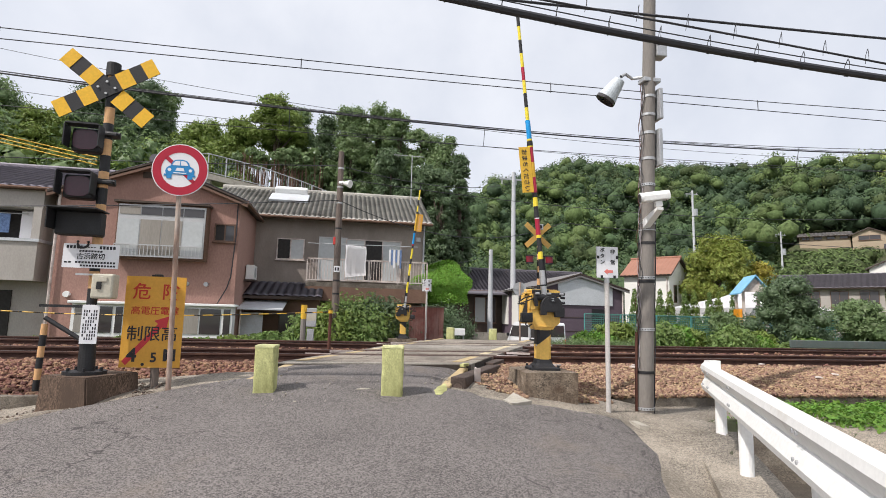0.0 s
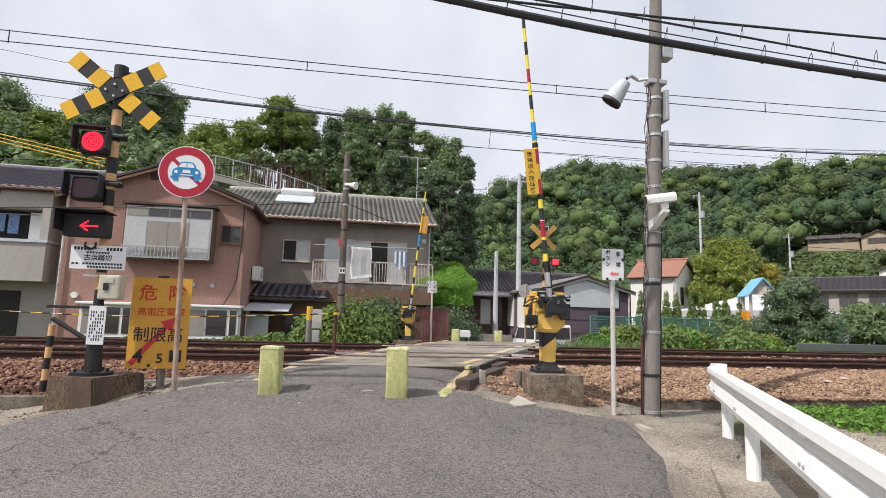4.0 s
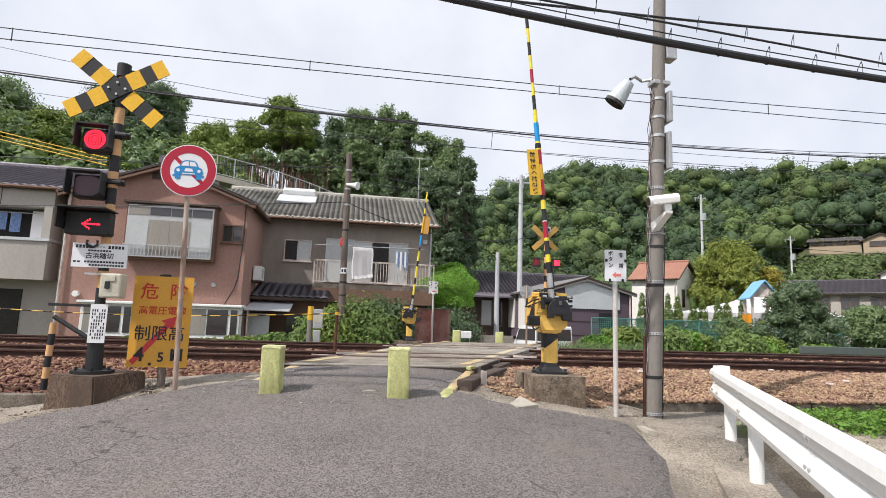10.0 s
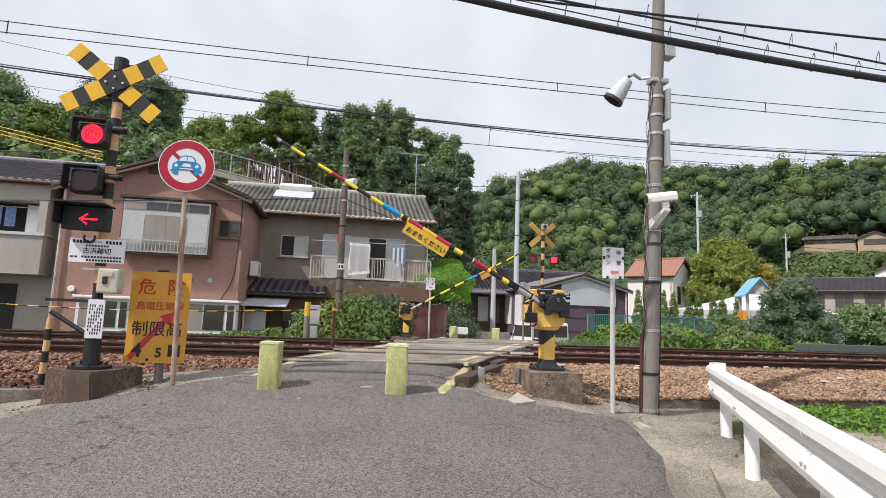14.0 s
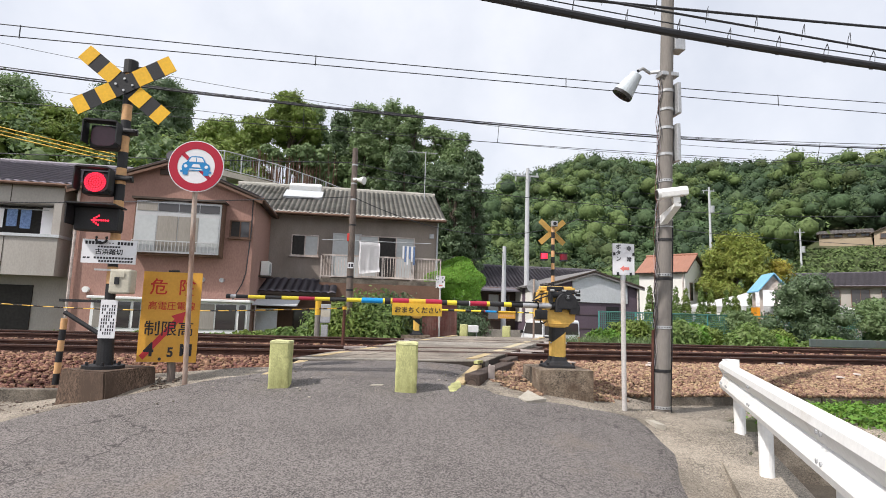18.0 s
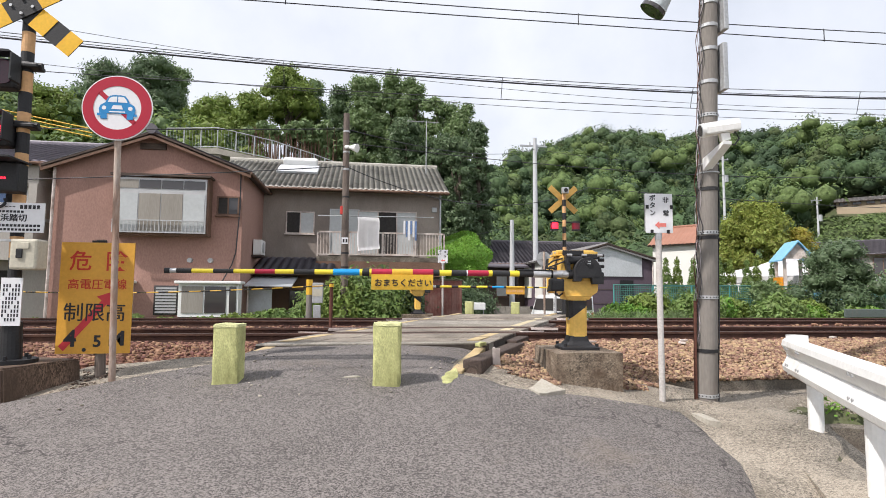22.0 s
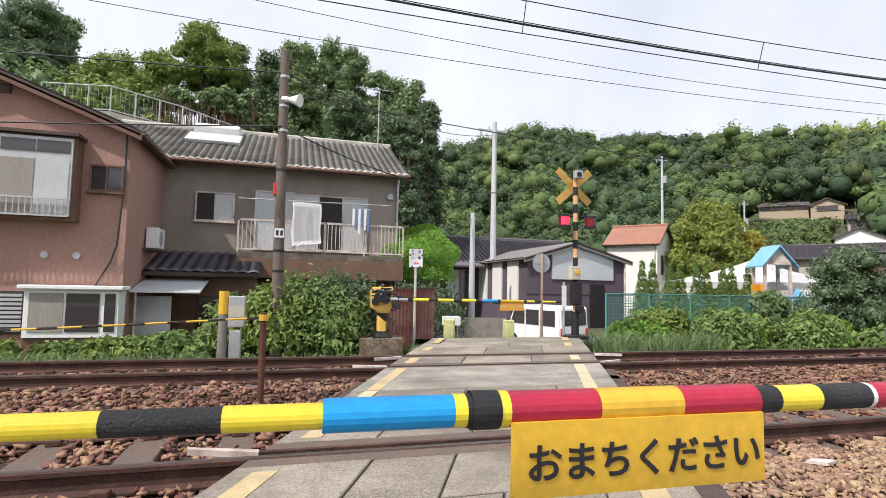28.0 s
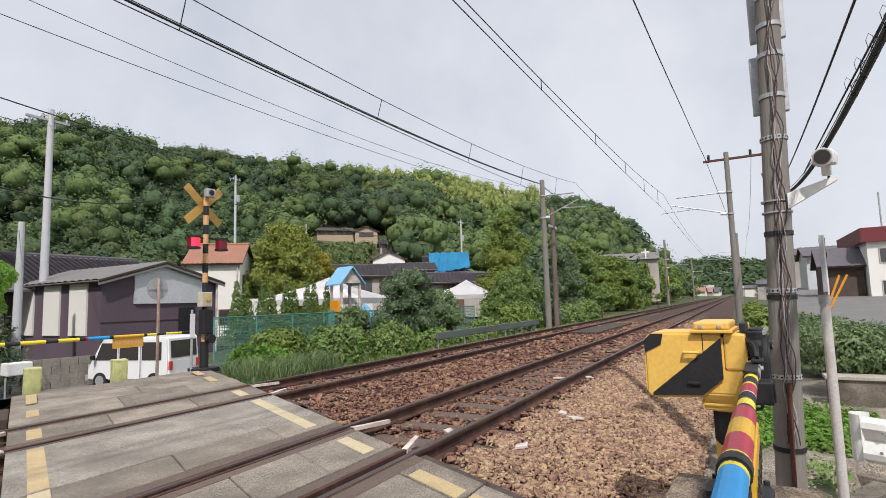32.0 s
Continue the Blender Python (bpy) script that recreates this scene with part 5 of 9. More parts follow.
def arrow_poly(cx, cz, length, head, shaft):
    """An arrow that points to -x."""
    a, h, s = length / 2, head / 2, shaft / 2
    return [(cx - a, cz), (cx - a + head * 0.62, cz + h), (cx - a + head * 0.62, cz + s), (cx + a, cz + s), (cx + a, cz - s), (cx - a + head * 0.62, cz - s), (cx - a + head * 0.62, cz - h)]


footing = thing("concrete_footing", "stained concrete block footing under the crossing signal", "footing", -2.68, 6.60, 0.30, turn=-24)
bm = slabbed([(-0.34, 0.0), (0.34, 0.0), (0.29, 0.49), (-0.29, 0.49)], "y", -0.34, 0.36)
bmesh.ops.bevel(bm, geom=bm.edges[:], offset=0.015, segments=2, affect="EDGES")
part("block", bm, CONCRETE_RUSTY, footing, "rust-brown stained concrete")

sig = thing("crossing_signal", "crossing signal with yellow and black crossbuck and two red lamps", "crossing signal", -2.73, 6.56, 0.79)
part("foot_plate", slabbed(round_poly(0, 0, 0.21, 24), "z", 0.0, 0.035), BLACK, sig)
part("pole_base", rodded((0.01, 0, 0.03), (0.0, 0, 0.36), 0.085, 0.078, seg=18), BLACK, sig)
stripes(sig, 0.0, 0, 0.36, 3.40, 0.052, 0.19, (BLACK, ORANGE_FADED), lean=-0.012)
part("cap", rodded((-0.035, 0, 3.40), (-0.037, 0, 3.56), 0.075, seg=16), BLACK, sig)
part("cap_bracket", boxed(0.0, 0.14, -0.02, 0.02, 3.40, 3.50, bevel=0.01), BLACK, sig)
crossbuck(sig, -0.055, -0.085, 3.235, 0.59, 0.20, 35, True, tilt=-3.0)
lamp_unit(sig, -0.185, -0.14, 2.585, 0.30, 0.27, 0.105, 0)
lamp_unit(sig, -0.215, -0.14, 2.05, 0.30, 0.27, 0.105, 1)
for z in (2.72, 2.16):
    part("lamp_bracket", box(rodded((-0.22, -0.05, z), (0.12, -0.03, z - 0.02), 0.028, seg=8), -0.09, 0.1, -0.08, 0.06, z - 0.05, z - 0.01, bevel=0.01), BLACK, sig)
ab = part("arrow_box", boxed(-0.37, 0.08, -0.20, -0.05, 1.50, 1.76, bevel=0.015), BLACK, sig)
part("visor", box(boxed(-0.39, 0.10, -0.38, -0.05, 1.765, 1.78), -0.385, -0.375, -0.36, -0.05, 1.55, 1.764), BLACK, ab)
bm = bmesh.new()
for u, w in [(-0.085, 0)] + [(-0.062, s * 0.018) for s in (1, -1)] + [(-0.04, s * 0.036) for s in (1, -1)] + [(-0.018, s * 0.05) for s in (1, -1)] + [(-0.065 + 0.024 * k, 0) for k in range(7)]:
    bmesh.ops.create_icosphere(bm, subdivisions=1, radius=0.0125, matrix=Matrix.Translation((-0.10 + u, 0, 1.615 + w)) @ Matrix.Diagonal((1, 0.3, 1, 1)))
LIGHTS.append((tagged(part("arrow_light", bm, RED_GLOW, ab, "red light-emitting diodes in an arrow"), "red light-emitting diodes in an arrow", kind="stuff"), -0.18, -0.205, "steady"))
plate = part("name_plate", boxed(-0.30, 0.26, -0.105, -0.09, 1.15, 1.415), SIGN_WHITE, sig, "white plate with the crossing's name")
spell("古浜踏切", 0.072, INK, plate, pose(-0.02, -0.107, 1.275), bold=0.001)
bm = bmesh.new()
for x0, x1, z0, z1 in ((-0.27, -0.10, 1.36, 1.395), (0.06, 0.23, 1.36, 1.395), (-0.14, 0.10, 1.325, 1.345), (-0.28, -0.20, 1.20, 1.218), (-0.17, 0.24, 1.20, 1.222), (-0.12, 0.24, 1.165, 1.185), (-0.06, 0.03, 1.374, 1.382)):
    n = max(1, int((x1 - x0) / 0.03))
    for k in range(n):
        a = x0 + (x1 - x0) * k / n
        box(bm, a, a + (x1 - x0) / n * 0.72, -0.1065, -0.1052, z0, z1)
tagged(part("small_print", bm, INK, plate), kind="stuff")
part("cable_loop", tube(bmesh.new(), [(-0.10 + 0.055 * math.cos(a), -0.13, 1.42 + 0.05 * math.sin(a)) for a in np.linspace(2.6, 6.8, 12)], 0.013, 6), BLACK_RUBBER, sig)
part("cross_strap", boxed(-0.16, 0.20, -0.09, -0.07, 1.07, 1.09), GALV, sig)
cb = part("control_box", boxed(0.03, 0.25, -0.16, 0.02, 0.82, 1.09, bevel=0.02), CREAM_METAL, sig, "cream metal control box")
part("box_latch", boxed(0.09, 0.14, -0.175, -0.161, 0.92, 1.0, bevel=0.005), BLACK, cb)
part("box_hood", boxed(0.09, 0.19, -0.172, -0.161, 1.0, 1.06, bevel=0.005), CREAM_METAL, cb)
notice = part("notice_plate", boxed(-0.05, 0.12, -0.10, -0.09, 0.33, 0.75), SIGN_WHITE, sig, "white notice with columns of small print")
bm = bmesh.new()
for c in range(6):
    for k in range(9):
        if (c * 7 + k * 3) % 5:
            box(bm, -0.03 + c * 0.024, -0.018 + c * 0.024, -0.1018, -0.1004, 0.37 + k * 0.037, 0.398 + k * 0.037)
tagged(part("small_print", bm, INK, notice), kind="stuff")
part("arm_bracket", box(rodded((-0.44, -0.02, 0.60), (-0.05, -0.02, 0.36), 0.025, seg=8), -0.50, 0.06, -0.045, 0.005, 0.715, 0.745), BLACK, sig, "black steel bracket")
for k in range(5):
    part("foot_bolt", rodded((0.16 * math.cos(k * 1.257), 0.16 * math.sin(k * 1.257), 0.035), (0.16 * math.cos(k * 1.257), 0.16 * math.sin(k * 1.257), 0.07), 0.016, seg=6), BLACK, sig)

sp = thing("marker_post", "short faded orange and black banded marker post in the ballast", "post", -3.222, 6.62, 0.60, lean=(0, 1.5))
stripes(sp, 0, 0, 0, 0.73, 0.033, 0.12, (ORANGE_FADED, BLACK), first=1)

rs = thing("road_sign", "round no-motor-vehicles road sign on a rusty post", "road sign", -1.85, 6.50, 0.52)
part("post", rodded((0.0, 0, 0), (-0.085, 0, 2.88), 0.028, seg=14), POLE_RUST, rs, "peeling rusty steel post")
disc = part("disc", slabbed(round_poly(-0.065, 2.59, 0.305, 56), "y", -0.05, -0.042), SIGN_WHITE, rs)
ring = bmesh.new()
n = 56
vo = [[ring.verts.new((-0.065 + r * math.cos(2 * math.pi * k / n), yy, 2.59 + r * math.sin(2 * math.pi * k / n))) for k in range(n)] for r in (0.295, 0.205) for yy in (-0.053, -0.0505)]
for k in range(n):
    j = (k + 1) % n
    ring.faces.new((vo[0][k], vo[0][j], vo[2][j], vo[2][k]))
    ring.faces.new((vo[0][k], vo[1][k], vo[1][j], vo[0][j]))
    ring.faces.new((vo[2][k], vo[2][j], vo[3][j], vo[3][k]))
bmesh.ops.recalc_face_normals(ring, faces=ring.faces[:])
part("red_ring", ring, SIGN_MAROON, disc)
part("red_slash", slabbed([(-0.235, 2.715), (-0.205, 2.745), (0.105, 2.465), (0.075, 2.435)], "y", -0.053, -0.0508), SIGN_MAROON, disc)
car = bmesh.new()
slab(car, [(-0.215, 2.535), (0.085, 2.535), (0.092, 2.575), (0.078, 2.612), (0.045, 2.632), (-0.175, 2.632), (-0.208, 2.612), (-0.222, 2.575)], "y", -0.0560, -0.0535)
slab(car, [(-0.170, 2.6325), (0.040, 2.6325), (0.022, 2.675), (0.000, 2.700), (-0.035, 2.708), (-0.095, 2.708), (-0.130, 2.700), (-0.152, 2.675)], "y", -0.0560, -0.0535)
slab(car, [(-0.205, 2.482), (-0.150, 2.482), (-0.150, 2.5345), (-0.205, 2.5345)], "y", -0.0560, -0.0535)
slab(car, [(0.020, 2.482), (0.075, 2.482), (0.075, 2.5345), (0.020, 2.5345)], "y", -0.0560, -0.0535)
slab(car, [(-0.235, 2.512), (-0.206, 2.512), (-0.206, 2.534), (-0.235, 2.534)], "y", -0.0560, -0.0535)
slab(car, [(0.076, 2.512), (0.105, 2.512), (0.105, 2.534), (0.076, 2.534)], "y", -0.0560, -0.0535)
sym = part("car_symbol", car, SIGN_BLUE, disc, "blue car symbol")
for poly in ([(-0.150, 2.640), (-0.070, 2.640), (-0.070, 2.694), (-0.118, 2.690), (-0.137, 2.670)], [(-0.060, 2.640), (0.020, 2.640), (0.007, 2.670), (-0.012, 2.690), (-0.060, 2.694)],
             round_poly(-0.178, 2.585, 0.019, 16), round_poly(0.048, 2.585, 0.019, 16), [(-0.135, 2.545), (0.005, 2.545), (0.005, 2.556), (-0.135, 2.556)], [(-0.115, 2.575), (-0.015, 2.575), (-0.030, 2.612), (-0.100, 2.612)]):
    part("car_window", slabbed(poly, "y", -0.0575, -0.0562), SIGN_WHITE, sym)

db = thing("warning_board", "faded orange height-limit warning board with red and black writing", "warning sign", -2.16, 6.80, 0.50)
part("post", rodded((0.06, 0.04, 0.0), (0.0, 0.04, 1.42), 0.045, seg=14), WOOD_POLE, db)
board = part("board", boxed(-0.325, 0.325, -0.012, 0.0, 0.34, 1.39), SIGN_ORANGE, db)
spell("危険", 0.20, INK_RED, board, pose(0.01, -0.0145, 1.20), bold=0.002, pitch=1.58)
spell("高電圧電線", 0.105, INK_RED, board, pose(0.01, -0.0145, 0.985), bold=0.0005)
spell("制限高", 0.185, INK, board, pose(0.0, -0.0145, 0.715), bold=0.001)
lettering("4", 0.215, INK, board, pose(-0.20, -0.0145, 0.475), bold=0.006)
lettering(".", 0.20, INK, board, pose(-0.075, -0.0145, 0.425), bold=0.006)
lettering("5", 0.15, INK, board, pose(0.035, -0.0145, 0.45), bold=0.004)
lettering("M", 0.185, INK, board, pose(0.205, -0.0145, 0.475), bold=0.007)
part("red_arrow", slabbed([(-0.30, 0.41), (-0.255, 0.365), (0.10, 0.80), (0.145, 0.765), (0.17, 0.93), (0.01, 0.875), (0.055, 0.84)], "y", -0.0155, -0.0128), SIGN_RED, board)
part("hanger", boxed(-0.06, 0.06, -0.01, 0.02, 1.391, 1.41), BLACK, db)


# ---- bollards ----
def bollard(x, y, z, h, w, turn, label):
    b = thing("bollard", label, "bollard", x, y, z, turn=turn, group="lime-yellow bollards")
    for name_, z0, z1, grow, mat in (("post", 0.0, h - 0.028, 0.0, PAINT_LIME), ("top_crust", h - 0.0275, h, 0.004, PAINT_CRUST)):
        bm = boxed(-w / 2 - grow, w / 2 + grow, -w / 2 - grow, w / 2 + grow, z0, z1, bevel=0.0)
        bmesh.ops.subdivide_edges(bm, edges=[e for e in bm.edges if name_ == "post" or abs(e.verts[0].co.z - e.verts[1].co.z) < 0.001], cuts=9, use_grid_fill=True)
        for v in bm.verts:
            worn = sum(abs(abs(c) - w / 2 - grow) < 0.001 for c in v.co[:2]) + (v.co.z > h - 0.001)
            n1 = noise.noise(v.co * 22 + Vector((x, y, 3)))
            v.co += 0.007 * noise.noise_vector(v.co * 9 + Vector((x, y, 0))) + 0.003 * noise.noise_vector(v.co * 40)
            if worn > 1:
                v.co -= Vector((v.co.x, v.co.y, v.co.z - h * 0.8 if v.co.z > h - 0.02 else 0.0)).normalized() * (0.006 + 0.012 * max(0.0, n1 + 0.2))
        part(name_, bm, mat, b, "crumbling paler yellow top" if name_ == "top_crust" else "")


bollard(0.575, 6.0, 0.55, 0.625, 0.235, -6, "chipped lime-yellow painted concrete bollard on asphalt")
bollard(-0.79, 6.20, 0.58, 0.575, 0.215, -4, "chipped lime-yellow painted concrete bollard on asphalt")
bollard(3.45, 16.95, 0.60, 0.575, 0.24, -20, "lime-yellow painted concrete bollard at the end of the deck")
bollard(4.85, 16.92, 0.60, 0.565, 0.25, -20, "lime-yellow painted concrete bollard at the end of the deck")


# ---- barrier machines ----
ARMS = []


def barrier(x, y, z, turn, label, mirrored=False):
    m = thing("barrier_machine", label, "barrier machine", x, y, z, turn=turn, group="barrier machines")
    if mirrored:
        m.matrix_basis = m.matrix_basis @ Matrix.Diagonal((-1, 1, 1, 1))
    bm = bmesh.new()
    rings = []
    for h, rx, ry in ((0.0, 0.215, 0.19), (0.026, 0.215, 0.19), (0.034, 0.205, 0.18), (0.048, 0.155, 0.145), (0.085, 0.118, 0.112), (0.14, 0.100, 0.096)):
        rings.append([bm.verts.new((max(-rx * 0.94, min(rx * 0.94, rx * 1.22 * math.cos(a))), max(-ry * 0.94, min(ry * 0.94, ry * 1.22 * math.sin(a))), h)) for a in [math.pi * i / 12 for i in range(24)]])
    for ra, rb_ in zip(rings, rings[1:]):
        for i in range(24):
            bm.faces.new((ra[i], ra[(i + 1) % 24], rb_[(i + 1) % 24], rb_[i]))
    bm.faces.new(rings[-1])
    bm.faces.new(rings[0][::-1])
    part("foot", bm, BLACK, m, "black cast-iron foot")
    for bx in (-0.165, 0.165):
        for by in (-0.14, 0.14):
            part("foot_bolt", rodded((bx, by, 0.02), (bx, by, 0.065), 0.018, seg=6), BLACK, m)
    oct_ = [(-0.092, -0.06), (-0.06, -0.092), (0.06, -0.092), (0.092, -0.06), (0.092, 0.06), (0.06, 0.092), (-0.06, 0.092), (-0.092, 0.06)]
    col = part("column", slabbed(oct_, "z", 0.125, 0.53), YELLOW_BRIGHT, m, "yellow column with a black slanting band")
    bm = bmesh.new()
    o2 = [(px * 1.02, py * 1.02) for px, py in oct_]
    lo = [bm.verts.new((px, py, 0.385 + 0.76 * px)) for px, py in o2]
    hi = [bm.verts.new((px, py, 0.505)) for px, py in o2]
    for k in range(8):
        bm.faces.new((lo[k], lo[(k + 1) % 8], hi[(k + 1) % 8], hi[k]))
    part("black_band", bm, BLACK, col)
    for sx in (-1, 1):
        part("column_lug", boxed(sx * 0.092 - 0.014, sx * 0.092 + 0.014, -0.05, 0.03, 0.295, 0.325, bevel=0.005), YELLOW_BRIGHT, col)
        part("lug_bolt", rodded((sx * 0.100, -0.062, 0.31), (sx * 0.100, -0.045, 0.31), 0.010, seg=8), GALV, col)
    bm = slabbed([(-0.135, 0.515), (0.115, 0.515), (0.125, 0.55), (0.155, 0.565), (0.20, 0.60), (0.205, 0.76), (-0.185, 0.76), (-0.185, 0.62), (-0.16, 0.575), (-0.14, 0.55)], "y", -0.115, 0.13)
    bmesh.ops.bevel(bm, geom=bm.edges[:], offset=0.008, segments=2, affect="EDGES")
    part("collar", bm, YELLOW_BRIGHT, m, "flared yellow neck casting")
    part("collar_rim", boxed(-0.15, 0.13, -0.128, 0.14, 0.545, 0.562, bevel=0.004), YELLOW_BRIGHT, m)
    bm = slabbed([(0.0, 0.70), (0.12, 0.600), (0.41, 0.580), (0.44, 0.61), (0.44, 0.93), (0.40, 0.972), (0.03, 0.978), (0.0, 0.955)], "x", -0.20, 0.20)
    bmesh.ops.bevel(bm, geom=bm.edges[:], offset=0.014, segments=2, affect="EDGES")
    case = part("motor_case", bm, YELLOW_BRIGHT, m, "yellow motor case with black corner and band")
    part("black_flash", slabbed([(0.010, 0.945), (0.010, 0.712), (0.124, 0.612), (0.40, 0.596), (0.40, 0.612)], "x", -0.205, -0.2005), BLACK, case)
    part("black_corner", slabbed([(0.436, 0.85), (0.436, 0.925), (0.397, 0.966), (0.325, 0.966), (0.34, 0.90)], "x", -0.2052, -0.2006), BLACK, case)
    part("lid_rim", boxed(-0.235, 0.21, -0.055, 0.165, 0.972, 0.992, bevel=0.005), YELLOW_BRIGHT, case)
    part("case_lid", boxed(-0.215, 0.195, -0.04, 0.15, 0.992, 1.036, bevel=0.012), YELLOW_BRIGHT, case)
    for zz in (0.0, 0.10):
        part("lid_catch", boxed(-0.226, -0.214, zz, zz + 0.022, 1.0, 1.02, bevel=0.003), GALV, case)
    part("case_handle", tube(bmesh.new(), [(-0.20, 0.13, 0.86), (-0.235, 0.13, 0.86), (-0.235, 0.21, 0.86), (-0.20, 0.21, 0.86)], 0.01, 6), YELLOW_BRIGHT, case)
    part("case_latch", boxed(-0.222, -0.206, 0.13, 0.20, 0.672, 0.69, bevel=0.004), BLACK, case)
    part("case_seam", boxed(-0.2012, 0.19, 0.105, 0.110, 0.63, 0.9785), BLACK, case)
    part("gear_housing", boxed(-0.19, 0.185, -0.115, -0.001, 0.76, 0.968, bevel=0.012), YELLOW_BRIGHT, m)
    part("top_strap", boxed(-0.17, 0.05, -0.118, -0.086, 0.972, 1.028, bevel=0.006), BLACK, case)
    part("strap_end", boxed(0.051, 0.20, -0.118, -0.086, 0.972, 1.015, bevel=0.006), YELLOW_BRIGHT, case)
    arch = [(0.06 + 0.145 * math.cos(math.radians(a_)), 0.80 + 0.150 * math.sin(math.radians(a_))) for a_ in range(0, 181, 9)]
    bm = slabbed(arch + [(-0.085, 0.70), (-0.01, 0.70), (0.0, 0.735), (0.10, 0.735), (0.11, 0.675), (0.225, 0.675), (0.225, 0.72)], "y", -0.215, -0.145)
    bmesh.ops.bevel(bm, geom=bm.edges[:], offset=0.005, segments=1, affect="EDGES")
    plate_ = part("crank_cover", bm, BLACK, m, "black arched crank cover")
    inset = [(0.06 + 0.115 * math.cos(math.radians(a_)), 0.80 + 0.120 * math.sin(math.radians(a_))) for a_ in range(0, 181, 9)]
    part("cover_rib", slabbed(inset + [(-0.055, 0.75), (0.175, 0.75)], "y", -0.222, -0.2155), BLACK, plate_)
    part("cover_boss", rodded((0.065, -0.236, 0.895), (0.065, -0.216, 0.895), 0.036, seg=20), BLACK, plate_)
    for zz in (0.882, 0.908):
        part("boss_slot", boxed(0.048, 0.082, -0.239, -0.2365, zz - 0.004, zz + 0.004), GALV, plate_)
    part("bearing_block", boxed(0.13, 0.235, -0.205, -0.12, 0.68, 0.80, bevel=0.015), BLACK, m)
    part("yellow_drum", rodded((0.02, -0.145, 0.875), (0.02, -0.112, 0.875), 0.075, seg=24), YELLOW_BRIGHT, m)
    part("buffer_cylinder", rodded((-0.15, -0.155, 0.925), (0.01, -0.155, 0.925), 0.043, seg=16), BLACK, m)
    part("buffer_clamp", boxed(-0.16, -0.135, -0.20, -0.115, 0.87, 0.98, bevel=0.008), BLACK, m)
    part("spring_box", boxed(0.0, 0.195, -0.19, -0.12, 0.935, 0.985, bevel=0.008), BLACK, m)
    for bx in (-0.155, 0.0, 0.165):
        part("steel_bolt", rodded((bx, -0.205, 0.972), (bx + 0.05, -0.205, 0.972), 0.013, seg=10), GREY_ALU, m, "bright steel bolt")
    for zz in (0.86, 0.925, 0.972):
        part("buffer_stud", rodded((0.19, -0.165, zz), (0.245, -0.165, zz), 0.018, seg=8), BLACK, m)
    part("guide_plate", slabbed([(-0.15, 0.81), (-0.115, 0.81), (-0.12, 0.93), (-0.155, 0.945), (-0.17, 0.90)], "y", -0.19, -0.13), BLACK, m)
    part("guide_rod", rodded((-0.34, -0.175, 0.842), (-0.15, -0.165, 0.915), 0.008, seg=8), BLACK, m)
    part("guide_foot", boxed(-0.375, -0.28, -0.20, -0.145, 0.826, 0.845, bevel=0.005), BLACK, m)
    part("switch_box", boxed(-0.335, -0.195, -0.235, -0.125, 0.60, 0.725, bevel=0.012), BLACK, m)
    part("switch_lid", boxed(-0.32, -0.21, -0.243, -0.236, 0.615, 0.71, bevel=0.003), BLACK_RUBBER, m)
    part("cable", tube(bmesh.new(), [(-0.18, -0.12, 0.94), (-0.29, -0.16, 0.91), (-0.36, -0.17, 0.86), (-0.33, -0.18, 0.82)], 0.009, 6), BLACK_RUBBER, m)
    part("cable", tube(bmesh.new(), [(-0.27, -0.18, 0.61), (-0.27, -0.17, 0.57), (-0.22, -0.12, 0.55), (-0.16, -0.06, 0.58)], 0.009, 6), BLACK_RUBBER, m)
    arm = part("barrier_arm", rodded((0, 0, 0.13), (0, 0, 0.50), 0.039, seg=20), GREY_ALU, m, "striped barrier arm")
    part("arm_hub", rodded((0, 0, 0.02), (0, 0, 0.13), 0.050, seg=18), BLACK, arm)
    part("arm_clamp", boxed(-0.05, 0.05, -0.046, 0.046, 0.045, 0.075, bevel=0.008), BLACK, arm)
    part("arm_tie", rodded((0, 0, 0.295), (0, 0, 0.315), 0.0415, seg=20), BLACK, arm)
    part("arm_bolt", rodded((0.0, -0.05, 0.19), (0.0, -0.036, 0.19), 0.013, seg=10), GALV, arm)
    part("arm_plate", boxed(0.030, 0.044, -0.03, 0.03, 0.30, 0.66, bevel=0.004), BLACK, arm)
    R = 0.031
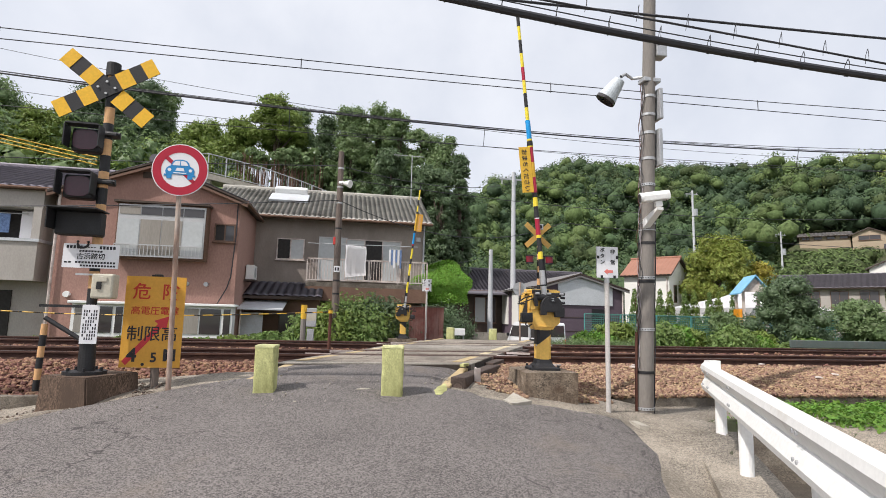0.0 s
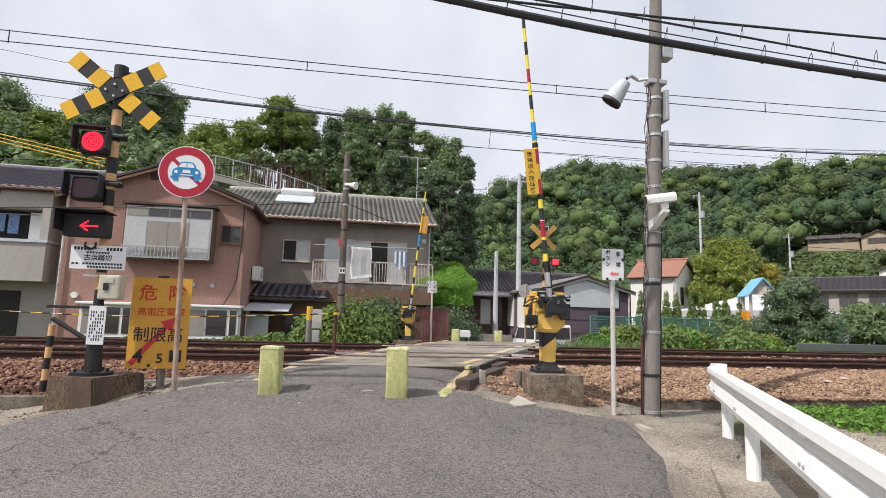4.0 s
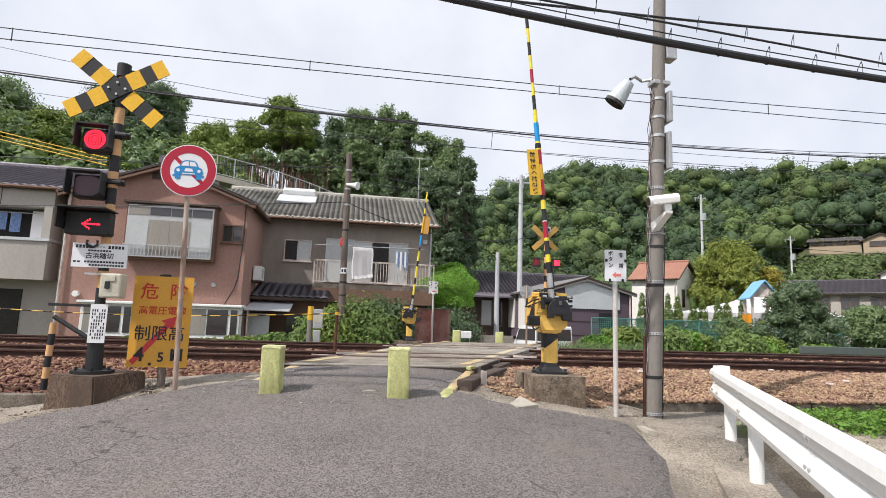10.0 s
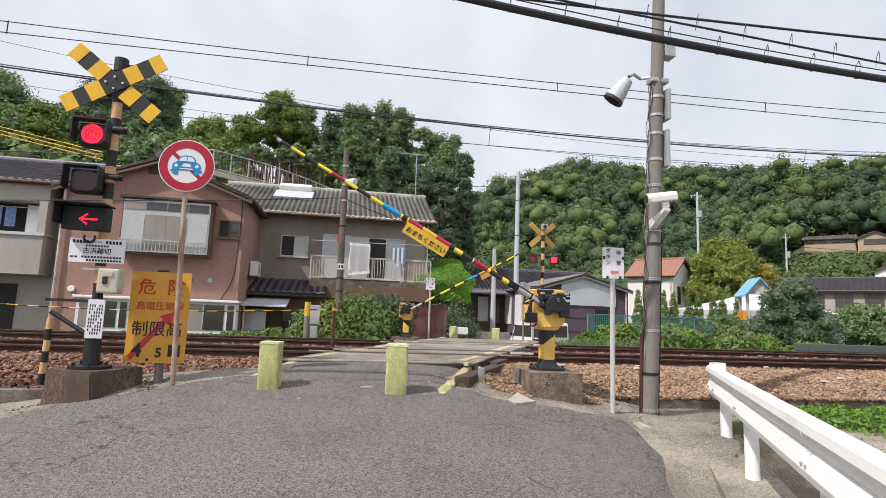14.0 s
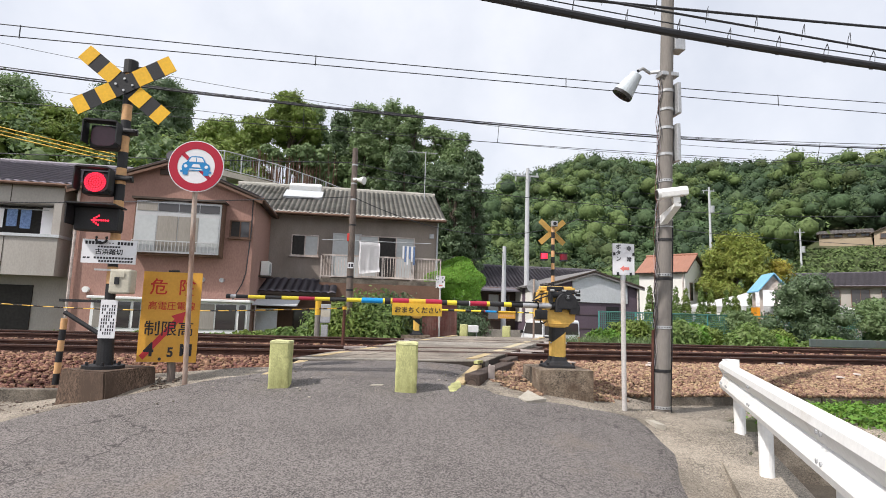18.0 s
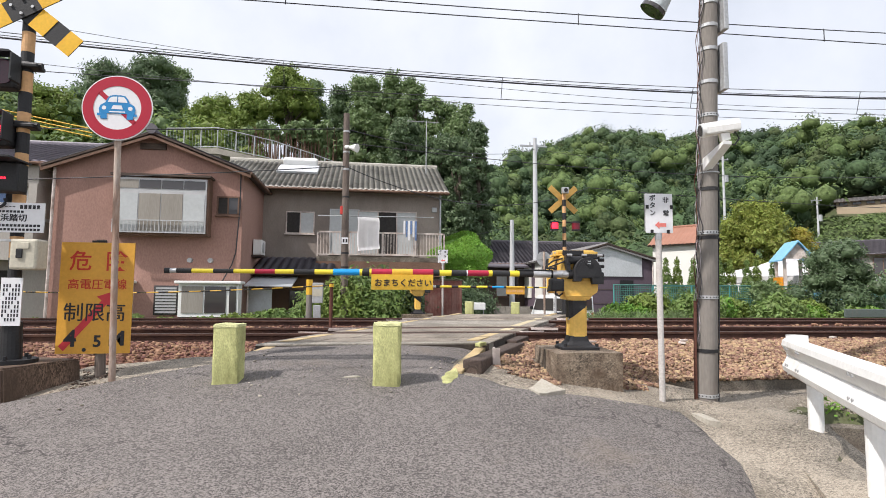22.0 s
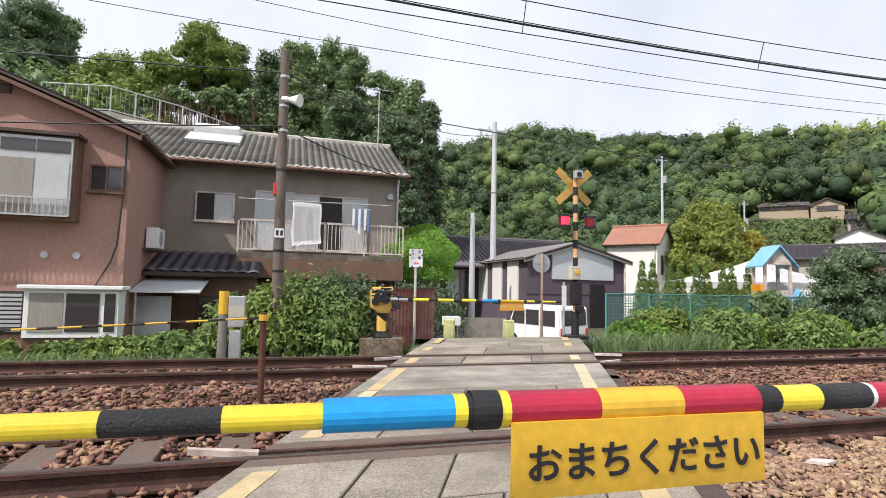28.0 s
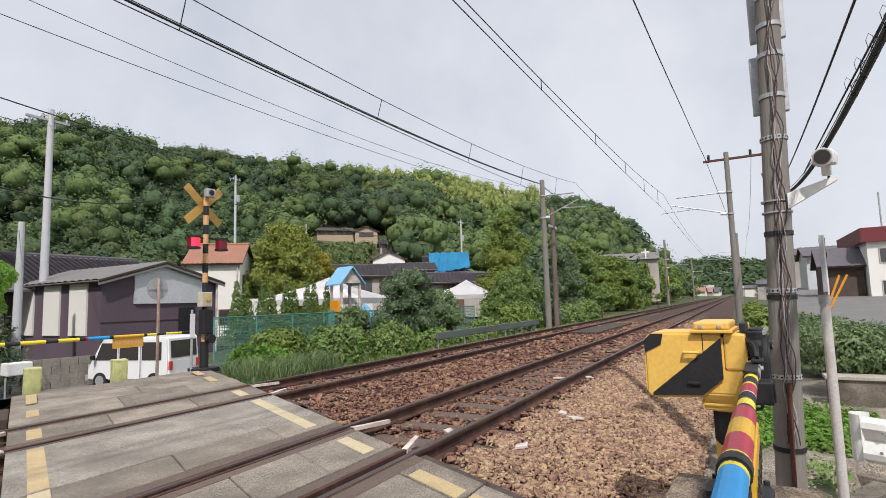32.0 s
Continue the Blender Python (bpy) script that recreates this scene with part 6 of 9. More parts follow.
    bands = [(0.46, 0.645, 0.035, BLACK), (0.645, 0.745, R, YELLOW_TAPE), (0.745, 0.925, R, BLACK_RUBBER), (0.925, 0.965, R, YELLOW_TAPE), (0.965, 1.178, R, RED_TAPE), (1.178, 1.191, R, SIGN_WHITE),
             (1.191, 1.315, R, BLACK_RUBBER), (1.315, 1.345, R * 1.02, BLACK), (1.345, 1.466, R, YELLOW_TAPE), (1.466, 1.53, 0.032, BLACK), (1.53, 1.737, 0.037, RED_TAPE), (1.737, 1.941, 0.0375, YELLOW), (1.941, 2.145, 0.037, RED_TAPE),
             (2.145, 2.166, 0.038, YELLOW_TAPE), (2.166, 2.225, 0.040, BLACK), (2.225, 2.236, 0.035, BLACK), (2.236, 2.262, 0.034, YELLOW_TAPE), (2.262, 2.52, 0.033, BLUE_TAPE), (2.52, 2.70, 0.025, YELLOW_TAPE), (2.70, 2.90, 0.024, BLACK_RUBBER),
             (2.90, 3.08, 0.023, YELLOW_TAPE), (3.08, 3.27, 0.023, RED_TAPE), (3.27, 3.47, 0.022, YELLOW_TAPE), (3.47, 3.66, 0.022, BLACK_RUBBER), (3.66, 3.86, 0.021, YELLOW_TAPE), (3.86, 4.0, 0.023, BLACK_RUBBER),
             (4.0, 4.06, 0.023, GREY_ALU), (4.06, 4.11, 0.028, BLACK)]
    if mirrored:
        bands = [(0.47, 0.61, 0.035, BLACK), (0.61, 0.95, R, YELLOW_TAPE), (0.95, 1.15, R, BLACK_RUBBER), (1.15, 1.5, R, YELLOW_TAPE), (1.5, 1.68, R, BLACK_RUBBER), (1.68, 2.0, R, YELLOW_TAPE), (2.0, 2.1, R, BLACK),
                 (2.1, 2.14, R, RED_TAPE), (2.14, 2.5, R, BLUE_TAPE), (2.5, 2.56, 0.034, BLACK), (2.56, 3.12, 0.028, YELLOW), (3.12, 3.18, 0.030, BLACK), (3.18, 3.38, 0.022, YELLOW_TAPE), (3.38, 3.56, 0.022, BLACK_RUBBER),
                 (3.56, 3.9, 0.021, YELLOW_TAPE), (3.9, 4.05, 0.020, BLACK)]
    for a, b, r, mt in bands:
        part("sleeve", rodded((0, 0, a), (0, 0, b), r, seg=18), mt, arm, smooth=False)
    if mirrored:
        pl = part("hanging_plate", boxed(-0.205, -0.02, -0.006, 0.004, 2.56, 3.12), SIGN_ORANGE, arm, "orange plate with faint writing")
        for k in range(7):
            part("faint_sign", boxed(-0.145, -0.085, -0.0075, -0.0062, 2.60 + k * 0.07, 2.65 + k * 0.07), ORANGE_FADED, pl)
        ARMS.append((arm, 0.0, -0.165, 0.79, 0.0))
        return m
    pl = part("hanging_plate", boxed(-0.172, -0.02, -0.040, -0.030, 1.532, 2.145), YELLOW, arm, "yellow plate with black writing")
    spell("おまちください", 0.082, INK, pl, pose(-0.108, -0.0425, 1.83, 0, 90, 0), bold=0.0012)
    ARMS.append((arm, 0.0, -0.135, 0.778, 1.7))
    return m


def footing_block(x, y, z0, z1, w, d, turn, label):
    b = thing("concrete_footing", label, "footing", x, y, z0, turn=turn)
    bm = boxed(-w / 2, w / 2, -d / 2, d / 2, 0, z1 - z0, bevel=0.0)
    bmesh.ops.subdivide_edges(bm, edges=bm.edges[:], cuts=6, use_grid_fill=True)
    for v in bm.verts:
        v.co += 0.010 * noise.noise_vector(v.co * 7 + Vector((x, y, 1)))
    block = part("block", bm, CONCRETE_BLOCK, b)
    part("groove", boxed(-w / 2 - 0.012, -w / 2 + 0.02, -0.012, 0.012, 0.02, z1 - z0 - 0.005), CONCRETE_DARK, block, "dark vertical groove in the concrete")


footing_block(2.57, 6.67, 0.30, 0.858, 0.66, 0.80, -3, "stained concrete block footing under the barrier machine")
barrier(2.585, 6.69, 0.858, -4, "yellow and black barrier machine on a concrete footing")
footing_block(1.88, 16.62, 0.30, 0.82, 0.86, 0.8, -9, "concrete block footing beside the far end of the deck")
barrier(1.87, 16.58, 0.82, 0, "yellow and black barrier machine on a concrete footing", mirrored=True)


# ---- button signs ----
def button_sign(x, y, z, h, w, hgt, turn, label):
    t = thing("button_sign", label, "sign", x, y, z, turn=turn, group="emergency button signs")
    part("post", rodded((0, 0, 0), (0, 0, h), 0.029, seg=14), POST_PALE, t, "pale grey steel post")
    part("collar", rodded((0, 0, h - 0.06), (0, 0, h), 0.034, seg=14), GALV, t)
    p = part("plate", boxed(-w / 2, w / 2, -0.03, -0.022, h, h + hgt), SIGN_WHITE, t)
    part("plate_frame", box(box(boxed(-w / 2, w / 2, -0.021, 0.0, h + 0.02, h + 0.04), -w / 2, -w / 2 + 0.012, -0.021, 0.0, h + 0.041, h + hgt), w / 2 - 0.012, w / 2, -0.021, 0.0, h + 0.041, h + hgt), GALV, p)
    s = w * 0.24
    for k, ch in enumerate("ボタン"):
        lettering(ch, s, INK, p, pose(-w * 0.24, -0.032, h + hgt * (0.88 - 0.19 * k)), bold=0.001)
    for k, ch in enumerate("非常"):
        lettering(ch, s, INK, p, pose(w * 0.25, -0.032, h + hgt * (0.83 - 0.34 * k)), bold=0.001)
    part("arrow", slabbed(arrow_poly(w * 0.04, h + hgt * 0.2, w * 0.42, w * 0.27, w * 0.13), "y", -0.033, -0.0305), ARROW_RED, p)
    for bx, bz in ((-w * 0.44, 0.66), (w * 0.46, 0.66), (-w * 0.28, 0.03), (w * 0.32, 0.03)):
        part("clip", boxed(bx - 0.014, bx + 0.014, -0.036, -0.031, h + hgt * bz - 0.018, h + hgt * bz + 0.018), BLACK, p)


button_sign(3.20, 6.11, 0.33, 1.70, 0.268, 0.385, -6, "white emergency button sign with red arrow on a post")
button_sign(2.62, 16.80, 0.45, 1.85, 0.29, 0.39, -14, "white emergency button sign with red arrow on a post")

# ---- the near utility pole ----
CABLE_PALE = material("pale_cable", (0.42, 0.38, 0.40), 0.7, var=0.2, scale=20, fine=90, bump=0.1)
up = thing("utility_pole", "grey concrete utility pole with cables, camera and spotlight", "utility pole", 3.83, 6.37, 0.22)
part("shaft", rodded((0, 0, 0), (0.17, -0.36, 10.2), 0.105, 0.055, seg=24), POLE_CONC, up, smooth=False)


def on_pole(z):
    return (0.17 * z / 10.2, -0.36 * z / 10.2, 0.105 - 0.05 * z / 10.2)


for z, m in ((0.18, GALV), (0.63, BLACK), (1.17, GALV), (1.78, BLACK), (1.83, GALV), (2.28, BLACK_RUBBER), (3.05, GALV), (3.4, GALV), (3.75, GALV), (4.0, GALV), (4.25, GALV)):
    cx, cy, r = on_pole(z)
    part("band", rodded((cx, cy, z), (cx, cy, z + 0.035), r + 0.008, seg=24), m, up)
part("conduit", tube(bmesh.new(), [(-0.128, -0.02, 0.02), (-0.124, -0.03, 0.6), (-0.12, -0.05, 1.15)], 0.017, 8), BROWN_POST, up, "rusty cable conduit")
for k in range(5):
    pts = []
    for i in range(84):
        z = 0.7 + i * 0.045
        cx, cy, r = on_pole(z)
        a = math.pi + 0.11 * k - 0.15 + (0.10 + 0.03 * k) * math.sin(i * (0.27 + 0.05 * k) + k * 2) + 0.05 * math.sin(i * 1.1 + k)
        out_ = r + 0.014 + 0.012 * (k % 3) + 0.010 * math.sin(i * 0.6 + 1.9 * k)
        pts.append((cx + out_ * math.cos(a), cy + out_ * math.sin(a), z))
    part("cable", tube(bmesh.new(), pts, 0.0034 if k % 2 else 0.0044, 5), (WIRE, CABLE_PALE, BROWN_POST, CABLE_PALE, WIRE)[k], up)
for k in range(2):
    pts = []
    for i in range(50):
        z = 0.1 + i * 0.055
        cx, cy, r = on_pole(z)
        a = -0.3 + 0.45 * k + 0.10 * math.sin(i * 0.3 + k * 1.3)
        pts.append((cx + (r + 0.012) * math.cos(a), cy + (r + 0.012) * math.sin(a), z))
    part("cable", tube(bmesh.new(), pts, 0.008, 5), WIRE, up)
for z in (0.18, 1.17, 1.83, 3.05):
    cx, cy, r = on_pole(z)
    for i in range(20):
        a = math.pi * 2 * i / 20
        ux, uy = math.cos(a), math.sin(a)
        part("band_hole", rodded((cx + (r + 0.004) * ux, cy + (r + 0.004) * uy, z + 0.0175), (cx + (r + 0.0095) * ux, cy + (r + 0.0095) * uy, z + 0.0175), 0.0075, seg=6), BLACK, up)
for z, h, t in ((3.95, 0.42, 0.05), (3.32, 0.50, 0.05)):
    cx, cy, r = on_pole(z)
    part("equipment_case", boxed(cx + r + 0.01, cx + r + 0.06, cy - 0.13, cy + 0.13, z, z + h, bevel=0.008), GALV, up, "slim metal equipment case")
cx, cy, r = on_pole(4.9)
part("junction_box", boxed(cx + r - 0.01, cx + r + 0.14, cy - 0.08, cy + 0.08, 4.83, 5.02, bevel=0.01), GALV, up)
cx, cy, r = on_pole(4.5)
spot = part("spotlight", rodded((-0.46, 0.0, 4.26), (-0.31, -0.09, 4.50), 0.135, 0.075, seg=24), LAMP_PALE, up, "pale metal spotlight on an arm")
part("lamp_glass", rodded((-0.480, 0.012, 4.228), (-0.459, -0.0006, 4.2616), 0.138, seg=24), GLASS_DARK, spot, "dark glass front with a black rim")
part("lamp_arm", tube(bmesh.new(), [(cx - r, cy, 4.54), (-0.1, -0.05, 4.56), (-0.22, -0.08, 4.60), (-0.29, -0.09, 4.55)], 0.022, 8), GALV, spot)
part("lamp_clamp", boxed(cx - r - 0.03, cx + r + 0.05, cy - 0.08, cy + 0.08, 4.46, 4.52, bevel=0.01), GALV, spot)
bracket = part("camera_bracket", slabbed([(-0.155, 2.48), (-0.155, 2.60), (-0.48, 2.70), (-0.48, 2.665)], "x", -0.06, 0.03), WHITE_PAINT, up, "white triangular camera bracket")
for zz in (2.46, 2.55):
    part("bracket_strap", rodded((0.045, -0.085, zz), (0.045, -0.085, zz + 0.012), 0.108, seg=24), GALV, up)
cctv = thing("security_camera", "white security camera housing on a pole bracket", "camera", 3.80, 5.95, 3.06, turn=-12, lean=(0, -8))
bm = slabbed([(-0.065, -0.05), (0.065, -0.05), (0.075, 0.02), (0.05, 0.065), (-0.05, 0.065), (-0.075, 0.02)], "x", -0.17, 0.16)
bmesh.ops.bevel(bm, geom=bm.edges[:], offset=0.008, segments=2, affect="EDGES")
part("housing", bm, WHITE_PAINT, cctv)
part("front_cowl", rodded((-0.20, 0, 0.005), (-0.165, 0, 0.005), 0.068, seg=24), WHITE_PAINT, cctv)
part("lens_ring", rodded((-0.204, 0, 0.005), (-0.1995, 0, 0.005), 0.060, seg=20), GALV, cctv)
part("lens", rodded((-0.208, 0, 0.005), (-0.2045, 0, 0.005), 0.052, seg=20), GLASS_DARK, cctv)
part("mount", boxed(-0.03, 0.06, -0.03, 0.03, -0.13, -0.052, bevel=0.008), WHITE_PAINT, cctv)
part("lead", tube(bmesh.new(), [(0.12, 0, -0.05), (0.15, 0, -0.12), (0.10, 0, -0.18), (0.04, 0.02, -0.16)], 0.009, 6), BLACK_RUBBER, cctv)

# ---- guard rail and ditch ----
GX, GY = 4.30, 5.81
gd = Vector((-0.497, -0.868, 0))
gs = Vector((0.868, -0.497, 0))


def along(d, s, z):
    p = Vector((GX, GY, 0)) + gd * d + gs * s
    return (p.x, p.y, z)


def swept(profile, d0, d1, dz=0.0):
    """A profile of (side, height) drawn along the guard rail."""
    bm = bmesh.new()
    a = [bm.verts.new(along(d0, s, z)) for s, z in profile]
    b = [bm.verts.new(along(d1, s, z + dz)) for s, z in profile]
    for k in range(len(profile)):
        j = (k + 1) % len(profile)
        bm.faces.new((a[k], a[j], b[j], b[k]))
    bm.faces.new(a[::-1])
    bm.faces.new(b)
    bmesh.ops.recalc_face_normals(bm, faces=bm.faces[:])
    return bm


gr = thing("guard_rail", "white-painted steel guard rail along a ditch", "guard rail")
wave = [(0.0, 0.70), (-0.045, 0.735), (-0.055, 0.78), (-0.02, 0.85), (0.0, 0.875), (-0.02, 0.90), (-0.055, 0.97), (-0.045, 1.015), (0.0, 1.05)]
wave = wave + [(s + 0.006, z) for s, z in reversed(wave)]
part("beam", swept(wave, 0.0, 12.0), WHITE_PAINT, gr)
bm = bmesh.new()
n = 12
for k in range(n):
    a0, a1 = math.pi * k / n, math.pi * (k + 1) / n
    q = []
    for a in (a0, a1):
        for z in (0.69, 1.06):
            q.append(bm.verts.new(along(-0.02 - 0.10 * math.sin(a), 0.03 - 0.085 * math.cos(a) + 0.05, z)))
    bm.faces.new((q[0], q[2], q[3], q[1]))
bmesh.ops.remove_doubles(bm, verts=bm.verts[:], dist=0.0005)
bmesh.ops.solidify(bm, geom=bm.faces[:], thickness=0.005)
part("end_sleeve", bm, WHITE_PAINT, gr)
for k in range(7):
    d = (0.52, 1.84)[k] if k < 2 else 2.0 * k - 0.16
    p = along(d, 0.075, 0.0)
    post = part("post", rodded((p[0], p[1], 0.05), (p[0], p[1], 0.94), 0.057, seg=16), WHITE_PAINT, gr)
    part("post_cap", rodded((p[0], p[1], 0.94), (p[0], p[1], 0.965), 0.06, 0.04, seg=16), WHITE_PAINT, post)
for d0 in (0.12, 0.50, 1.82, 3.8):
    for dd, z in ((0.0, 0.80), (0.07, 0.80), (0.02, 0.95), (0.09, 0.95)):
        part("beam_bolt", rodded(along(d0 + dd, -0.056, z), along(d0 + dd, -0.045, z), 0.012, seg=6), GALV, gr)
curb = tagged(part("ditch_kerb", swept([(-0.22, 0.24), (0.30, 0.24), (0.30, -0.9), (-0.22, -0.9)], -0.1, 14.0, -0.1), DIRT), "sandy dirt-covered concrete ledge along the ditch", "kerb", kind="structure")
tagged(part("ditch_wall", swept([(1.25, 0.22), (1.45, 0.22), (1.45, -0.9), (1.25, -0.9)], -0.6, 14.0), CONCRETE), "stained concrete wall of the ditch", "wall", kind="structure")
tagged(part("ditch_floor", swept([(0.301, -0.30), (1.249, -0.30), (1.249, -0.8), (0.301, -0.8)], -0.25, 14.0), CONCRETE_DARK), "dark damp silt in the bottom of the ditch", "ditch", kind="structure")
tagged(part("ditch_end", swept([(0.30, 0.20), (1.25, 0.20), (1.25, -0.9), (0.30, -0.9)], -0.45, -0.25), CONCRETE), "concrete end wall of the ditch", "wall", kind="structure")
for k in range(9):
    part("drain_gutter", boxed(3.2 + k * 1.2, 4.37 + k * 1.2, 7.02, 7.14, 0.30, 0.44, bevel=0.012), CONCRETE, verge, "low concrete kerb stone at the foot of the ballast")
for k in range(6):
    part("drain_gutter", boxed(-9.9 + k * 1.15, -8.8 + k * 1.15, 6.95, 7.08, 0.32, 0.50, bevel=0.012), CONCRETE, verge)

# broken flat stone and small litter by the footing
st = thing("broken_slab", "pale broken concrete fragment lying at the asphalt edge", "rubble", 1.97, 5.94, near_road(1.97, 5.94) - 0.012, lean=(6, 0))
bm = slabbed([(0.075, 0.29), (0.10, 0.14), (0.157, -0.10), (0.02, -0.155), (-0.107, -0.19), (-0.146, -0.03), (-0.04, 0.12)], "z", -0.04, 0.035)
bmesh.ops.subdivide_edges(bm, edges=bm.edges[:], cuts=2, use_grid_fill=True)
for v in bm.verts:
    v.co += 0.008 * noise.noise_vector(v.co * 13)
part("stone", bm, CONCRETE_LIGHT, st)
st = thing("broken_slab", "crumbled asphalt fragment at the road's edge", "rubble", 3.27, 5.56, near_road(3.2, 5.56) - 0.02, lean=(0, 5))
bm = slabbed([(-0.02, 0.17), (0.055, 0.14), (0.06, 0.0), (0.03, -0.15), (-0.06, -0.12), (-0.05, 0.04)], "z", -0.05, 0.035)
for v in bm.verts:
    v.co += 0.010 * noise.noise_vector(v.co * 17)
part("stone", bm, CONCRETE_LIGHT, st)
st = thing("broken_slab", "small pale concrete chip lying on asphalt", "rubble", 0.27, 6.18, near_road(0.27, 6.18) - 0.001, turn=12)
bm = slabbed([(-0.085, -0.012), (-0.05, -0.026), (-0.02, -0.022), (0.01, -0.031), (0.05, -0.024), (0.078, -0.005), (0.07, 0.012), (0.04, 0.022), (0.01, 0.02), (-0.03, 0.028), (-0.06, 0.018)], "z", -0.008, 0.006)
for v in bm.verts:
    v.co += 0.006 * noise.noise_vector(v.co * 31)
part("stone", bm, CONCRETE_LIGHT, st)
for x, y, a in ((1.72, 7.40, 20), (1.66, 7.28, 60)):
    st = thing("broken_slab", "yellow-painted concrete chip on the edge line", "rubble", x, y, 0.85, turn=a)
    bm = slabbed([(-0.045, -0.03), (-0.01, -0.042), (0.045, -0.03), (0.052, 0.012), (0.02, 0.038), (-0.025, 0.035)], "z", -0.02, 0.018)
    bmesh.ops.subdivide_edges(bm, edges=bm.edges[:], cuts=1, use_grid_fill=True)
    for v in bm.verts:
        v.co += 0.008 * noise.noise_vector(v.co * 23 + Vector((x, y, a)))
    part("stone", bm, PAINT_LIME, st)

# ---- far signal ----
fs = thing("crossing_signal", "crossing signal seen from behind with faded yellow crossbuck", "crossing signal", 6.15, 16.22, 0.55)
part("foot_plate", slabbed(round_poly(0, 0, 0.3, 20), "z", 0.25, 0.33), BLACK, fs)
part("pole_base", rodded((0, 0, 0.0), (0, 0, 0.85), 0.085, seg=16), BLACK, fs)
stripes(fs, 0, 0, 0.85, 3.85, 0.055, 0.20, (ORANGE_FADED, BLACK))
crossbuck(fs, 0.0, 0.07, 3.67, 0.55, 0.17, 42, False, True)
part("speaker_box", boxed(-0.10, 0.10, -0.17, -0.05, 3.82, 4.0, bevel=0.015), GALV, fs)
part("speaker_mouth", rodded((0, -0.178, 3.91), (0, -0.171, 3.91), 0.06, seg=16), BLACK, fs)
lamp_unit(fs, -0.33, -0.05, 2.86, 0.26, 0.26, 0.118, 1, boxy=False)
lamp_unit(fs, 0.33, -0.05, 2.86, 0.26, 0.26, 0.118, 0, boxy=False)
part("lamp_bar", rodded((-0.33, 0.02, 2.98), (0.33, 0.02, 2.98), 0.02, seg=8), BLACK, fs)
cb = part("control_box", boxed(-0.18, 0.06, -0.16, 0.0, 1.55, 1.85, bevel=0.015), CREAM_METAL, fs, "cream metal control box")
part("indicator", rodded((-0.06, -0.18, 1.72), (-0.06, -0.161, 1.72), 0.05, seg=16), YELLOW, cb)
part("black_case", boxed(-0.13, 0.09, -0.15, 0.02, 1.0, 1.5, bevel=0.02), BLACK, fs)
part("bell", rodded((0.02, -0.22, 0.9), (0.02, -0.1, 0.9), 0.09, seg=16), BLACK, fs)
part("notice_plate", boxed(-0.34, -0.23, -0.02, -0.01, 0.95, 1.42), SIGN_WHITE, fs)
part("side_post", rodded((-0.28, 0.01, 0.05), (-0.28, 0.01, 1.5), 0.025, seg=10), GALV, fs)

# ---- poles and posts on the far side ----
lp = thing("speaker_pole", "weathered wooden pole with a white horn loudspeaker", "pole", -0.20, 16.53, 0.2)
part("shaft", rodded((0, 0, 0), (-0.05, 0, 6.36), 0.115, 0.085, seg=16), WOOD_POLE, lp)
part("horn", rodded((0.05, -0.12, 5.34), (0.27, -0.26, 5.29), 0.04, 0.125, seg=18), WHITE_PAINT, lp, "white horn loudspeaker")
part("horn_driver", rodded((-0.06, -0.05, 5.36), (0.05, -0.12, 5.34), 0.055, seg=14), WHITE_PAINT, lp)
part("red_box", boxed(-0.17, -0.09, -0.07, 0.05, 3.42, 3.66, bevel=0.015), PLASTIC_RED, lp)
num = part("number_plate", boxed(-0.11, 0.07, -0.115, -0.108, 2.58, 2.76), SIGN_WHITE, lp)
part("small_print", box(boxed(-0.08, -0.03, -0.118, -0.1155, 2.62, 2.72), 0.0, 0.05, -0.118, -0.1155, 2.62, 2.72), INK, num)
for z in (1.9, 2.3, 3.9, 4.7, 5.2, 5.8):
    part("band", rodded((-0.04 * z / 6, 0, z), (-0.04 * z / 6, 0, z + 0.05), 0.118 - 0.004 * z, seg=16), GALV if z > 4 else BLACK, lp)
rc = thing("relay_cabinet", "grey metal relay cabinet with a yellow-banded post", "cabinet", -0.86, 15.1, 0.3)
part("post", rodded((-0.16, 0, 0), (-0.16, 0, 1.06), 0.075, seg=12), POLE_CONC, rc)
part("yellow_sleeve", rodded((-0.16, 0, 1.06), (-0.16, 0, 1.44), 0.08, seg=12), YELLOW, rc)
part("body", boxed(-0.08, 0.18, -0.1, 0.1, 0.85, 1.36, bevel=0.015), GALV, rc)
part("lower_case", boxed(-0.05, 0.13, -0.09, 0.09, 0.1, 0.8, bevel=0.015), GALV, rc)
part("yellow_label", boxed(-0.07, 0.17, -0.104, -0.1005, 1.02, 1.2), CREAM_METAL, rc)
rp = thing("rope_post", "rusty brown steel post with a yellow rope", "post", -0.23, 11.1, 0.55)
part("shaft", rodded((0, 0, 0), (0, 0, 1.05), 0.032, seg=10), BROWN_POST, rp)
part("rope_knot", rodded((0, 0, 0.97), (0, 0, 1.03), 0.045, seg=10), YELLOW, rp)
for x, y in ((-8.5, 11.1), (-17.0, 11.1), (36.0, 14.8), (50.0, 14.8), (66.0, 14.9)):
    q = thing("rope_post", "rusty brown steel post with a yellow rope", "post", x, y, 0.40)
    part("shaft", rodded((0, 0, 0), (0, 0, 1.05), 0.032, seg=10), BROWN_POST, q)
rope = thing("safety_rope", "yellow and black safety rope between steel posts", "rope", -0.23, 11.1, 1.55)
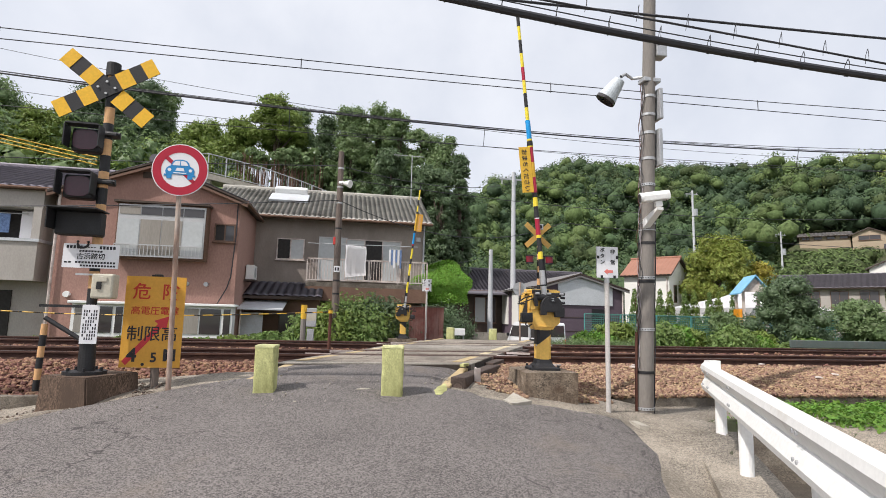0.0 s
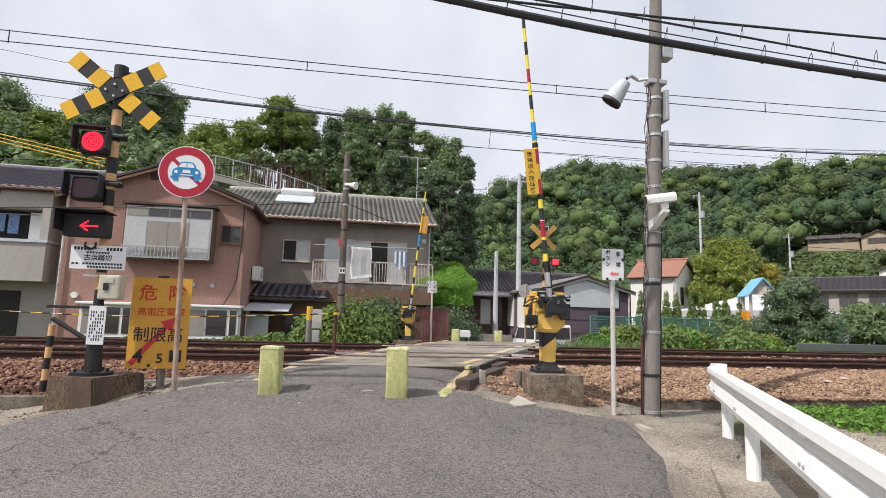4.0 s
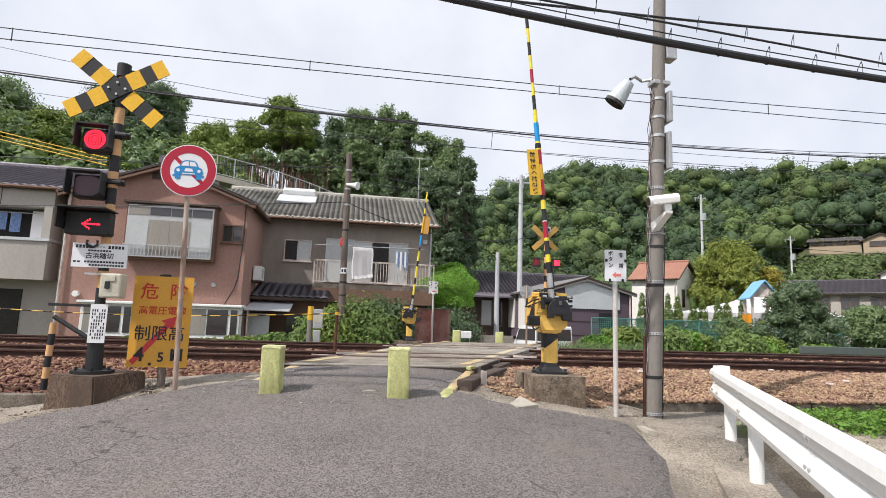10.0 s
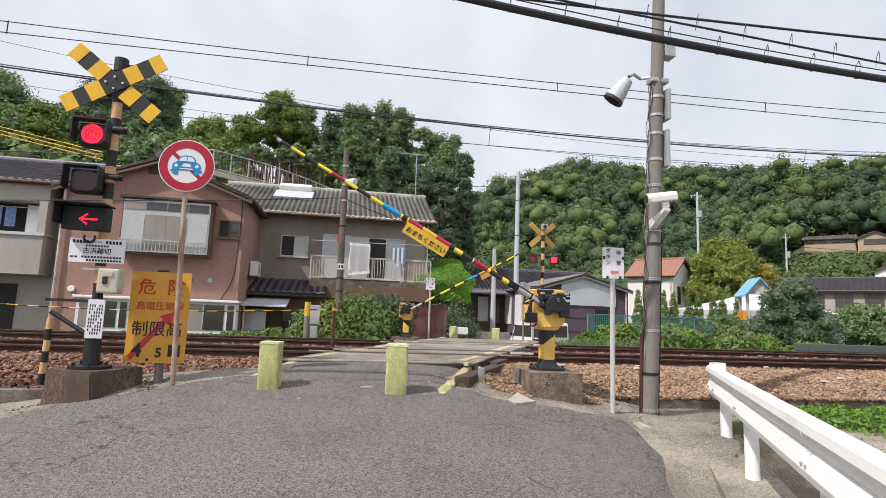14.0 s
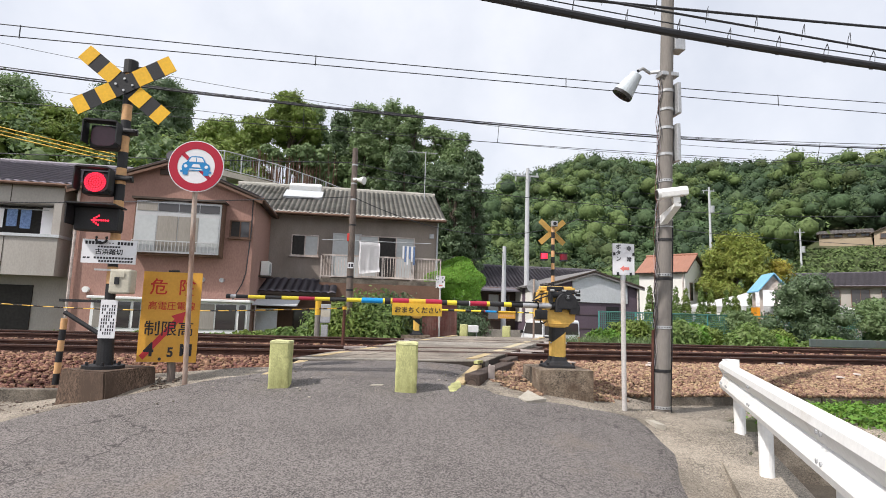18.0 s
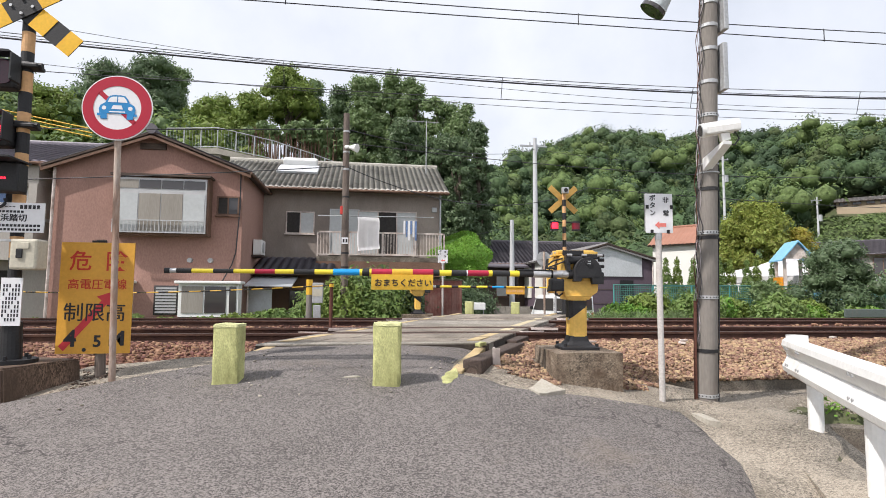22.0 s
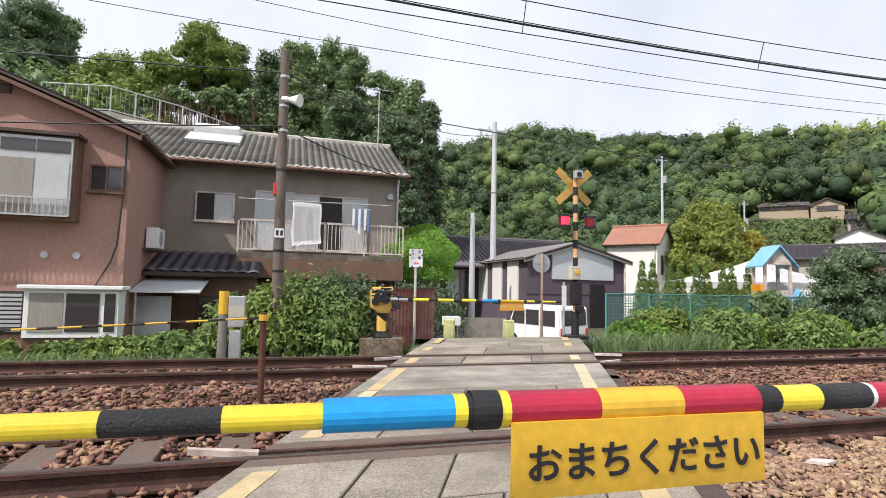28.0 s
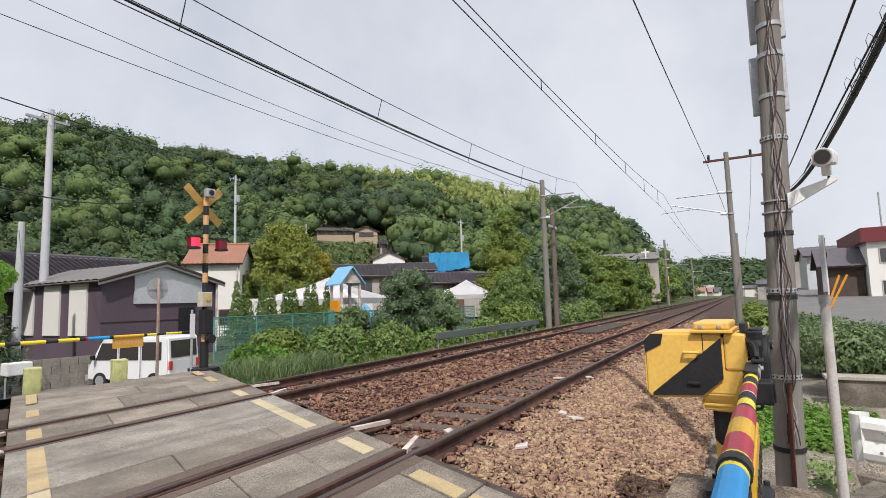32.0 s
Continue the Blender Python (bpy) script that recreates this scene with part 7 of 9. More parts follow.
pts = [(-8.3 * k / 24, 0.0, -0.16 * math.sin(math.pi * k / 24)) for k in range(25)] + [(-8.3 - 8.5 * k / 16, 0, -0.16 * math.sin(math.pi * k / 16)) for k in range(1, 17)]
part("strand", tube(bmesh.new(), pts, 0.011, 6), YELLOW, rope)
bm = bmesh.new()
for k in range(0, 38):
    a, b = Vector(pts[k]), Vector(pts[k + 1])
    rod(bm, a, a + (b - a) * 0.45, 0.0125, seg=6)
tagged(part("black_turns", bm, BLACK, rope), kind="stuff")
for x, y, top, r, lab in ((10.7, 32.8, 11.1, 0.19, "tall pale concrete utility pole"), (8.0, 28.5, 5.3, 0.16, "short pale concrete pole"),
                          (45.0, 62.0, 19.0, 0.2, "distant grey utility pole on the hillside"), (75.0, 45.0, 15.2, 0.2, "distant grey utility pole among houses"), (62.0, 66.0, 15.0, 0.15, "distant grey utility pole among houses")):
    z0 = land(x, y) - 0.2
    p = thing("utility_pole", lab, "utility pole", x, y, z0)
    part("shaft", rodded((0, 0, 0), (0, 0, top - z0), r, r * 0.62, seg=14), POLE_PALE, p)
    if top > 8:
        bm = boxed(-0.95, 0.75, -0.05, 0.05, top - z0 - 0.55, top - z0 - 0.45)
        part("cross_arm", bm, GALV, p)
        for k in range(4):
            part("insulator", rodded((-0.8 + k * 0.48, 0, top - z0 - 0.45 if k % 2 else top - z0 - 0.85), (-0.8 + k * 0.48, 0, top - z0 - 0.25 if k % 2 else top - z0 - 0.55), 0.045, seg=8), GALV, p)
    if y > 40:
        part("transformer", rodded((0.35, 0, top - z0 - 3.4), (0.35, 0, top - z0 - 2.5), 0.3, seg=12), GALV, p)

mir = thing("round_sign", "round sign seen from behind on a rusty post", "road sign", 5.95, 17.45, 0.4)
part("post", rodded((0, 0, 0), (0, 0, 2.35), 0.032, seg=10), POLE_RUST, mir)
part("disc", slabbed(round_poly(0, 2.12, 0.235, 36), "y", 0.035, 0.045), GALV, mir)
part("disc_brace", boxed(-0.2, 0.2, 0.02, 0.034, 2.1, 2.14), GALV, mir)

# ---- laundry on the grey house ----
ld = thing("laundry", "white sheet hung over a balcony railing", "laundry", 0.62, 22.10, 3.80)
bm = bmesh.new()
n, h = 12, 8
vv = [[bm.verts.new((-0.60 + 0.84 * i / n + 0.03 * j / h + 0.02 * math.sin(j * 0.9), -0.03 - 0.035 * math.sin(i * 1.3) * j / h, 0.55 - 0.03 * i / n - (1.34 - 0.14 * i / n) * j / h)) for i in range(n + 1)] for j in range(h + 1)]
for j in range(h):
    for i in range(n):
        bm.faces.new((vv[j][i], vv[j][i + 1], vv[j + 1][i + 1], vv[j + 1][i]))
bmesh.ops.solidify(bm, geom=bm.faces[:], thickness=0.008)
part("sheet", bm, CLOTH, ld, smooth=True)
part("pole", rodded((-2.1, 0.0, 0.56), (2.4, 0.0, 0.60), 0.016, seg=8), GALV, ld)
hg = thing("clothes_hanger", "blue and white small laundry on a hanging rack", "laundry", 2.08, 22.02, 4.25)
part("rack", boxed(-0.28, 0.28, -0.02, 0.02, -0.02, 0.0), GALV, hg)
for k in range(6):
    part("garment", boxed(-0.27 + k * 0.09, -0.20 + k * 0.09, -0.03, 0.0, -0.55 - 0.12 * (k % 3), -0.022, bevel=0.008), CLOTH_BLUE if k % 2 else CLOTH, hg)

# ---- parked van ----
van = thing("van", "white boxy kei van parked in the lane, seen from behind", "van", 7.72, 20.75, 0.05, turn=-76)
van.matrix_basis = van.matrix_basis @ Matrix.Diagonal((0.79, 0.79, 0.79, 1))
prof = [(-1.62, 0.28), (-1.64, 0.62), (-1.55, 0.80), (-1.18, 1.42), (-1.02, 1.62), (-0.85, 1.69), (1.50, 1.69), (1.58, 1.62), (1.64, 0.9), (1.64, 0.30)]
bm = slabbed(prof, "y", -0.70, 0.70)
bmesh.ops.bevel(bm, geom=[e for e in bm.edges if abs(e.verts[0].co.y - e.verts[1].co.y) < 0.01], offset=0.05, segments=2, affect="EDGES")
part("body", bm, VAN_WHITE, van)
for sy in (-1, 1):
    y0, y1 = (-0.712, -0.701) if sy < 0 else (0.701, 0.712)
    for a, b, c in ((-1.06, -0.40, 1.50), (-0.30, 0.45, 1.52), (0.60, 1.36, 1.52)):
        part("side_window", slabbed([(a - (0.22 if a < -1 else 0), 0.94), (b, 0.94), (b, c), (a + (0.03 if a < -1 else 0), c)], "y", y0, y1), GLASS_DARK, van)
    for xs in (-0.355, 0.53):
        part("door_seam", boxed(xs - 0.006, xs + 0.006, y0 + 0.006 * (sy < 0), y1 - 0.006 * (sy > 0), 0.4, 1.60), BLACK, van)
    part("tail_light", boxed(1.60, 1.662, sy * 0.60 - 0.06, sy * 0.60 + 0.06, 0.62, 0.90, bevel=0.01), PLASTIC_RED, van)
    part("wing_mirror", boxed(-1.32, -1.22, sy * 0.83 - 0.07, sy * 0.83 + 0.07, 0.95, 1.12, bevel=0.02), BLACK, van)
    part("headlight", boxed(-1.66, -1.60, sy * 0.52 - 0.12, sy * 0.52 + 0.12, 0.66, 0.80, bevel=0.01), GLASS_PALE, van)
part("rear_window", slabbed([(1.632, 1.0), (1.646, 1.0), (1.606, 1.55), (1.592, 1.55)], "y", -0.58, 0.58), GLASS_DARK, van)
part("windscreen", slabbed([(-1.475, 0.92), (-1.20, 1.40), (-1.13, 1.36), (-1.40, 0.92)], "y", -0.60, 0.60), GLASS_DARK, van)
for x in (-1.08, 1.08):
    for y in (-0.66, 0.60):
        w = part("wheel", rodded((x, y - 0.06, 0.27), (x, y + 0.10, 0.27), 0.27, seg=22), TYRE, van)
        part("rim", rodded((x, y - 0.068, 0.27), (x, y - 0.0605, 0.27), 0.17, seg=18), GALV, w)
part("bumper", boxed(-1.72, -1.56, -0.70, 0.70, 0.26, 0.46, bevel=0.03), GALV, van)
part("rear_bumper", boxed(1.60, 1.72, -0.70, 0.70, 0.28, 0.48, bevel=0.03), GALV, van)

# concrete block wall and small clutter beyond the far end
bw = thing("block_wall", "low grey concrete block wall by a lane", "wall", 6.35, 22.2, 0.0, turn=-6)
for r in range(4):
    for k in range(5):
        part("block", boxed(-1.0 + k * 0.41 + 0.2 * (r % 2), -0.6 + k * 0.41 + 0.2 * (r % 2), -0.07, 0.07, 0.1 + r * 0.2, 0.297 + r * 0.2), DECK_CAST, bw)
sf = thing("sheet_fence", "rusty red corrugated sheet fence", "fence", 2.86, 18.2, 0.1, turn=8)
RUSTY = material("rusty_sheet", (0.20, 0.075, 0.06), 0.8, var=0.3, scale=2, fine=30, bump=0.1, dirt=(0.30, 0.20, 0.17), dirt_at=0.58)
for k in range(14):
    part("sheet_fold", box(boxed(-0.62 + k * 0.088, -0.575 + k * 0.088, -0.02, 0.02, 0, 1.72), -0.576 + k * 0.088, -0.532 + k * 0.088, -0.008, 0.03, 0, 1.72), RUSTY, sf)
part("cap", boxed(-0.66, 0.66, -0.04, 0.05, 1.725, 1.76), WOOD_DARK, sf)
ms = thing("meter_box", "white meter box on thin legs", "box", 4.25, 19.4, 0.10)
part("case", boxed(-0.22, 0.22, -0.15, 0.15, 0.75, 1.0, bevel=0.02), WHITE_PAINT, ms)
for x in (-0.18, 0.18):
    part("leg", rodded((x, 0, 0), (x, 0, 0.75), 0.018, seg=8), GALV, ms)

# maintenance boards between the tracks and a low rail on the far side
mb = thing("track_boards", "rusty timber boards laid between two tracks", "boards", 18.4, 11.1, 0.72)
for k in range(6):
    part("board", boxed(0.0, 7.0 + 0.1 * (k % 2), k * 0.18, k * 0.18 + 0.165, -0.06, 0.10, bevel=0.01), TIMBER, mb)
lr = thing("low_guard_rail", "low grey-green steel guard rail beside the far track", "guard rail", 14.9, 15.75, 0.10)
part("beam", boxed(0.0, 10.6, -0.03, 0.03, 0.66, 0.92, bevel=0.02), material("grey_green_steel", (0.10, 0.125, 0.115), 0.6, var=0.2, scale=3, fine=30, bump=0.05, dirt=(0.2, 0.13, 0.09), dirt_at=0.66), lr)
for k in range(6):
    part("post", rodded((0.2 + k * 2.03, 0.07, 0), (0.2 + k * 2.03, 0.07, 0.86), 0.045, seg=10), GALV, lr)
lt = np.random.default_rng(77)
for k in range(9):
    x, y = 2.6 + 6.5 * lt.random(), 7.5 + 2.4 * lt.random()
    sc = thing("paper_scrap", "pale crumpled litter on the ballast", "litter", x, y, bed_z(y) + 0.03, turn=float(lt.random() * 180))
    part("scrap", slabbed([(-0.10, -0.03), (0.04, -0.05), (0.11, 0.01), (0.0, 0.05)], "z", 0, 0.02), WHITE_WORN, sc)


# ---- buildings further off ----
ROOF_METAL = material("dull_sheet_roof", (0.21, 0.20, 0.195), 0.6, metal=0.2, var=0.2, scale=1.5, fine=20, bump=0.05, dirt=(0.2, 0.17, 0.15), dirt_at=0.6)
barn = thing("mauve_barn", "low mauve boarded shed with pale gable and grey roof", "shed")
gable_house_x(barn, 10.5, 15.7, 28.0, 35.2, 0.1, 3.35, 4.10, PURPLE_WALL, ROOF_METAL, over=0.25, pitch=0.5, ridge_x=13.0, capped=False, trim=ROOF_METAL)
part("gable_panel", slabbed([(11.75, 2.35), (15.0, 2.35), (15.0, 3.36), (13.0, 3.94), (11.75, 3.58)], "y", 27.93, 27.998), SHEET, barn, "pale corrugated gable panel")
part("doorway", boxed(13.75, 14.5, 27.94, 27.998, 0.1, 2.15), BLACK, barn)
for y in (28.9, 30.9, 33.0):
    part("side_panel", boxed(10.43, 10.498, y, y + 1.25, 1.15, 3.2), PURE_WALL, barn, "white corrugated side panel")
for z in (0.9, 1.65):
    part("wall_seam", boxed(10.5, 15.7, 27.975, 27.998, z, z + 0.02), WOOD_DARK, barn)
part("downpipe", rodded((15.6, 27.9, 0.1), (15.6, 27.9, 3.2), 0.045, seg=8), WHITE_WORN, barn)
rh = thing("red_roof_house", "white rendered house with orange-red tiled roof", "house", 24.6, 37.0, 0.1, turn=39.7)
part("wall", slabbed([(0, 0), (6, 0), (6, 5.1), (2.4, 6.45), (0, 5.1)], "y", 0, 3.5), PURE_WALL, rh)
roof_slope(rh, (2.4, -0.25, 6.62), (0, 4.0, 0), (-2.75, 0, -1.58), ROOF_RED, pitch=0.3)
roof_slope(rh, (2.4, -0.25, 6.62), (0, 4.0, 0), (3.9, 0, -1.45), ROOF_RED, pitch=0.3)
part("ridge_tiles", rodded((2.4, -0.28, 6.68), (2.4, 3.78, 6.68), 0.11, seg=10), ROOF_RED, rh)
for x, z0, z1 in ((1.1, 3.0, 4.3), (3.4, 3.0, 4.3)):
    w = part("side_window", boxed(x - 0.05, x + 0.65, -0.05, -0.002, z0 - 0.05, z1 + 0.05), WOOD_BROWN, rh)
    part("pane", boxed(x, x + 0.6, -0.06, -0.051, z0, z1), GLASS_DARK, w)
w = part("front_window", boxed(-0.05, -0.002, 0.35, 1.35, 0.8, 1.9), WOOD_BROWN, rh)
part("pane", boxed(-0.06, -0.051, 0.42, 1.28, 0.87, 1.83), GLASS_DARK, w)
part("downpipe", rodded((-0.08, 0.15, 0.0), (-0.08, 0.15, 4.9), 0.05, seg=8), WHITE_WORN, rh)
part("annexe", boxed(1.5, 5.0, -2.6, -0.01, 0.0, 2.6), PURE_WALL, rh)
dk = thing("dark_house", "old dark timber house with low tiled roof", "house")
gable_house_y(dk, 7.2, 17.5, 34.5, 41.0, 0.2, 3.6, 5.0, WOOD_DARK, ROOF_DARK, over=0.8)
for x in (8.6, 10.6, 12.6):
    window(dk, x, x + 1.5, 1.2, 2.9, 34.5, 2, [GLASS_PALE, GLASS_DARK], WOOD_BROWN)
part("porch_roof", slabbed([(33.0, 3.0), (34.5, 3.4), (34.5, 3.5), (33.0, 3.1)], "x", 7.3, 14.0), ROOF_DARK, dk)


def small_house(x, y, z, w, d, h, rise, turn, wall_m, roof_m, label, along_x=True, windows=3, pitch=0.45):
    t = thing("house", label, "house", x, y, z, turn=turn)
    if along_x:
        part("wall", slabbed([(-d / 2, -1.5), (d / 2, -1.5), (d / 2, h), (0, h + rise - 0.1), (-d / 2, h)], "x", -w / 2, w / 2), wall_m, t)
        for s in (-1, 1):
            roof_slope(t, (-w / 2 - 0.3, 0, h + rise), (w + 0.6, 0, 0), (0, s * (d / 2 + 0.5), -rise * (d / 2 + 0.5) / (d / 2)), roof_m, pitch=pitch)
    else:
        part("wall", slabbed([(-w / 2, -1.5), (w / 2, -1.5), (w / 2, h), (0, h + rise - 0.1), (-w / 2, h)], "y", -d / 2, d / 2), wall_m, t)
        for s in (-1, 1):
            roof_slope(t, (0, -d / 2 - 0.3, h + rise), (0, d + 0.6, 0), (s * (w / 2 + 0.4), 0, -rise * (w / 2 + 0.4) / (w / 2)), roof_m, pitch=pitch)
    for k in range(windows):
        a = -w / 2 + (k + 0.5) * w / windows
        window(t, a - w / windows * 0.32, a + w / windows * 0.32, h * 0.38, h * 0.85, -d / 2, 2, [GLASS_DARK], WOOD_BROWN)
    return t


BEIGE_WALL = material("beige_render", (0.40, 0.32, 0.23), 0.9, var=0.1, scale=0.5, fine=12, bump=0.1)
small_house(73.6, 70.1, 14.3, 6.4, 4, 1.1, 0.65, -44, BEIGE_WALL, ROOF_METAL, "low beige hillside house with dark roof", windows=4)
small_house(76.6, 65.3, 13.6, 4.0, 4, 1.5, 0.9, -50, BEIGE_WALL, ROOF_METAL, "small beige hillside house with dark gable roof", along_x=False, windows=1)
small_house(64.2, 51.8, 7.0, 4.6, 5, 1.5, 1.1, -54, PURE_WALL, ROOF_DARK, "white gabled house with dark tiled roof", along_x=False, windows=0)
small_house(73.0, 56.6, 9.6, 5.0, 5, 2.3, 0.8, -52, WHITE_WALL, ROOF_DARK, "two-storey house with dark tiled roof", windows=3)
small_house(72.0, 53.2, 9.8, 1.8, 2, 2.4, 0.7, -52, WHITE_WALL, ROOF_DARK, "narrow roof turret with dark gable", along_x=False, windows=1)
small_house(46.0, 43.8, 2.0, 8.5, 6, 3.2, 1.3, -50, WHITE_WALL, ROOF_DARK, "dark-roofed house behind a garden", windows=4)
small_house(55.0, 37.2, 2.2, 9.0, 6, 2.2, 1.2, -56, WOOD_BROWN, ROOF_DARK, "old timber house with dark tiled roof", windows=4)
small_house(56.5, 33.0, 1.8, 5, 5, 2.3, 1.3, -58, WHITE_WALL, ROOF_DARK, "old house with dark tiled roof", windows=2)
small_house(60.5, 45.5, 4.2, 6, 5, 2.3, 1.0, -54, WOOD_BROWN, ROOF_DARK, "old house with dark tiled roof among others", windows=2)
small_house(80.0, 48.0, 6.2, 7, 6, 2.6, 1.2, -55, WHITE_WALL, ROOF_DARK, "house with dark tiled roof", windows=3)
tarp = thing("blue_tarp", "bright blue tarpaulin over a damaged roof", "tarpaulin", 65.6, 42.2, 6.7, turn=-57)
bm = bmesh.new()
vv = [[bm.verts.new((-2.9 + 5.8 * i / 14, 1.9 * j / 8, 2.55 * j / 8 - (0.9 * max(0.0, i / 14 - 0.35) - 0.35) * -1 * (1 - j / 8) + 0.10 * math.sin(i * 2.3 + j))) for i in range(15)] for j in range(9)]
for j in range(8):
    for i in range(14):
        bm.faces.new((vv[j][i], vv[j][i + 1], vv[j + 1][i + 1], vv[j + 1][i]))
bmesh.ops.solidify(bm, geom=bm.faces[:], thickness=0.03)
part("sheet", bm, TARP, tarp)
small_house(69.0, 44.8, 4.4, 6.4, 4.5, 2.4, 2.2, -57, WOOD_BROWN, ROOF_DARK, "old timber house under a blue tarpaulin", windows=2)


def marquee(x, y, z, w, d, turn, h0, h1):
    t = thing("marquee", "white peaked canvas marquee with open sides", "tent", x, y, z, turn=turn, group="white marquees")
    bm = bmesh.new()
    c = [bm.verts.new(p) for p in ((-w / 2, -d / 2, h0), (w / 2, -d / 2, h0), (w / 2, d / 2, h0), (-w / 2, d / 2, h0))]
    m = [bm.verts.new((p.co.x * 0.35, p.co.y * 0.35, h0 + (h1 - h0) * 0.55)) for p in c]
    top = bm.verts.new((0, 0, h1))
    for k in range(4):
        j = (k + 1) % 4
        bm.faces.new((c[k], c[j], m[j], m[k]))
        bm.faces.new((m[k], m[j], top))
    lo = [bm.verts.new((p.co.x, p.co.y, h0 - 0.35)) for p in c]
    for k in range(4):
        j = (k + 1) % 4
        bm.faces.new((lo[k], lo[j], c[j], c[k]))
    bmesh.ops.solidify(bm, geom=bm.faces[:], thickness=0.01)
    part("canopy", bm, CLOTH, t)
    for a in (-1, 1):
        for b in (-1, 1):
            part("leg", rodded((a * w / 2, b * d / 2, 0), (a * w / 2, b * d / 2, h0 - 0.2), 0.03, seg=8), GALV, t)


marquee(25.4, 29.6, 0.1, 7.4, 6.4, 20, 2.35, 3.75)
marquee(40.0, 27.0, 0.1, 4.8, 4.8, 10, 2.5, 3.8)
play = thing("play_tower", "small wooden play tower with pale blue roof and slide", "play equipment", 21.4, 25.0, 0.1, turn=-20)
for a in (-0.55, 0.55):
    for b in (-0.5, 0.5):
        part("post", boxed(a - 0.06, a + 0.06, b - 0.06, b + 0.06, 0, 3.1), WHITE_WORN, play)
for s in (-1, 1):
    part("roof_panel", slabbed([(0, 4.0), (s * 0.78, 3.05), (s * 0.78, 2.98), (0, 3.92)], "y", -0.8, 0.8), PLAY_BLUE, play, "pale blue roof panel")
part("gable", slabbed([(-0.6, 3.1), (0.6, 3.1), (0, 3.85)], "y", -0.62, -0.58), WHITE_WORN, play)
part("deck", boxed(-0.62, 0.62, -0.56, 0.56, 1.35, 1.45), WOOD_BROWN, play)
part("orange_panel", boxed(-0.78, -0.63, -0.5, 0.3, 1.45, 2.2), PLASTIC_ORANGE, play)
part("blue_tube", rodded((0.7, -0.2, 1.75), (1.6, -0.4, 0.9), 0.42, seg=18), PLAY_BLUE, play)
part("white_panel", boxed(0.9, 1.9, 0.3, 0.36, 0.3, 2.0), PURE_WALL, play)
part("teal_panel", boxed(-1.2, -0.85, -0.3, -0.24, 0.9, 1.7), TEAL, play)

# green net fence
gf = thing("net_fence", "green net fence on steel posts behind shrubs", "fence", 9.8, 20.6, 0.05, turn=-1)
for k in range(12):
    part("post", rodded((k * 1.6, 0, 0), (k * 1.6, 0, 1.75), 0.028, seg=8), TEAL, gf)
part("top_rail", rodded((0, 0, 1.73), (17.6, 0, 1.73), 0.02, seg=8), FENCE_GREEN, gf)
bm = bmesh.new()
for k in range(196):
    box(bm, k * 0.09, k * 0.09 + 0.018, -0.004, 0.004, 0.05, 1.72)
for k in range(19):
    box(bm, 0, 17.6, -0.006, 0.006, 0.06 + k * 0.09, 0.078 + k * 0.09)
tagged(part("netting", bm, FENCE_GREEN, gf), kind="stuff")

# railing and concrete ramp on the slope behind the houses
rampt = thing("slope_ramp", "concrete walkway with wire railing on the hillside", "walkway")
base = [(-11.2, 34.0, 9.6), (-8.5, 34.4, 9.9), (-5.5, 35.2, 9.5), (-3.0, 35.8, 8.9), (-1.0, 36.2, 8.3), (0.8, 36.6, 7.7)]
for a, b in zip(base, base[1:]):
    bm = bmesh.new()
    v = [bm.verts.new(p) for p in ((a[0], a[1] - 0.5, a[2]), (b[0], b[1] - 0.5, b[2]), (b[0], b[1] + 1.2, b[2]), (a[0], a[1] + 1.2, a[2]))]
    w = [bm.verts.new(p.co - Vector((0, 0, 0.35))) for p in v]
    for q in ((v[0], v[1], v[2], v[3]), (w[3], w[2], w[1], w[0]), (w[0], w[1], v[1], v[0]), (w[1], w[2], v[2], v[1]), (w[2], w[3], v[3], v[2]), (w[3], w[0], v[0], v[3])):
        bm.faces.new(q)
    part("walkway", bm, CONCRETE_LIGHT, rampt)
    part("top_rail", rodded((a[0], a[1] - 0.4, a[2] + 1.25), (b[0], b[1] - 0.4, b[2] + 1.25), 0.03, seg=8), GALV, rampt)
    part("lower_rail", rodded((a[0], a[1] - 0.4, a[2] + 0.1), (b[0], b[1] - 0.4, b[2] + 0.1), 0.03, seg=8), GALV, rampt)
    for k in range(3):
        f = k / 3
        p = [a[i] + (b[i] - a[i]) * f for i in range(3)]
        part("rail_post", rodded((p[0], p[1] - 0.4, p[2]), (p[0], p[1] - 0.4, p[2] + 1.25), 0.035, seg=8), GALV, rampt)
    n = 16
    bm = bmesh.new()
    for k in range(n):
        f = k / n
        p = [a[i] + (b[i] - a[i]) * f for i in range(3)]
        rod(bm, (p[0], p[1] - 0.4, p[2] + 0.1), (p[0], p[1] - 0.4, p[2] + 1.22), 0.006, seg=4, caps=False)
    tagged(part("railing_mesh", bm, GALV, rampt), kind="stuff")
    part("pillar", boxed(a[0] - 0.18, a[0] + 0.18, a[1] - 0.3, a[1] + 0.1, a[2] - 4.0, a[2] - 0.36), CONCRETE_LIGHT, rampt)

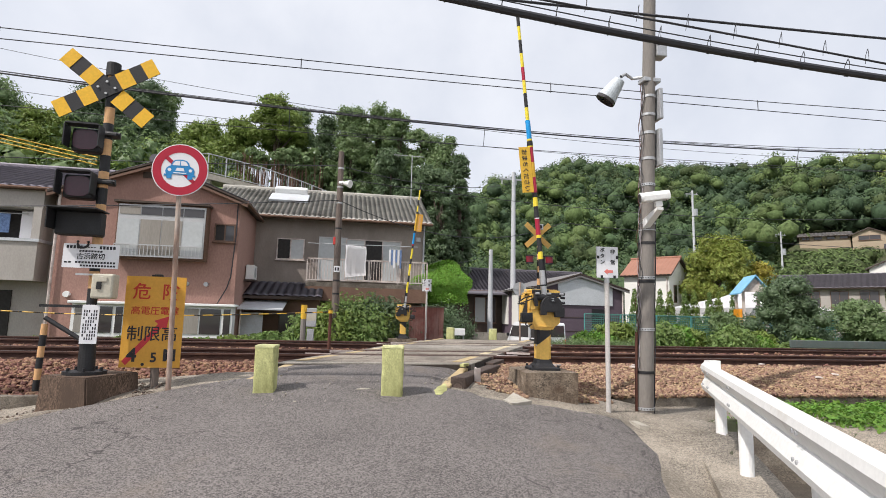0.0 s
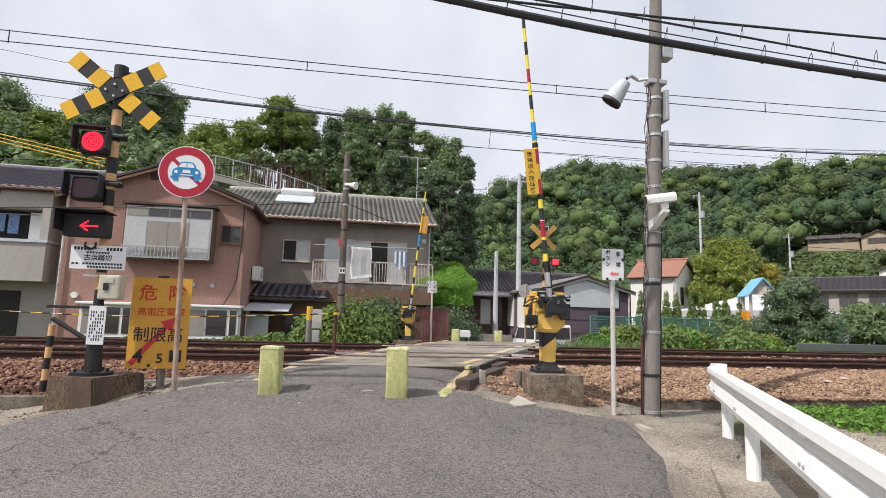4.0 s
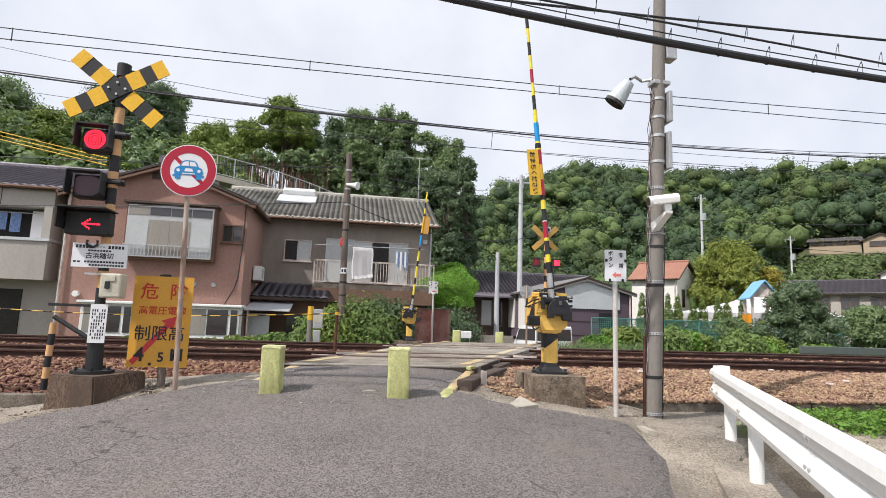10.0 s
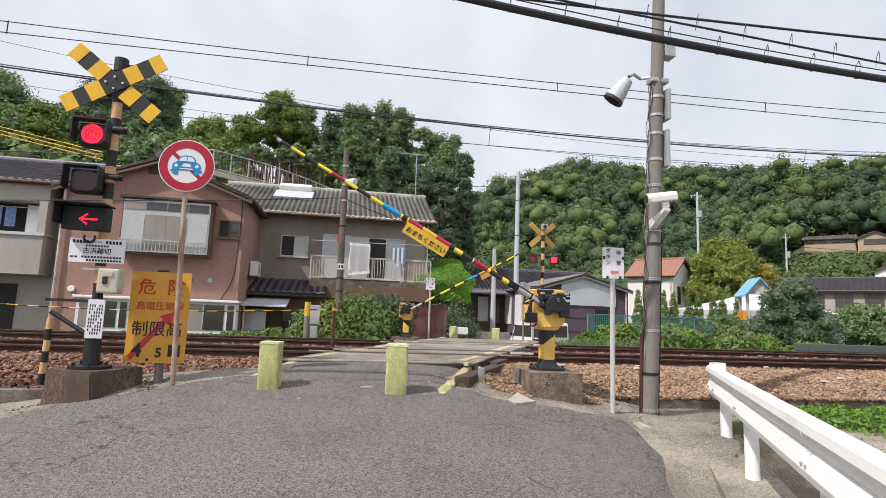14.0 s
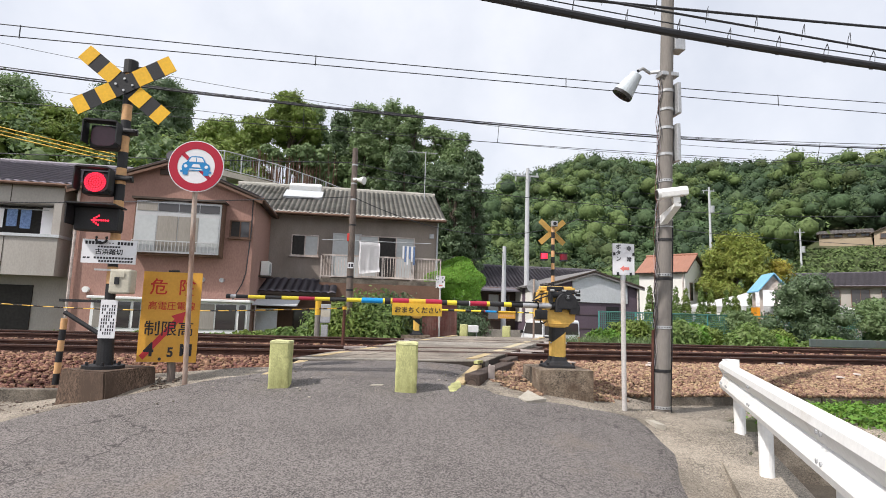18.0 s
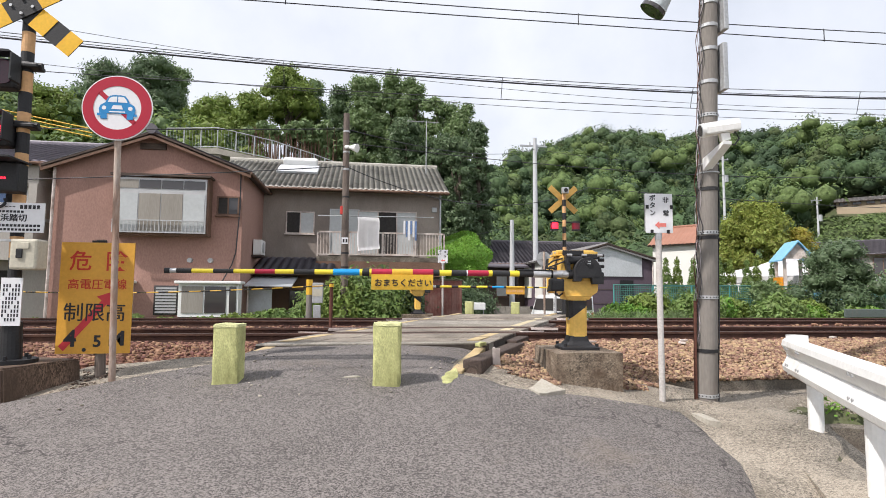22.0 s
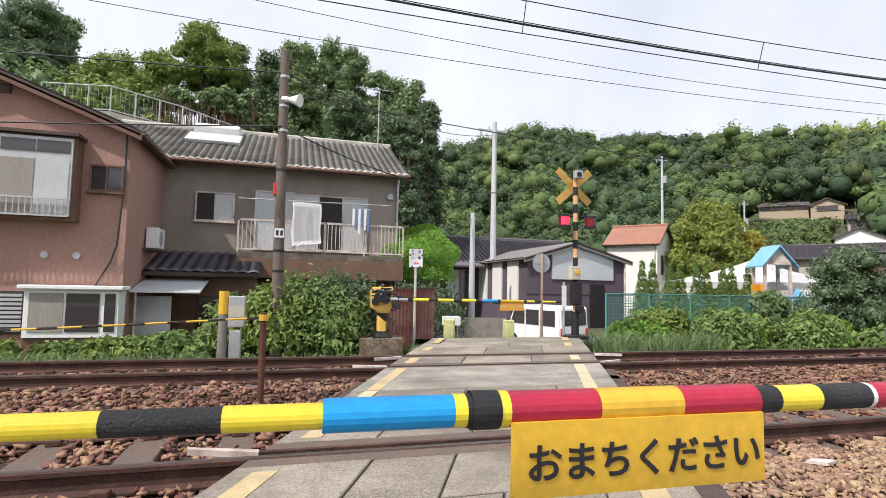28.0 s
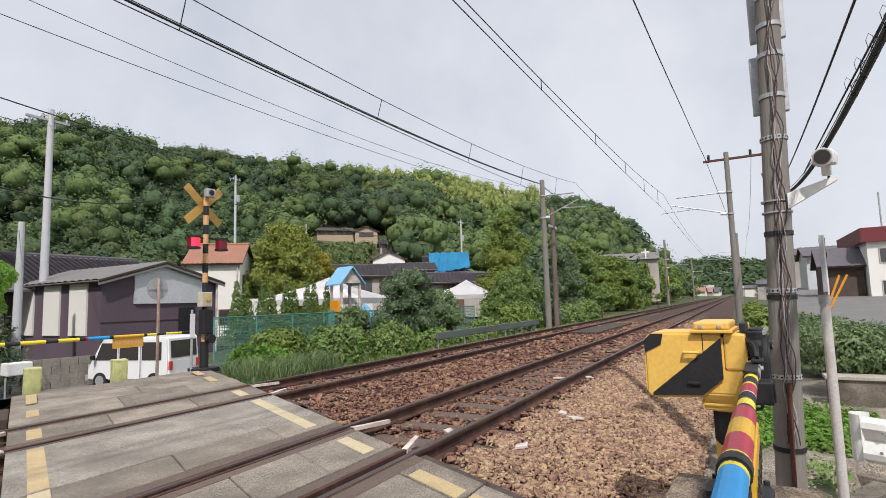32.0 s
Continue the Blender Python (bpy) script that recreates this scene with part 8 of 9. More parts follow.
# ---- catenary masts and wires ----
def mast(x, y, top, reach_y, z_arm, label, r=0.17, mat=None):
    z0 = 0.3
    t = thing("catenary_mast", label, "catenary mast", x, y, z0, group="catenary masts")
    part("shaft", rodded((0, 0, 0), (0, 0, top - z0), r, r * 0.75, seg=16), mat or POLE_CONC, t)
    d = reach_y - y
    part("upper_tube", rodded((0, 0, z_arm + 0.9 - z0), (-0.1, d * 0.85, z_arm + 0.85 - z0), 0.035, seg=8), GALV, t)
    part("strut", rodded((0, 0, z_arm - 0.35 - z0), (-0.1, d * 0.95, z_arm + 0.45 - z0), 0.035, seg=8), GALV, t)
    part("steady_arm", rodded((-0.1, d * 0.5, z_arm + 0.1 - z0), (-0.1, d * 1.12, z_arm - z0), 0.025, seg=8), GALV, t)
    for z in (z_arm + 0.9, z_arm - 0.35):
        part("insulator", rodded((0, d * 0.06, z - z0 + 0.0), (0, d * 0.16, z - z0 + 0.03), 0.075, seg=10), WHITE_PAINT, t)
        part("band", rodded((0, 0, z - z0 - 0.04), (0, 0, z - z0 + 0.04), r + 0.015, seg=14), GALV, t)
    return t


mast(27.4, 15.8, 8.7, 13.7, 6.9, "tall grey catenary mast beside the track")
mast(32.9, 6.65, 10.1, 9.9, 6.9, "tall grey catenary mast beside the track")
for x in (83.0, 135.0):
    mast(x, 15.6, 10.2, 12.9, 6.4, "distant grey catenary mast beside the track", r=0.2)
    mast(x - 8, 6.3, 9.6, 9.5, 6.4, "distant grey catenary mast beside the track", r=0.2)
mast(-22.0, 15.8, 8.7, 12.9, 6.0, "tall grey catenary mast beside the track")
mast(-20.0, 6.6, 10.1, 9.4, 6.2, "tall grey catenary mast beside the track")
ma = thing("signal_plate", "yellow and white plate on a catenary mast", "plate", 82.7, 15.35, 3.4)
part("plate", boxed(-0.35, 0.35, -0.02, 0.0, 0, 1.4), YELLOW_TAPE, ma)
wp = thing("wooden_pole", "dark wooden pole among shrubs", "pole", 28.6, 15.7, 0.3)
part("shaft", rodded((0, 0, 0), (0.1, 0, 7.0), 0.16, 0.12, seg=12), WOOD_POLE, wp)
part("cross_arm", boxed(-0.7, 0.7, -0.05, 0.05, 5.8, 5.95), GALV, wp)
ca = thing("cross_arm", "steel cross arm with insulators on the mast", "cross arm", 32.9, 6.65, 9.7)
part("bar", boxed(-0.06, 0.06, -2.2, 1.2, -0.06, 0.06), BROWN_POST, ca)
for y in (-2.0, -1.2, 0.9):
    part("insulator", rodded((0, y, 0.06), (0, y, 0.36), 0.07, seg=10), BLACK, ca)


def wire(name, label, pts, r, sag=0.0, seg=5, n=24, mat=None):
    """A hanging wire through supports, sagging between them."""
    out = []
    for a, b in zip(pts, pts[1:]):
        for k in range(n):
            f = k / n
            out.append((a[0] + (b[0] - a[0]) * f, a[1] + (b[1] - a[1]) * f, a[2] + (b[2] - a[2]) * f - sag * 4 * f * (1 - f)))
    out.append(pts[-1])
    t = thing(name, label, "wire", *out[0])
    o = Vector(out[0])
    part("strand", tube(bmesh.new(), [Vector(p) - o for p in out], r, seg), mat or WIRE, t)
    return t


def hung(name, label, y0, slope, heights, r, left=-22.0, right=31.0, spans=2, seg=5):
    """A wire whose sag follows heights (x, z) between two supports, then repeats its sag beyond them."""
    c = np.polyfit([p[0] for p in heights], [p[1] for p in heights], 2)
    pts = [(x, y0 + slope * x, float(np.polyval(c, x))) for x in np.linspace(left, right, 54)]
    for k in range(spans):
        x0, z0 = pts[-1][0], pts[-1][2]
        pts += [(x0 + 50 * f, pts[-1][1], z0 - c[0] * 2500 * f * (1 - f)) for f in np.linspace(0.05, 1, 20)]
        x0, z0 = pts[0][0], pts[0][2]
        pts = [(x0 - 50 * f, pts[0][1], z0 - c[0] * 2500 * f * (1 - f)) for f in np.linspace(1, 0.05, 20)] + pts
    wire(name, label, pts, r, n=1, seg=seg)
    return lambda x: float(np.polyval(c, x))


near_low = hung("contact_wire", "thin overhead contact wire above the track", 9.60, 0.01, [(-8, 5.87), (0, 5.97), (5, 6.06), (10, 6.17), (20, 6.45)], 0.009)
near_up = hung("messenger_wire", "thin overhead messenger wire above the track", 9.60, 0.01, [(-8, 6.09), (0, 6.13), (5, 6.23), (10, 6.39), (20, 6.89), (30, 7.64)], 0.009)
far_low = hung("contact_wire", "thin overhead contact wire above the far track", 13.25, 0.03, [(0, 5.99), (5, 6.08), (10, 6.22), (20, 6.64)], 0.009, right=27.4)
far_up = hung("messenger_wire", "thin overhead messenger wire above the far track", 13.1, 0.03, [(0, 6.50), (5, 6.55), (10, 6.72), (20, 7.44)], 0.009, right=27.4)
for x in (-5.8, -0.95, 3.9, 8.7, 13.5, 18.3, 23.0, 28.0):
    d = thing("dropper", "short wire hanger between overhead wires", "wire", x, 9.60 + 0.01 * x, near_low(x))
    part("strand", rodded((0, 0, -0.02), (0, 0, near_up(x) - near_low(x) + 0.02), 0.009, seg=5), WIRE, d)
for x in (-1.5, 3.5, 8.5, 13.5, 18.5, 23.5):
    d = thing("dropper", "short wire hanger between overhead wires", "wire", x, 13.175 + 0.03 * x, far_low(x))
    part("strand", rodded((0, 0.075, 0), (0, -0.075, far_up(x) - far_low(x)), 0.008, seg=5), WIRE, d)
hung("feeder_cable", "thick black feeder cable along the railway", 15.1, 0.03, [(-8, 7.38), (0, 7.23), (5, 7.26), (10, 7.38), (20, 7.89)], 0.024, right=27.4)
hung("feeder_cable", "thin wire along the feeder cable", 15.15, 0.03, [(-8, 7.46), (0, 7.31), (5, 7.33), (10, 7.45), (20, 7.95)], 0.010, right=27.4)
hung("overhead_line", "thin bare overhead line behind the track", 19.9, -0.02, [(0, 9.2), (5, 8.92), (10, 8.78), (20, 8.89)], 0.009, right=40)
hung("overhead_line", "thin bare overhead line behind the track", 19.0, -0.03, [(0, 8.05), (5, 7.92), (10, 7.87), (20, 8.03)], 0.009, right=40)
wire("overhead_cable", "twisted black cable rising to a lineside mast", [(-22, 8.7, 9.3), (4.45, 8.33, 8.36), (11.0, 8.2, 8.73), (21.0, 8.0, 9.28), (32.9, 7.75, 9.95), (75, 6.4, 9.2), (127, 6.3, 9.4)], 0.016, 0.03)
wire("overhead_cable", "black insulated cable to a lineside mast", [(32.9, 5.4, 9.95), (75, 5.2, 9.2), (127, 5.2, 9.4)], 0.012, 1.2)
bundle = hung("cable_bundle", "thick black telephone cable bundle with hangers", 5.2, -0.01, [(0, 4.95), (5, 4.59), (10, 4.54), (20, 5.35)], 0.042, -12, 36, 0, 8)
hung("carrier_wire", "thin steel wire carrying a cable bundle", 5.2, -0.01, [(0, 5.06), (5, 4.70), (10, 4.65), (20, 5.46)], 0.007, -12, 36, 0)
hung("telephone_cable", "black telephone cable on a steel wire", 5.4, -0.02, [(0, 5.03), (5, 5.12), (10, 5.28), (20, 5.85)], 0.016, -12, 36, 0)
tele = hung("telephone_cable", "thin black telephone cable with wire hooks", 5.0, 0.02, [(0, 4.94), (5, 4.79), (10, 4.58)], 0.013, -12, 12, 0)
for k in range(11):
    x = 0.9 + k * 0.62
    h = thing("cable_hanger", "small wire hook on an overhead cable", "wire hook", x, 5.2 - 0.01 * x, bundle(x))
    part("hook", tube(bmesh.new(), [(0.0, -0.05, 0.02), (0.0, -0.06, 0.10), (0.03, -0.02, 0.17), (0.03, 0.03, 0.10), (0.02, 0.04, -0.03), (0.0, -0.02, -0.06)], 0.005, 4), WIRE, h)
    x += 0.3
    h = thing("cable_hanger", "small wire hook on an overhead cable", "wire hook", x, 5.0 + 0.02 * x, tele(x))
    part("hook", tube(bmesh.new(), [(0.0, -0.03, 0.0), (0.0, -0.03, 0.10), (0.03, 0.0, 0.15), (0.03, 0.03, 0.08), (0.0, 0.02, -0.04)], 0.004, 4), WIRE, h)
wire("service_cable", "thin black service cable between poles", [(-40, 15.5, 5.4), (-0.25, 16.5, 6.1), (10.7, 32.8, 10.4), (45, 62, 18.2)], 0.014, 0.5)
wire("service_cable", "thin black service cable between poles", [(-40, 15.0, 4.2), (-0.25, 16.45, 5.0), (9, 21, 5.6), (62, 30, 8.5)], 0.014, 0.9)
wire("service_cable", "thin black service cable between poles", [(-0.2, 16.5, 5.7), (40, 22.0, 9.0), (75, 45, 14)], 0.012, 1.3)
wire("service_cable", "thin black service cable between poles", [(8.0, 28.5, 5.0), (1.0, 23.5, 3.6)], 0.012, 0.3)
for z in (0, 0.13, 0.26):
    wire("guard_tube_cable", "yellow guard tube on an overhead cable", [(-24.0, 20.2, 9.5 + z), (-8.6, 19.9, 6.45 + z)], 0.02, 0.05, mat=YELLOW)

# ---- right-hand side along the line ----
rw = thing("retaining_wall", "low concrete retaining wall beside the line", "wall", kind="structure")
part("wall", boxed(9.0, 9.3, -8.0, 5.5, -1.2, 0.70), CONCRETE, rw)
part("wall_cap", boxed(8.96, 9.34, -8.0, 5.54, 0.704, 0.76, bevel=0.01), CONCRETE_LIGHT, rw)
lot = new("lot", grid("lot", steps([(9.3, 70, 6)]), steps([(-24, 4.6, 4)]), lambda x, y: 0.55 + 0.031 * (x - 9.3), ASPHALT_FAR))
tagged(lot, "pale grey asphalt yard beside the line", "yard", kind="structure")
wb = thing("white_building", "white two-storey building with maroon roof edge", "building", 47.0, -4.6, 1.55)
part("wall", boxed(-4, 5, -5, 3.6, -1, 3.6), PURE_WALL, wb)
part("roof", boxed(-4.3, 5.3, -5.3, 3.9, 3.6, 4.55), material("maroon_metal", (0.16, 0.03, 0.035), 0.5, var=0.1), wb, "maroon metal roof edge")
for z in (0.1, 2.2):
    for y in (-3.6, -1.0, 1.4):
        w = part("window", boxed(-4.06, -4.003, y, y + 1.6, z, z + 1.0), ALU_FRAME, wb)
        part("pane", boxed(-4.08, -4.062, y + 0.06, y + 1.54, z + 0.06, z + 0.94), GLASS_DARK, w)
part("roof_mast", rodded((-3, 2.5, 4.5), (-3, 2.5, 7.0), 0.05, seg=8), GALV, wb)
for x, y, w, h, lab, m in ((66, -2.5, 7, 4.0, "grey metal shed by the yard", SHEET), (45.5, 0.25, 2.9, 2.4, "dark open-fronted shed by the yard", WOOD_DARK), (82, -1.0, 8, 5.0, "pale house by the line", WHITE_WALL)):
    small_house(x, y, 1.6, 2.4 if w < 3 else 6, w, h, 1.0, 90, m, ROOF_DARK, lab, windows=2)
ROOF_PINK = material("faded_red_roof", (0.34, 0.20, 0.155), 0.75, var=0.2, scale=1.2, fine=20, bump=0.2, per_object=0.3)
for x, y, z, w, h, m, roof_m, lab in ((205, 19.5, 0.4, 6, 2.8, PURE_WALL, ROOF_PINK, "distant white house with a faded red roof"), (222, 18.0, 0.4, 6, 2.6, WHITE_WALL, ROOF_PINK, "distant pale house with a faded red roof"),
                                      (240, 23.0, 0.4, 7, 4.0, PURE_WALL, ROOF_PINK, "distant white house with a faded red roof"), (252, 16.0, 0.4, 5, 2.8, PURE_WALL, ROOF_DARK, "distant white house by the line"),
                                      (270, 25.0, 0.4, 10, 4.6, WHITE_WALL, ROOF_PINK, "distant wide house with a faded red roof"), (292, 17.0, 0.4, 6, 3.6, PURE_WALL, ROOF_DARK, "distant white house by the line"),
                                      (310, 21.0, 0.4, 7, 5.0, PURE_WALL, ROOF_GREY, "distant pale house by the line"), (330, 4.0, 0.4, 7, 4.4, WHITE_WALL, ROOF_GREY, "distant pale house by the line"),
                                      (300, 0.0, 0.4, 7, 4.2, PURE_WALL, ROOF_DARK, "distant white house by the line"), (180, -2.0, 0.6, 7, 4.0, WHITE_WALL, ROOF_DARK, "distant house by the line")):
    small_house(x, y, z, w, w * 0.8, h, 1.2, 85, m, roof_m, lab, windows=3, pitch=1.6)
church = thing("hill_chapel", "low pale building with a small cross among trees", "chapel", 106.5, 26.0, 5.0, turn=-84)
part("wall", boxed(-6.5, 6.5, -2, 2, -4, 4.0), WHITE_WALL, church)
part("roof", slabbed([(-2.6, 3.95), (2.6, 3.95), (0, 5.4)], "x", -6.8, 6.8), ROOF_METAL, church)
part("cross", box(boxed(4.3, 4.55, -2.4, -2.2, 4.0, 6.0), 3.7, 5.15, -2.39, -2.21, 5.15, 5.4), WHITE_PAINT, church, "small white cross")
yb = thing("leaning_bars", "two yellow poles leaning in a yard", "poles", 30.0, 3.05, 0.98)
for k in range(2):
    part("pole", rodded((0, -0.1 * k, 0), (0, -0.68 - 0.3 * k, 1.8), 0.05, seg=8), PLASTIC_ORANGE, yb)


# ---- plants ----
def crown_blobs(g, x, y, z0, z1, spread, n):
    """Clumps that make up a crown between two heights."""
    out = []
    for k in range(n):
        f = (k + 0.5) / n
        a = g.random() * 6.283
        rr = spread * (0.2 + (0.55 if n < 60 else 0.68) * g.random()) * (1.0 - 0.6 * max(0.0, f - 0.45) / 0.55)
        r = spread * (0.24 + 0.18 * g.random()) * (1.0 if n < 60 else 0.66)
        out.append((x + rr * math.cos(a), y + rr * math.sin(a), z0 + (z1 - z0 - r * 0.8) * f + r * 0.2, r, r, r * 0.82))
    return out


def tree(x, y, height, spread, mat, seed, label, count=4200, leaf=0.22, low=0.25, clumps=14, name="tree", droop=0.2):
    g = np.random.default_rng(seed)
    z0 = land(x, y) - 0.15
    t = thing(name, label, "tree", x, y, z0)
    bm = bmesh.new()
    top = height * 0.72
    rod(bm, (0, 0, 0), (0.1 * spread * (g.random() - 0.5), 0.1 * spread * (g.random() - 0.5), top), max(0.09, height * 0.022), height * 0.007, seg=9)
    trunk = part("trunk", bm, BARK, t)
    blobs = crown_blobs(g, 0, 0, height * low, height, spread, clumps)
    for b in blobs[::max(2, clumps // 16)]:
        h = min(b[2] * 0.72, top)
        part("limb", rodded((0, 0, h), (b[0] * 0.85, b[1] * 0.85, b[2]), height * 0.009, height * 0.003, seg=6), BARK, trunk)
    leaf_part("crown", blobs, count, leaf, mat, seed, t, droop=droop, pointed=True, scatter=0.9, fringe=0.6)
    ob = new("inner_growth", leaf_core("inner_growth", blobs, mat, seed, 0.76, 1))
    ob.parent = t
    tagged(ob, kind="stuff")
    return t


def shrub(x, y, z, rx, ry, h, mat, seed, label, count=1800, leaf=0.09, clumps=7, name="shrub"):
    g = np.random.default_rng(seed)
    t = thing(name, label, "shrub", x, y, z)
    blobs = []
    for k in range(clumps):
        r = h * (0.30 + 0.16 * g.random())
        blobs.append(((g.random() - 0.5) * 1.6 * max(rx - r * 0.6, 0.05), (g.random() - 0.5) * 1.5 * max(ry - r * 0.5, 0.05), r * 0.75 + (h - r * 1.75) * g.random(), r * 1.1, r, r))
    bm = bmesh.new()
    for b in blobs[:5]:
        rod(bm, (b[0] * 0.3, b[1] * 0.3, -0.05), b[:3], 0.02, 0.008, seg=5)
    part("stems", bm, BARK, t)
    leaf_part("foliage", blobs, count, leaf * 1.15, mat, seed, t, droop=0.3, pointed=True, scatter=0.6, fringe=0.3)
    return t


def blades(name, spots, height, width, mat, seed, label, spread=0.10, per=14):
    """Tufts of thin upright blades at spots (x, y, z)."""
    g = np.random.default_rng(seed)
    s = np.repeat(np.asarray(spots, dtype=float), per, axis=0)
    n = len(s)
    base = s + np.stack([g.normal(scale=spread, size=n), g.normal(scale=spread, size=n), np.zeros(n)], 1)
    h = height * (0.45 + 0.8 * g.random(n))
    lean_ = np.stack([g.normal(scale=0.3, size=n), g.normal(scale=0.3, size=n), np.ones(n)], 1) * h[:, None]
    a = g.random(n) * 3.14159
    side = np.stack([np.cos(a), np.sin(a), np.zeros(n)], 1) * width / 2
    mid = base + lean_ * 0.55
    tip = base + lean_ + np.stack([lean_[:, 0] * 0.6, lean_[:, 1] * 0.6, -0.15 * h], 1)
    v = np.stack([base - side * 0.7, base + side * 0.7, mid + side, mid - side, tip], 1).reshape(-1, 3)
    k = np.arange(n)[:, None] * 5
    f = np.concatenate([k + np.array([[0, 1, 2]]), k + np.array([[0, 2, 3]]), k + np.array([[3, 2, 4]])], 0)
    return tagged(new(name, from_arrays(name, v, f, mat)), label, "grass", kind="stuff")


# individual trees on the slope behind the houses, by bearing from the crossing, reach, height of the top and width
CREST = [(-60, 0.30), (-36, 0.324), (-32, 0.295), (-27, 0.352), (-23, 0.381), (-20.7, 0.374), (-19.3, 0.338), (-16.2, 0.329), (-12.5, 0.35), (-9.4, 0.398), (-5.6, 0.379), (-4.6, 0.348),
         (-0.3, 0.398), (4.1, 0.398), (7.1, 0.395), (7.9, 0.367), (11.6, 0.357), (13.8, 0.34), (15.3, 0.286), (16.5, 0.23)]
SLOPE_TREES = [(-36, 40, 3.4, LEAF, "broadleaf tree on the slope"), (-32, 38, 2.6, LEAF_LIGHT, "light-green tree on the slope"), (-27, 42, 3.4, LEAF_DARK, "tall dark tree on the ridge"),
               (-23, 43, 3.4, LEAF_DARK, "tall dark tree on the ridge"), (-20.9, 44, 2.2, LEAF, "tall tree on the ridge"), (-16.8, 41, 3.0, LEAF_LIGHT, "light-green young tree on the slope"),
               (-13.2, 39, 2.2, LEAF_LIGHT, "light-green broadleaf tree on the slope"), (-9.0, 37.5, 2.5, LEAF_LIGHT, "light-green broadleaf tree on the slope"), (-6.2, 39, 1.9, LEAF, "broadleaf tree on the slope"),
               (-2.6, 37, 2.0, LEAF_DARK, "dark broadleaf tree on the slope"), (0.2, 36, 2.5, LEAF, "tall dense broadleaf tree on the slope"), (3.6, 36, 2.6, LEAF, "tall dense broadleaf tree on the slope"),
               (6.3, 35, 2.2, LEAF, "dense broadleaf tree on the slope"), (9.6, 34, 2.2, LEAF, "dense broadleaf tree on the slope"), (12.6, 33, 1.9, LEAF, "slender broadleaf tree on the slope"),
               (9.4, 30.5, 2.0, LEAF_DARK, "dark broadleaf tree behind the houses"), (14.6, 31.5, 1.3, LEAF_DARK, "dark broadleaf tree at the wood's edge"), (5.6, 30.5, 1.9, LEAF_DARK, "dark bushy tree behind the houses"),
               (12.2, 29.6, 1.7, LEAF_DARK, "dark bushy tree behind the houses")]
for k, (b, r, s, m, lab) in enumerate(SLOPE_TREES):
    x, y = r * math.sin(math.radians(b)), 6 + r * math.cos(math.radians(b))
    top = 1.5 + lerp(b, CREST) * (r + 6) * (0.8 if r < 31 else 1.0) - land(x, y)
    tree(x, y, top, s, m, 400 + k, lab, 20000, leaf=0.098, low=0.56 if b == -9.0 else 0.02, clumps=80 if b == -9.0 else 110)
TREES = [(29.3, 37.8, 8.4, 3.4, LEAF_GARDEN, "rounded green tree with some yellowing leaves", 12000), (31.8, 36.4, 6.4, 2.4, LEAF_YELLOW, "small tree with yellow autumn leaves", 2800),
         (17.4, 18.4, 3.4, 1.75, LEAF_DARK, "small dark garden tree beside the fence", 4200), (22.6, 20.0, 2.7, 1.6, LEAF, "small dark garden tree beside the fence", 3600), (15.9, 20.2, 2.0, 1.0, LEAF, "small green garden tree beside the fence", 2200),
         (46.5, 25.8, 10.6, 3.3, LEAF_LIGHT, "tall light-green tree beside the line", 4600), (42.0, 24.2, 6.2, 2.6, LEAF_GARDEN, "yellow-green tree beside the line", 3600), (52.5, 22.5, 7.4, 3.0, LEAF_DARK, "dark tree beside the line", 3600),
         (36.5, 21.0, 4.4, 2.3, LEAF_MID, "bushy tree beside the line", 3000), (32.0, 20.0, 3.6, 1.9, LEAF_MID, "bushy tree beside the line", 2600), (58.0, 22.0, 8.2, 3.0, LEAF_MID, "tree beside the line", 3200),
         (66.0, 22.5, 8.0, 3.2, LEAF_LIGHT, "tree beside the line", 2800), (75.0, 21.5, 7.6, 3.4, LEAF_LIGHT, "tree beside the line", 2800), (86.0, 22.0, 7.4, 3.6, LEAF_MID, "tree beside the line", 2600), (98.0, 22.0, 7.6, 3.8, LEAF_LIGHT, "tree beside the line", 2400),
         (112.0, 22.0, 7.8, 4.0, LEAF_MID, "tree beside the line", 2400), (116.5, 24.0, 8.4, 3.6, LEAF_LIGHT, "tree beside the line", 2200), (121.0, 20.5, 6.6, 3.2, LEAF_MID, "tree beside the line", 2000), (128.0, 21.5, 8.2, 4.2, LEAF_LIGHT, "tree beside the line", 2200), (145.0, 22.0, 8.4, 4.4, LEAF_MID, "tree beside the line", 2000), (164.0, 22.0, 8.6, 4.6, LEAF_DARK, "tree beside the line", 1800), (186.0, 21.5, 8.0, 4.6, LEAF_MID, "tree beside the line", 1600)]
for k, (x, y, h, s, m, lab, cnt) in enumerate(TREES):
    far = math.hypot(x, y - 6)
    tree(x, y, h, s, m, 100 + k, lab, int(cnt * 3.2), leaf=max(0.06, 0.0025 * far), low=0.04, clumps=62)

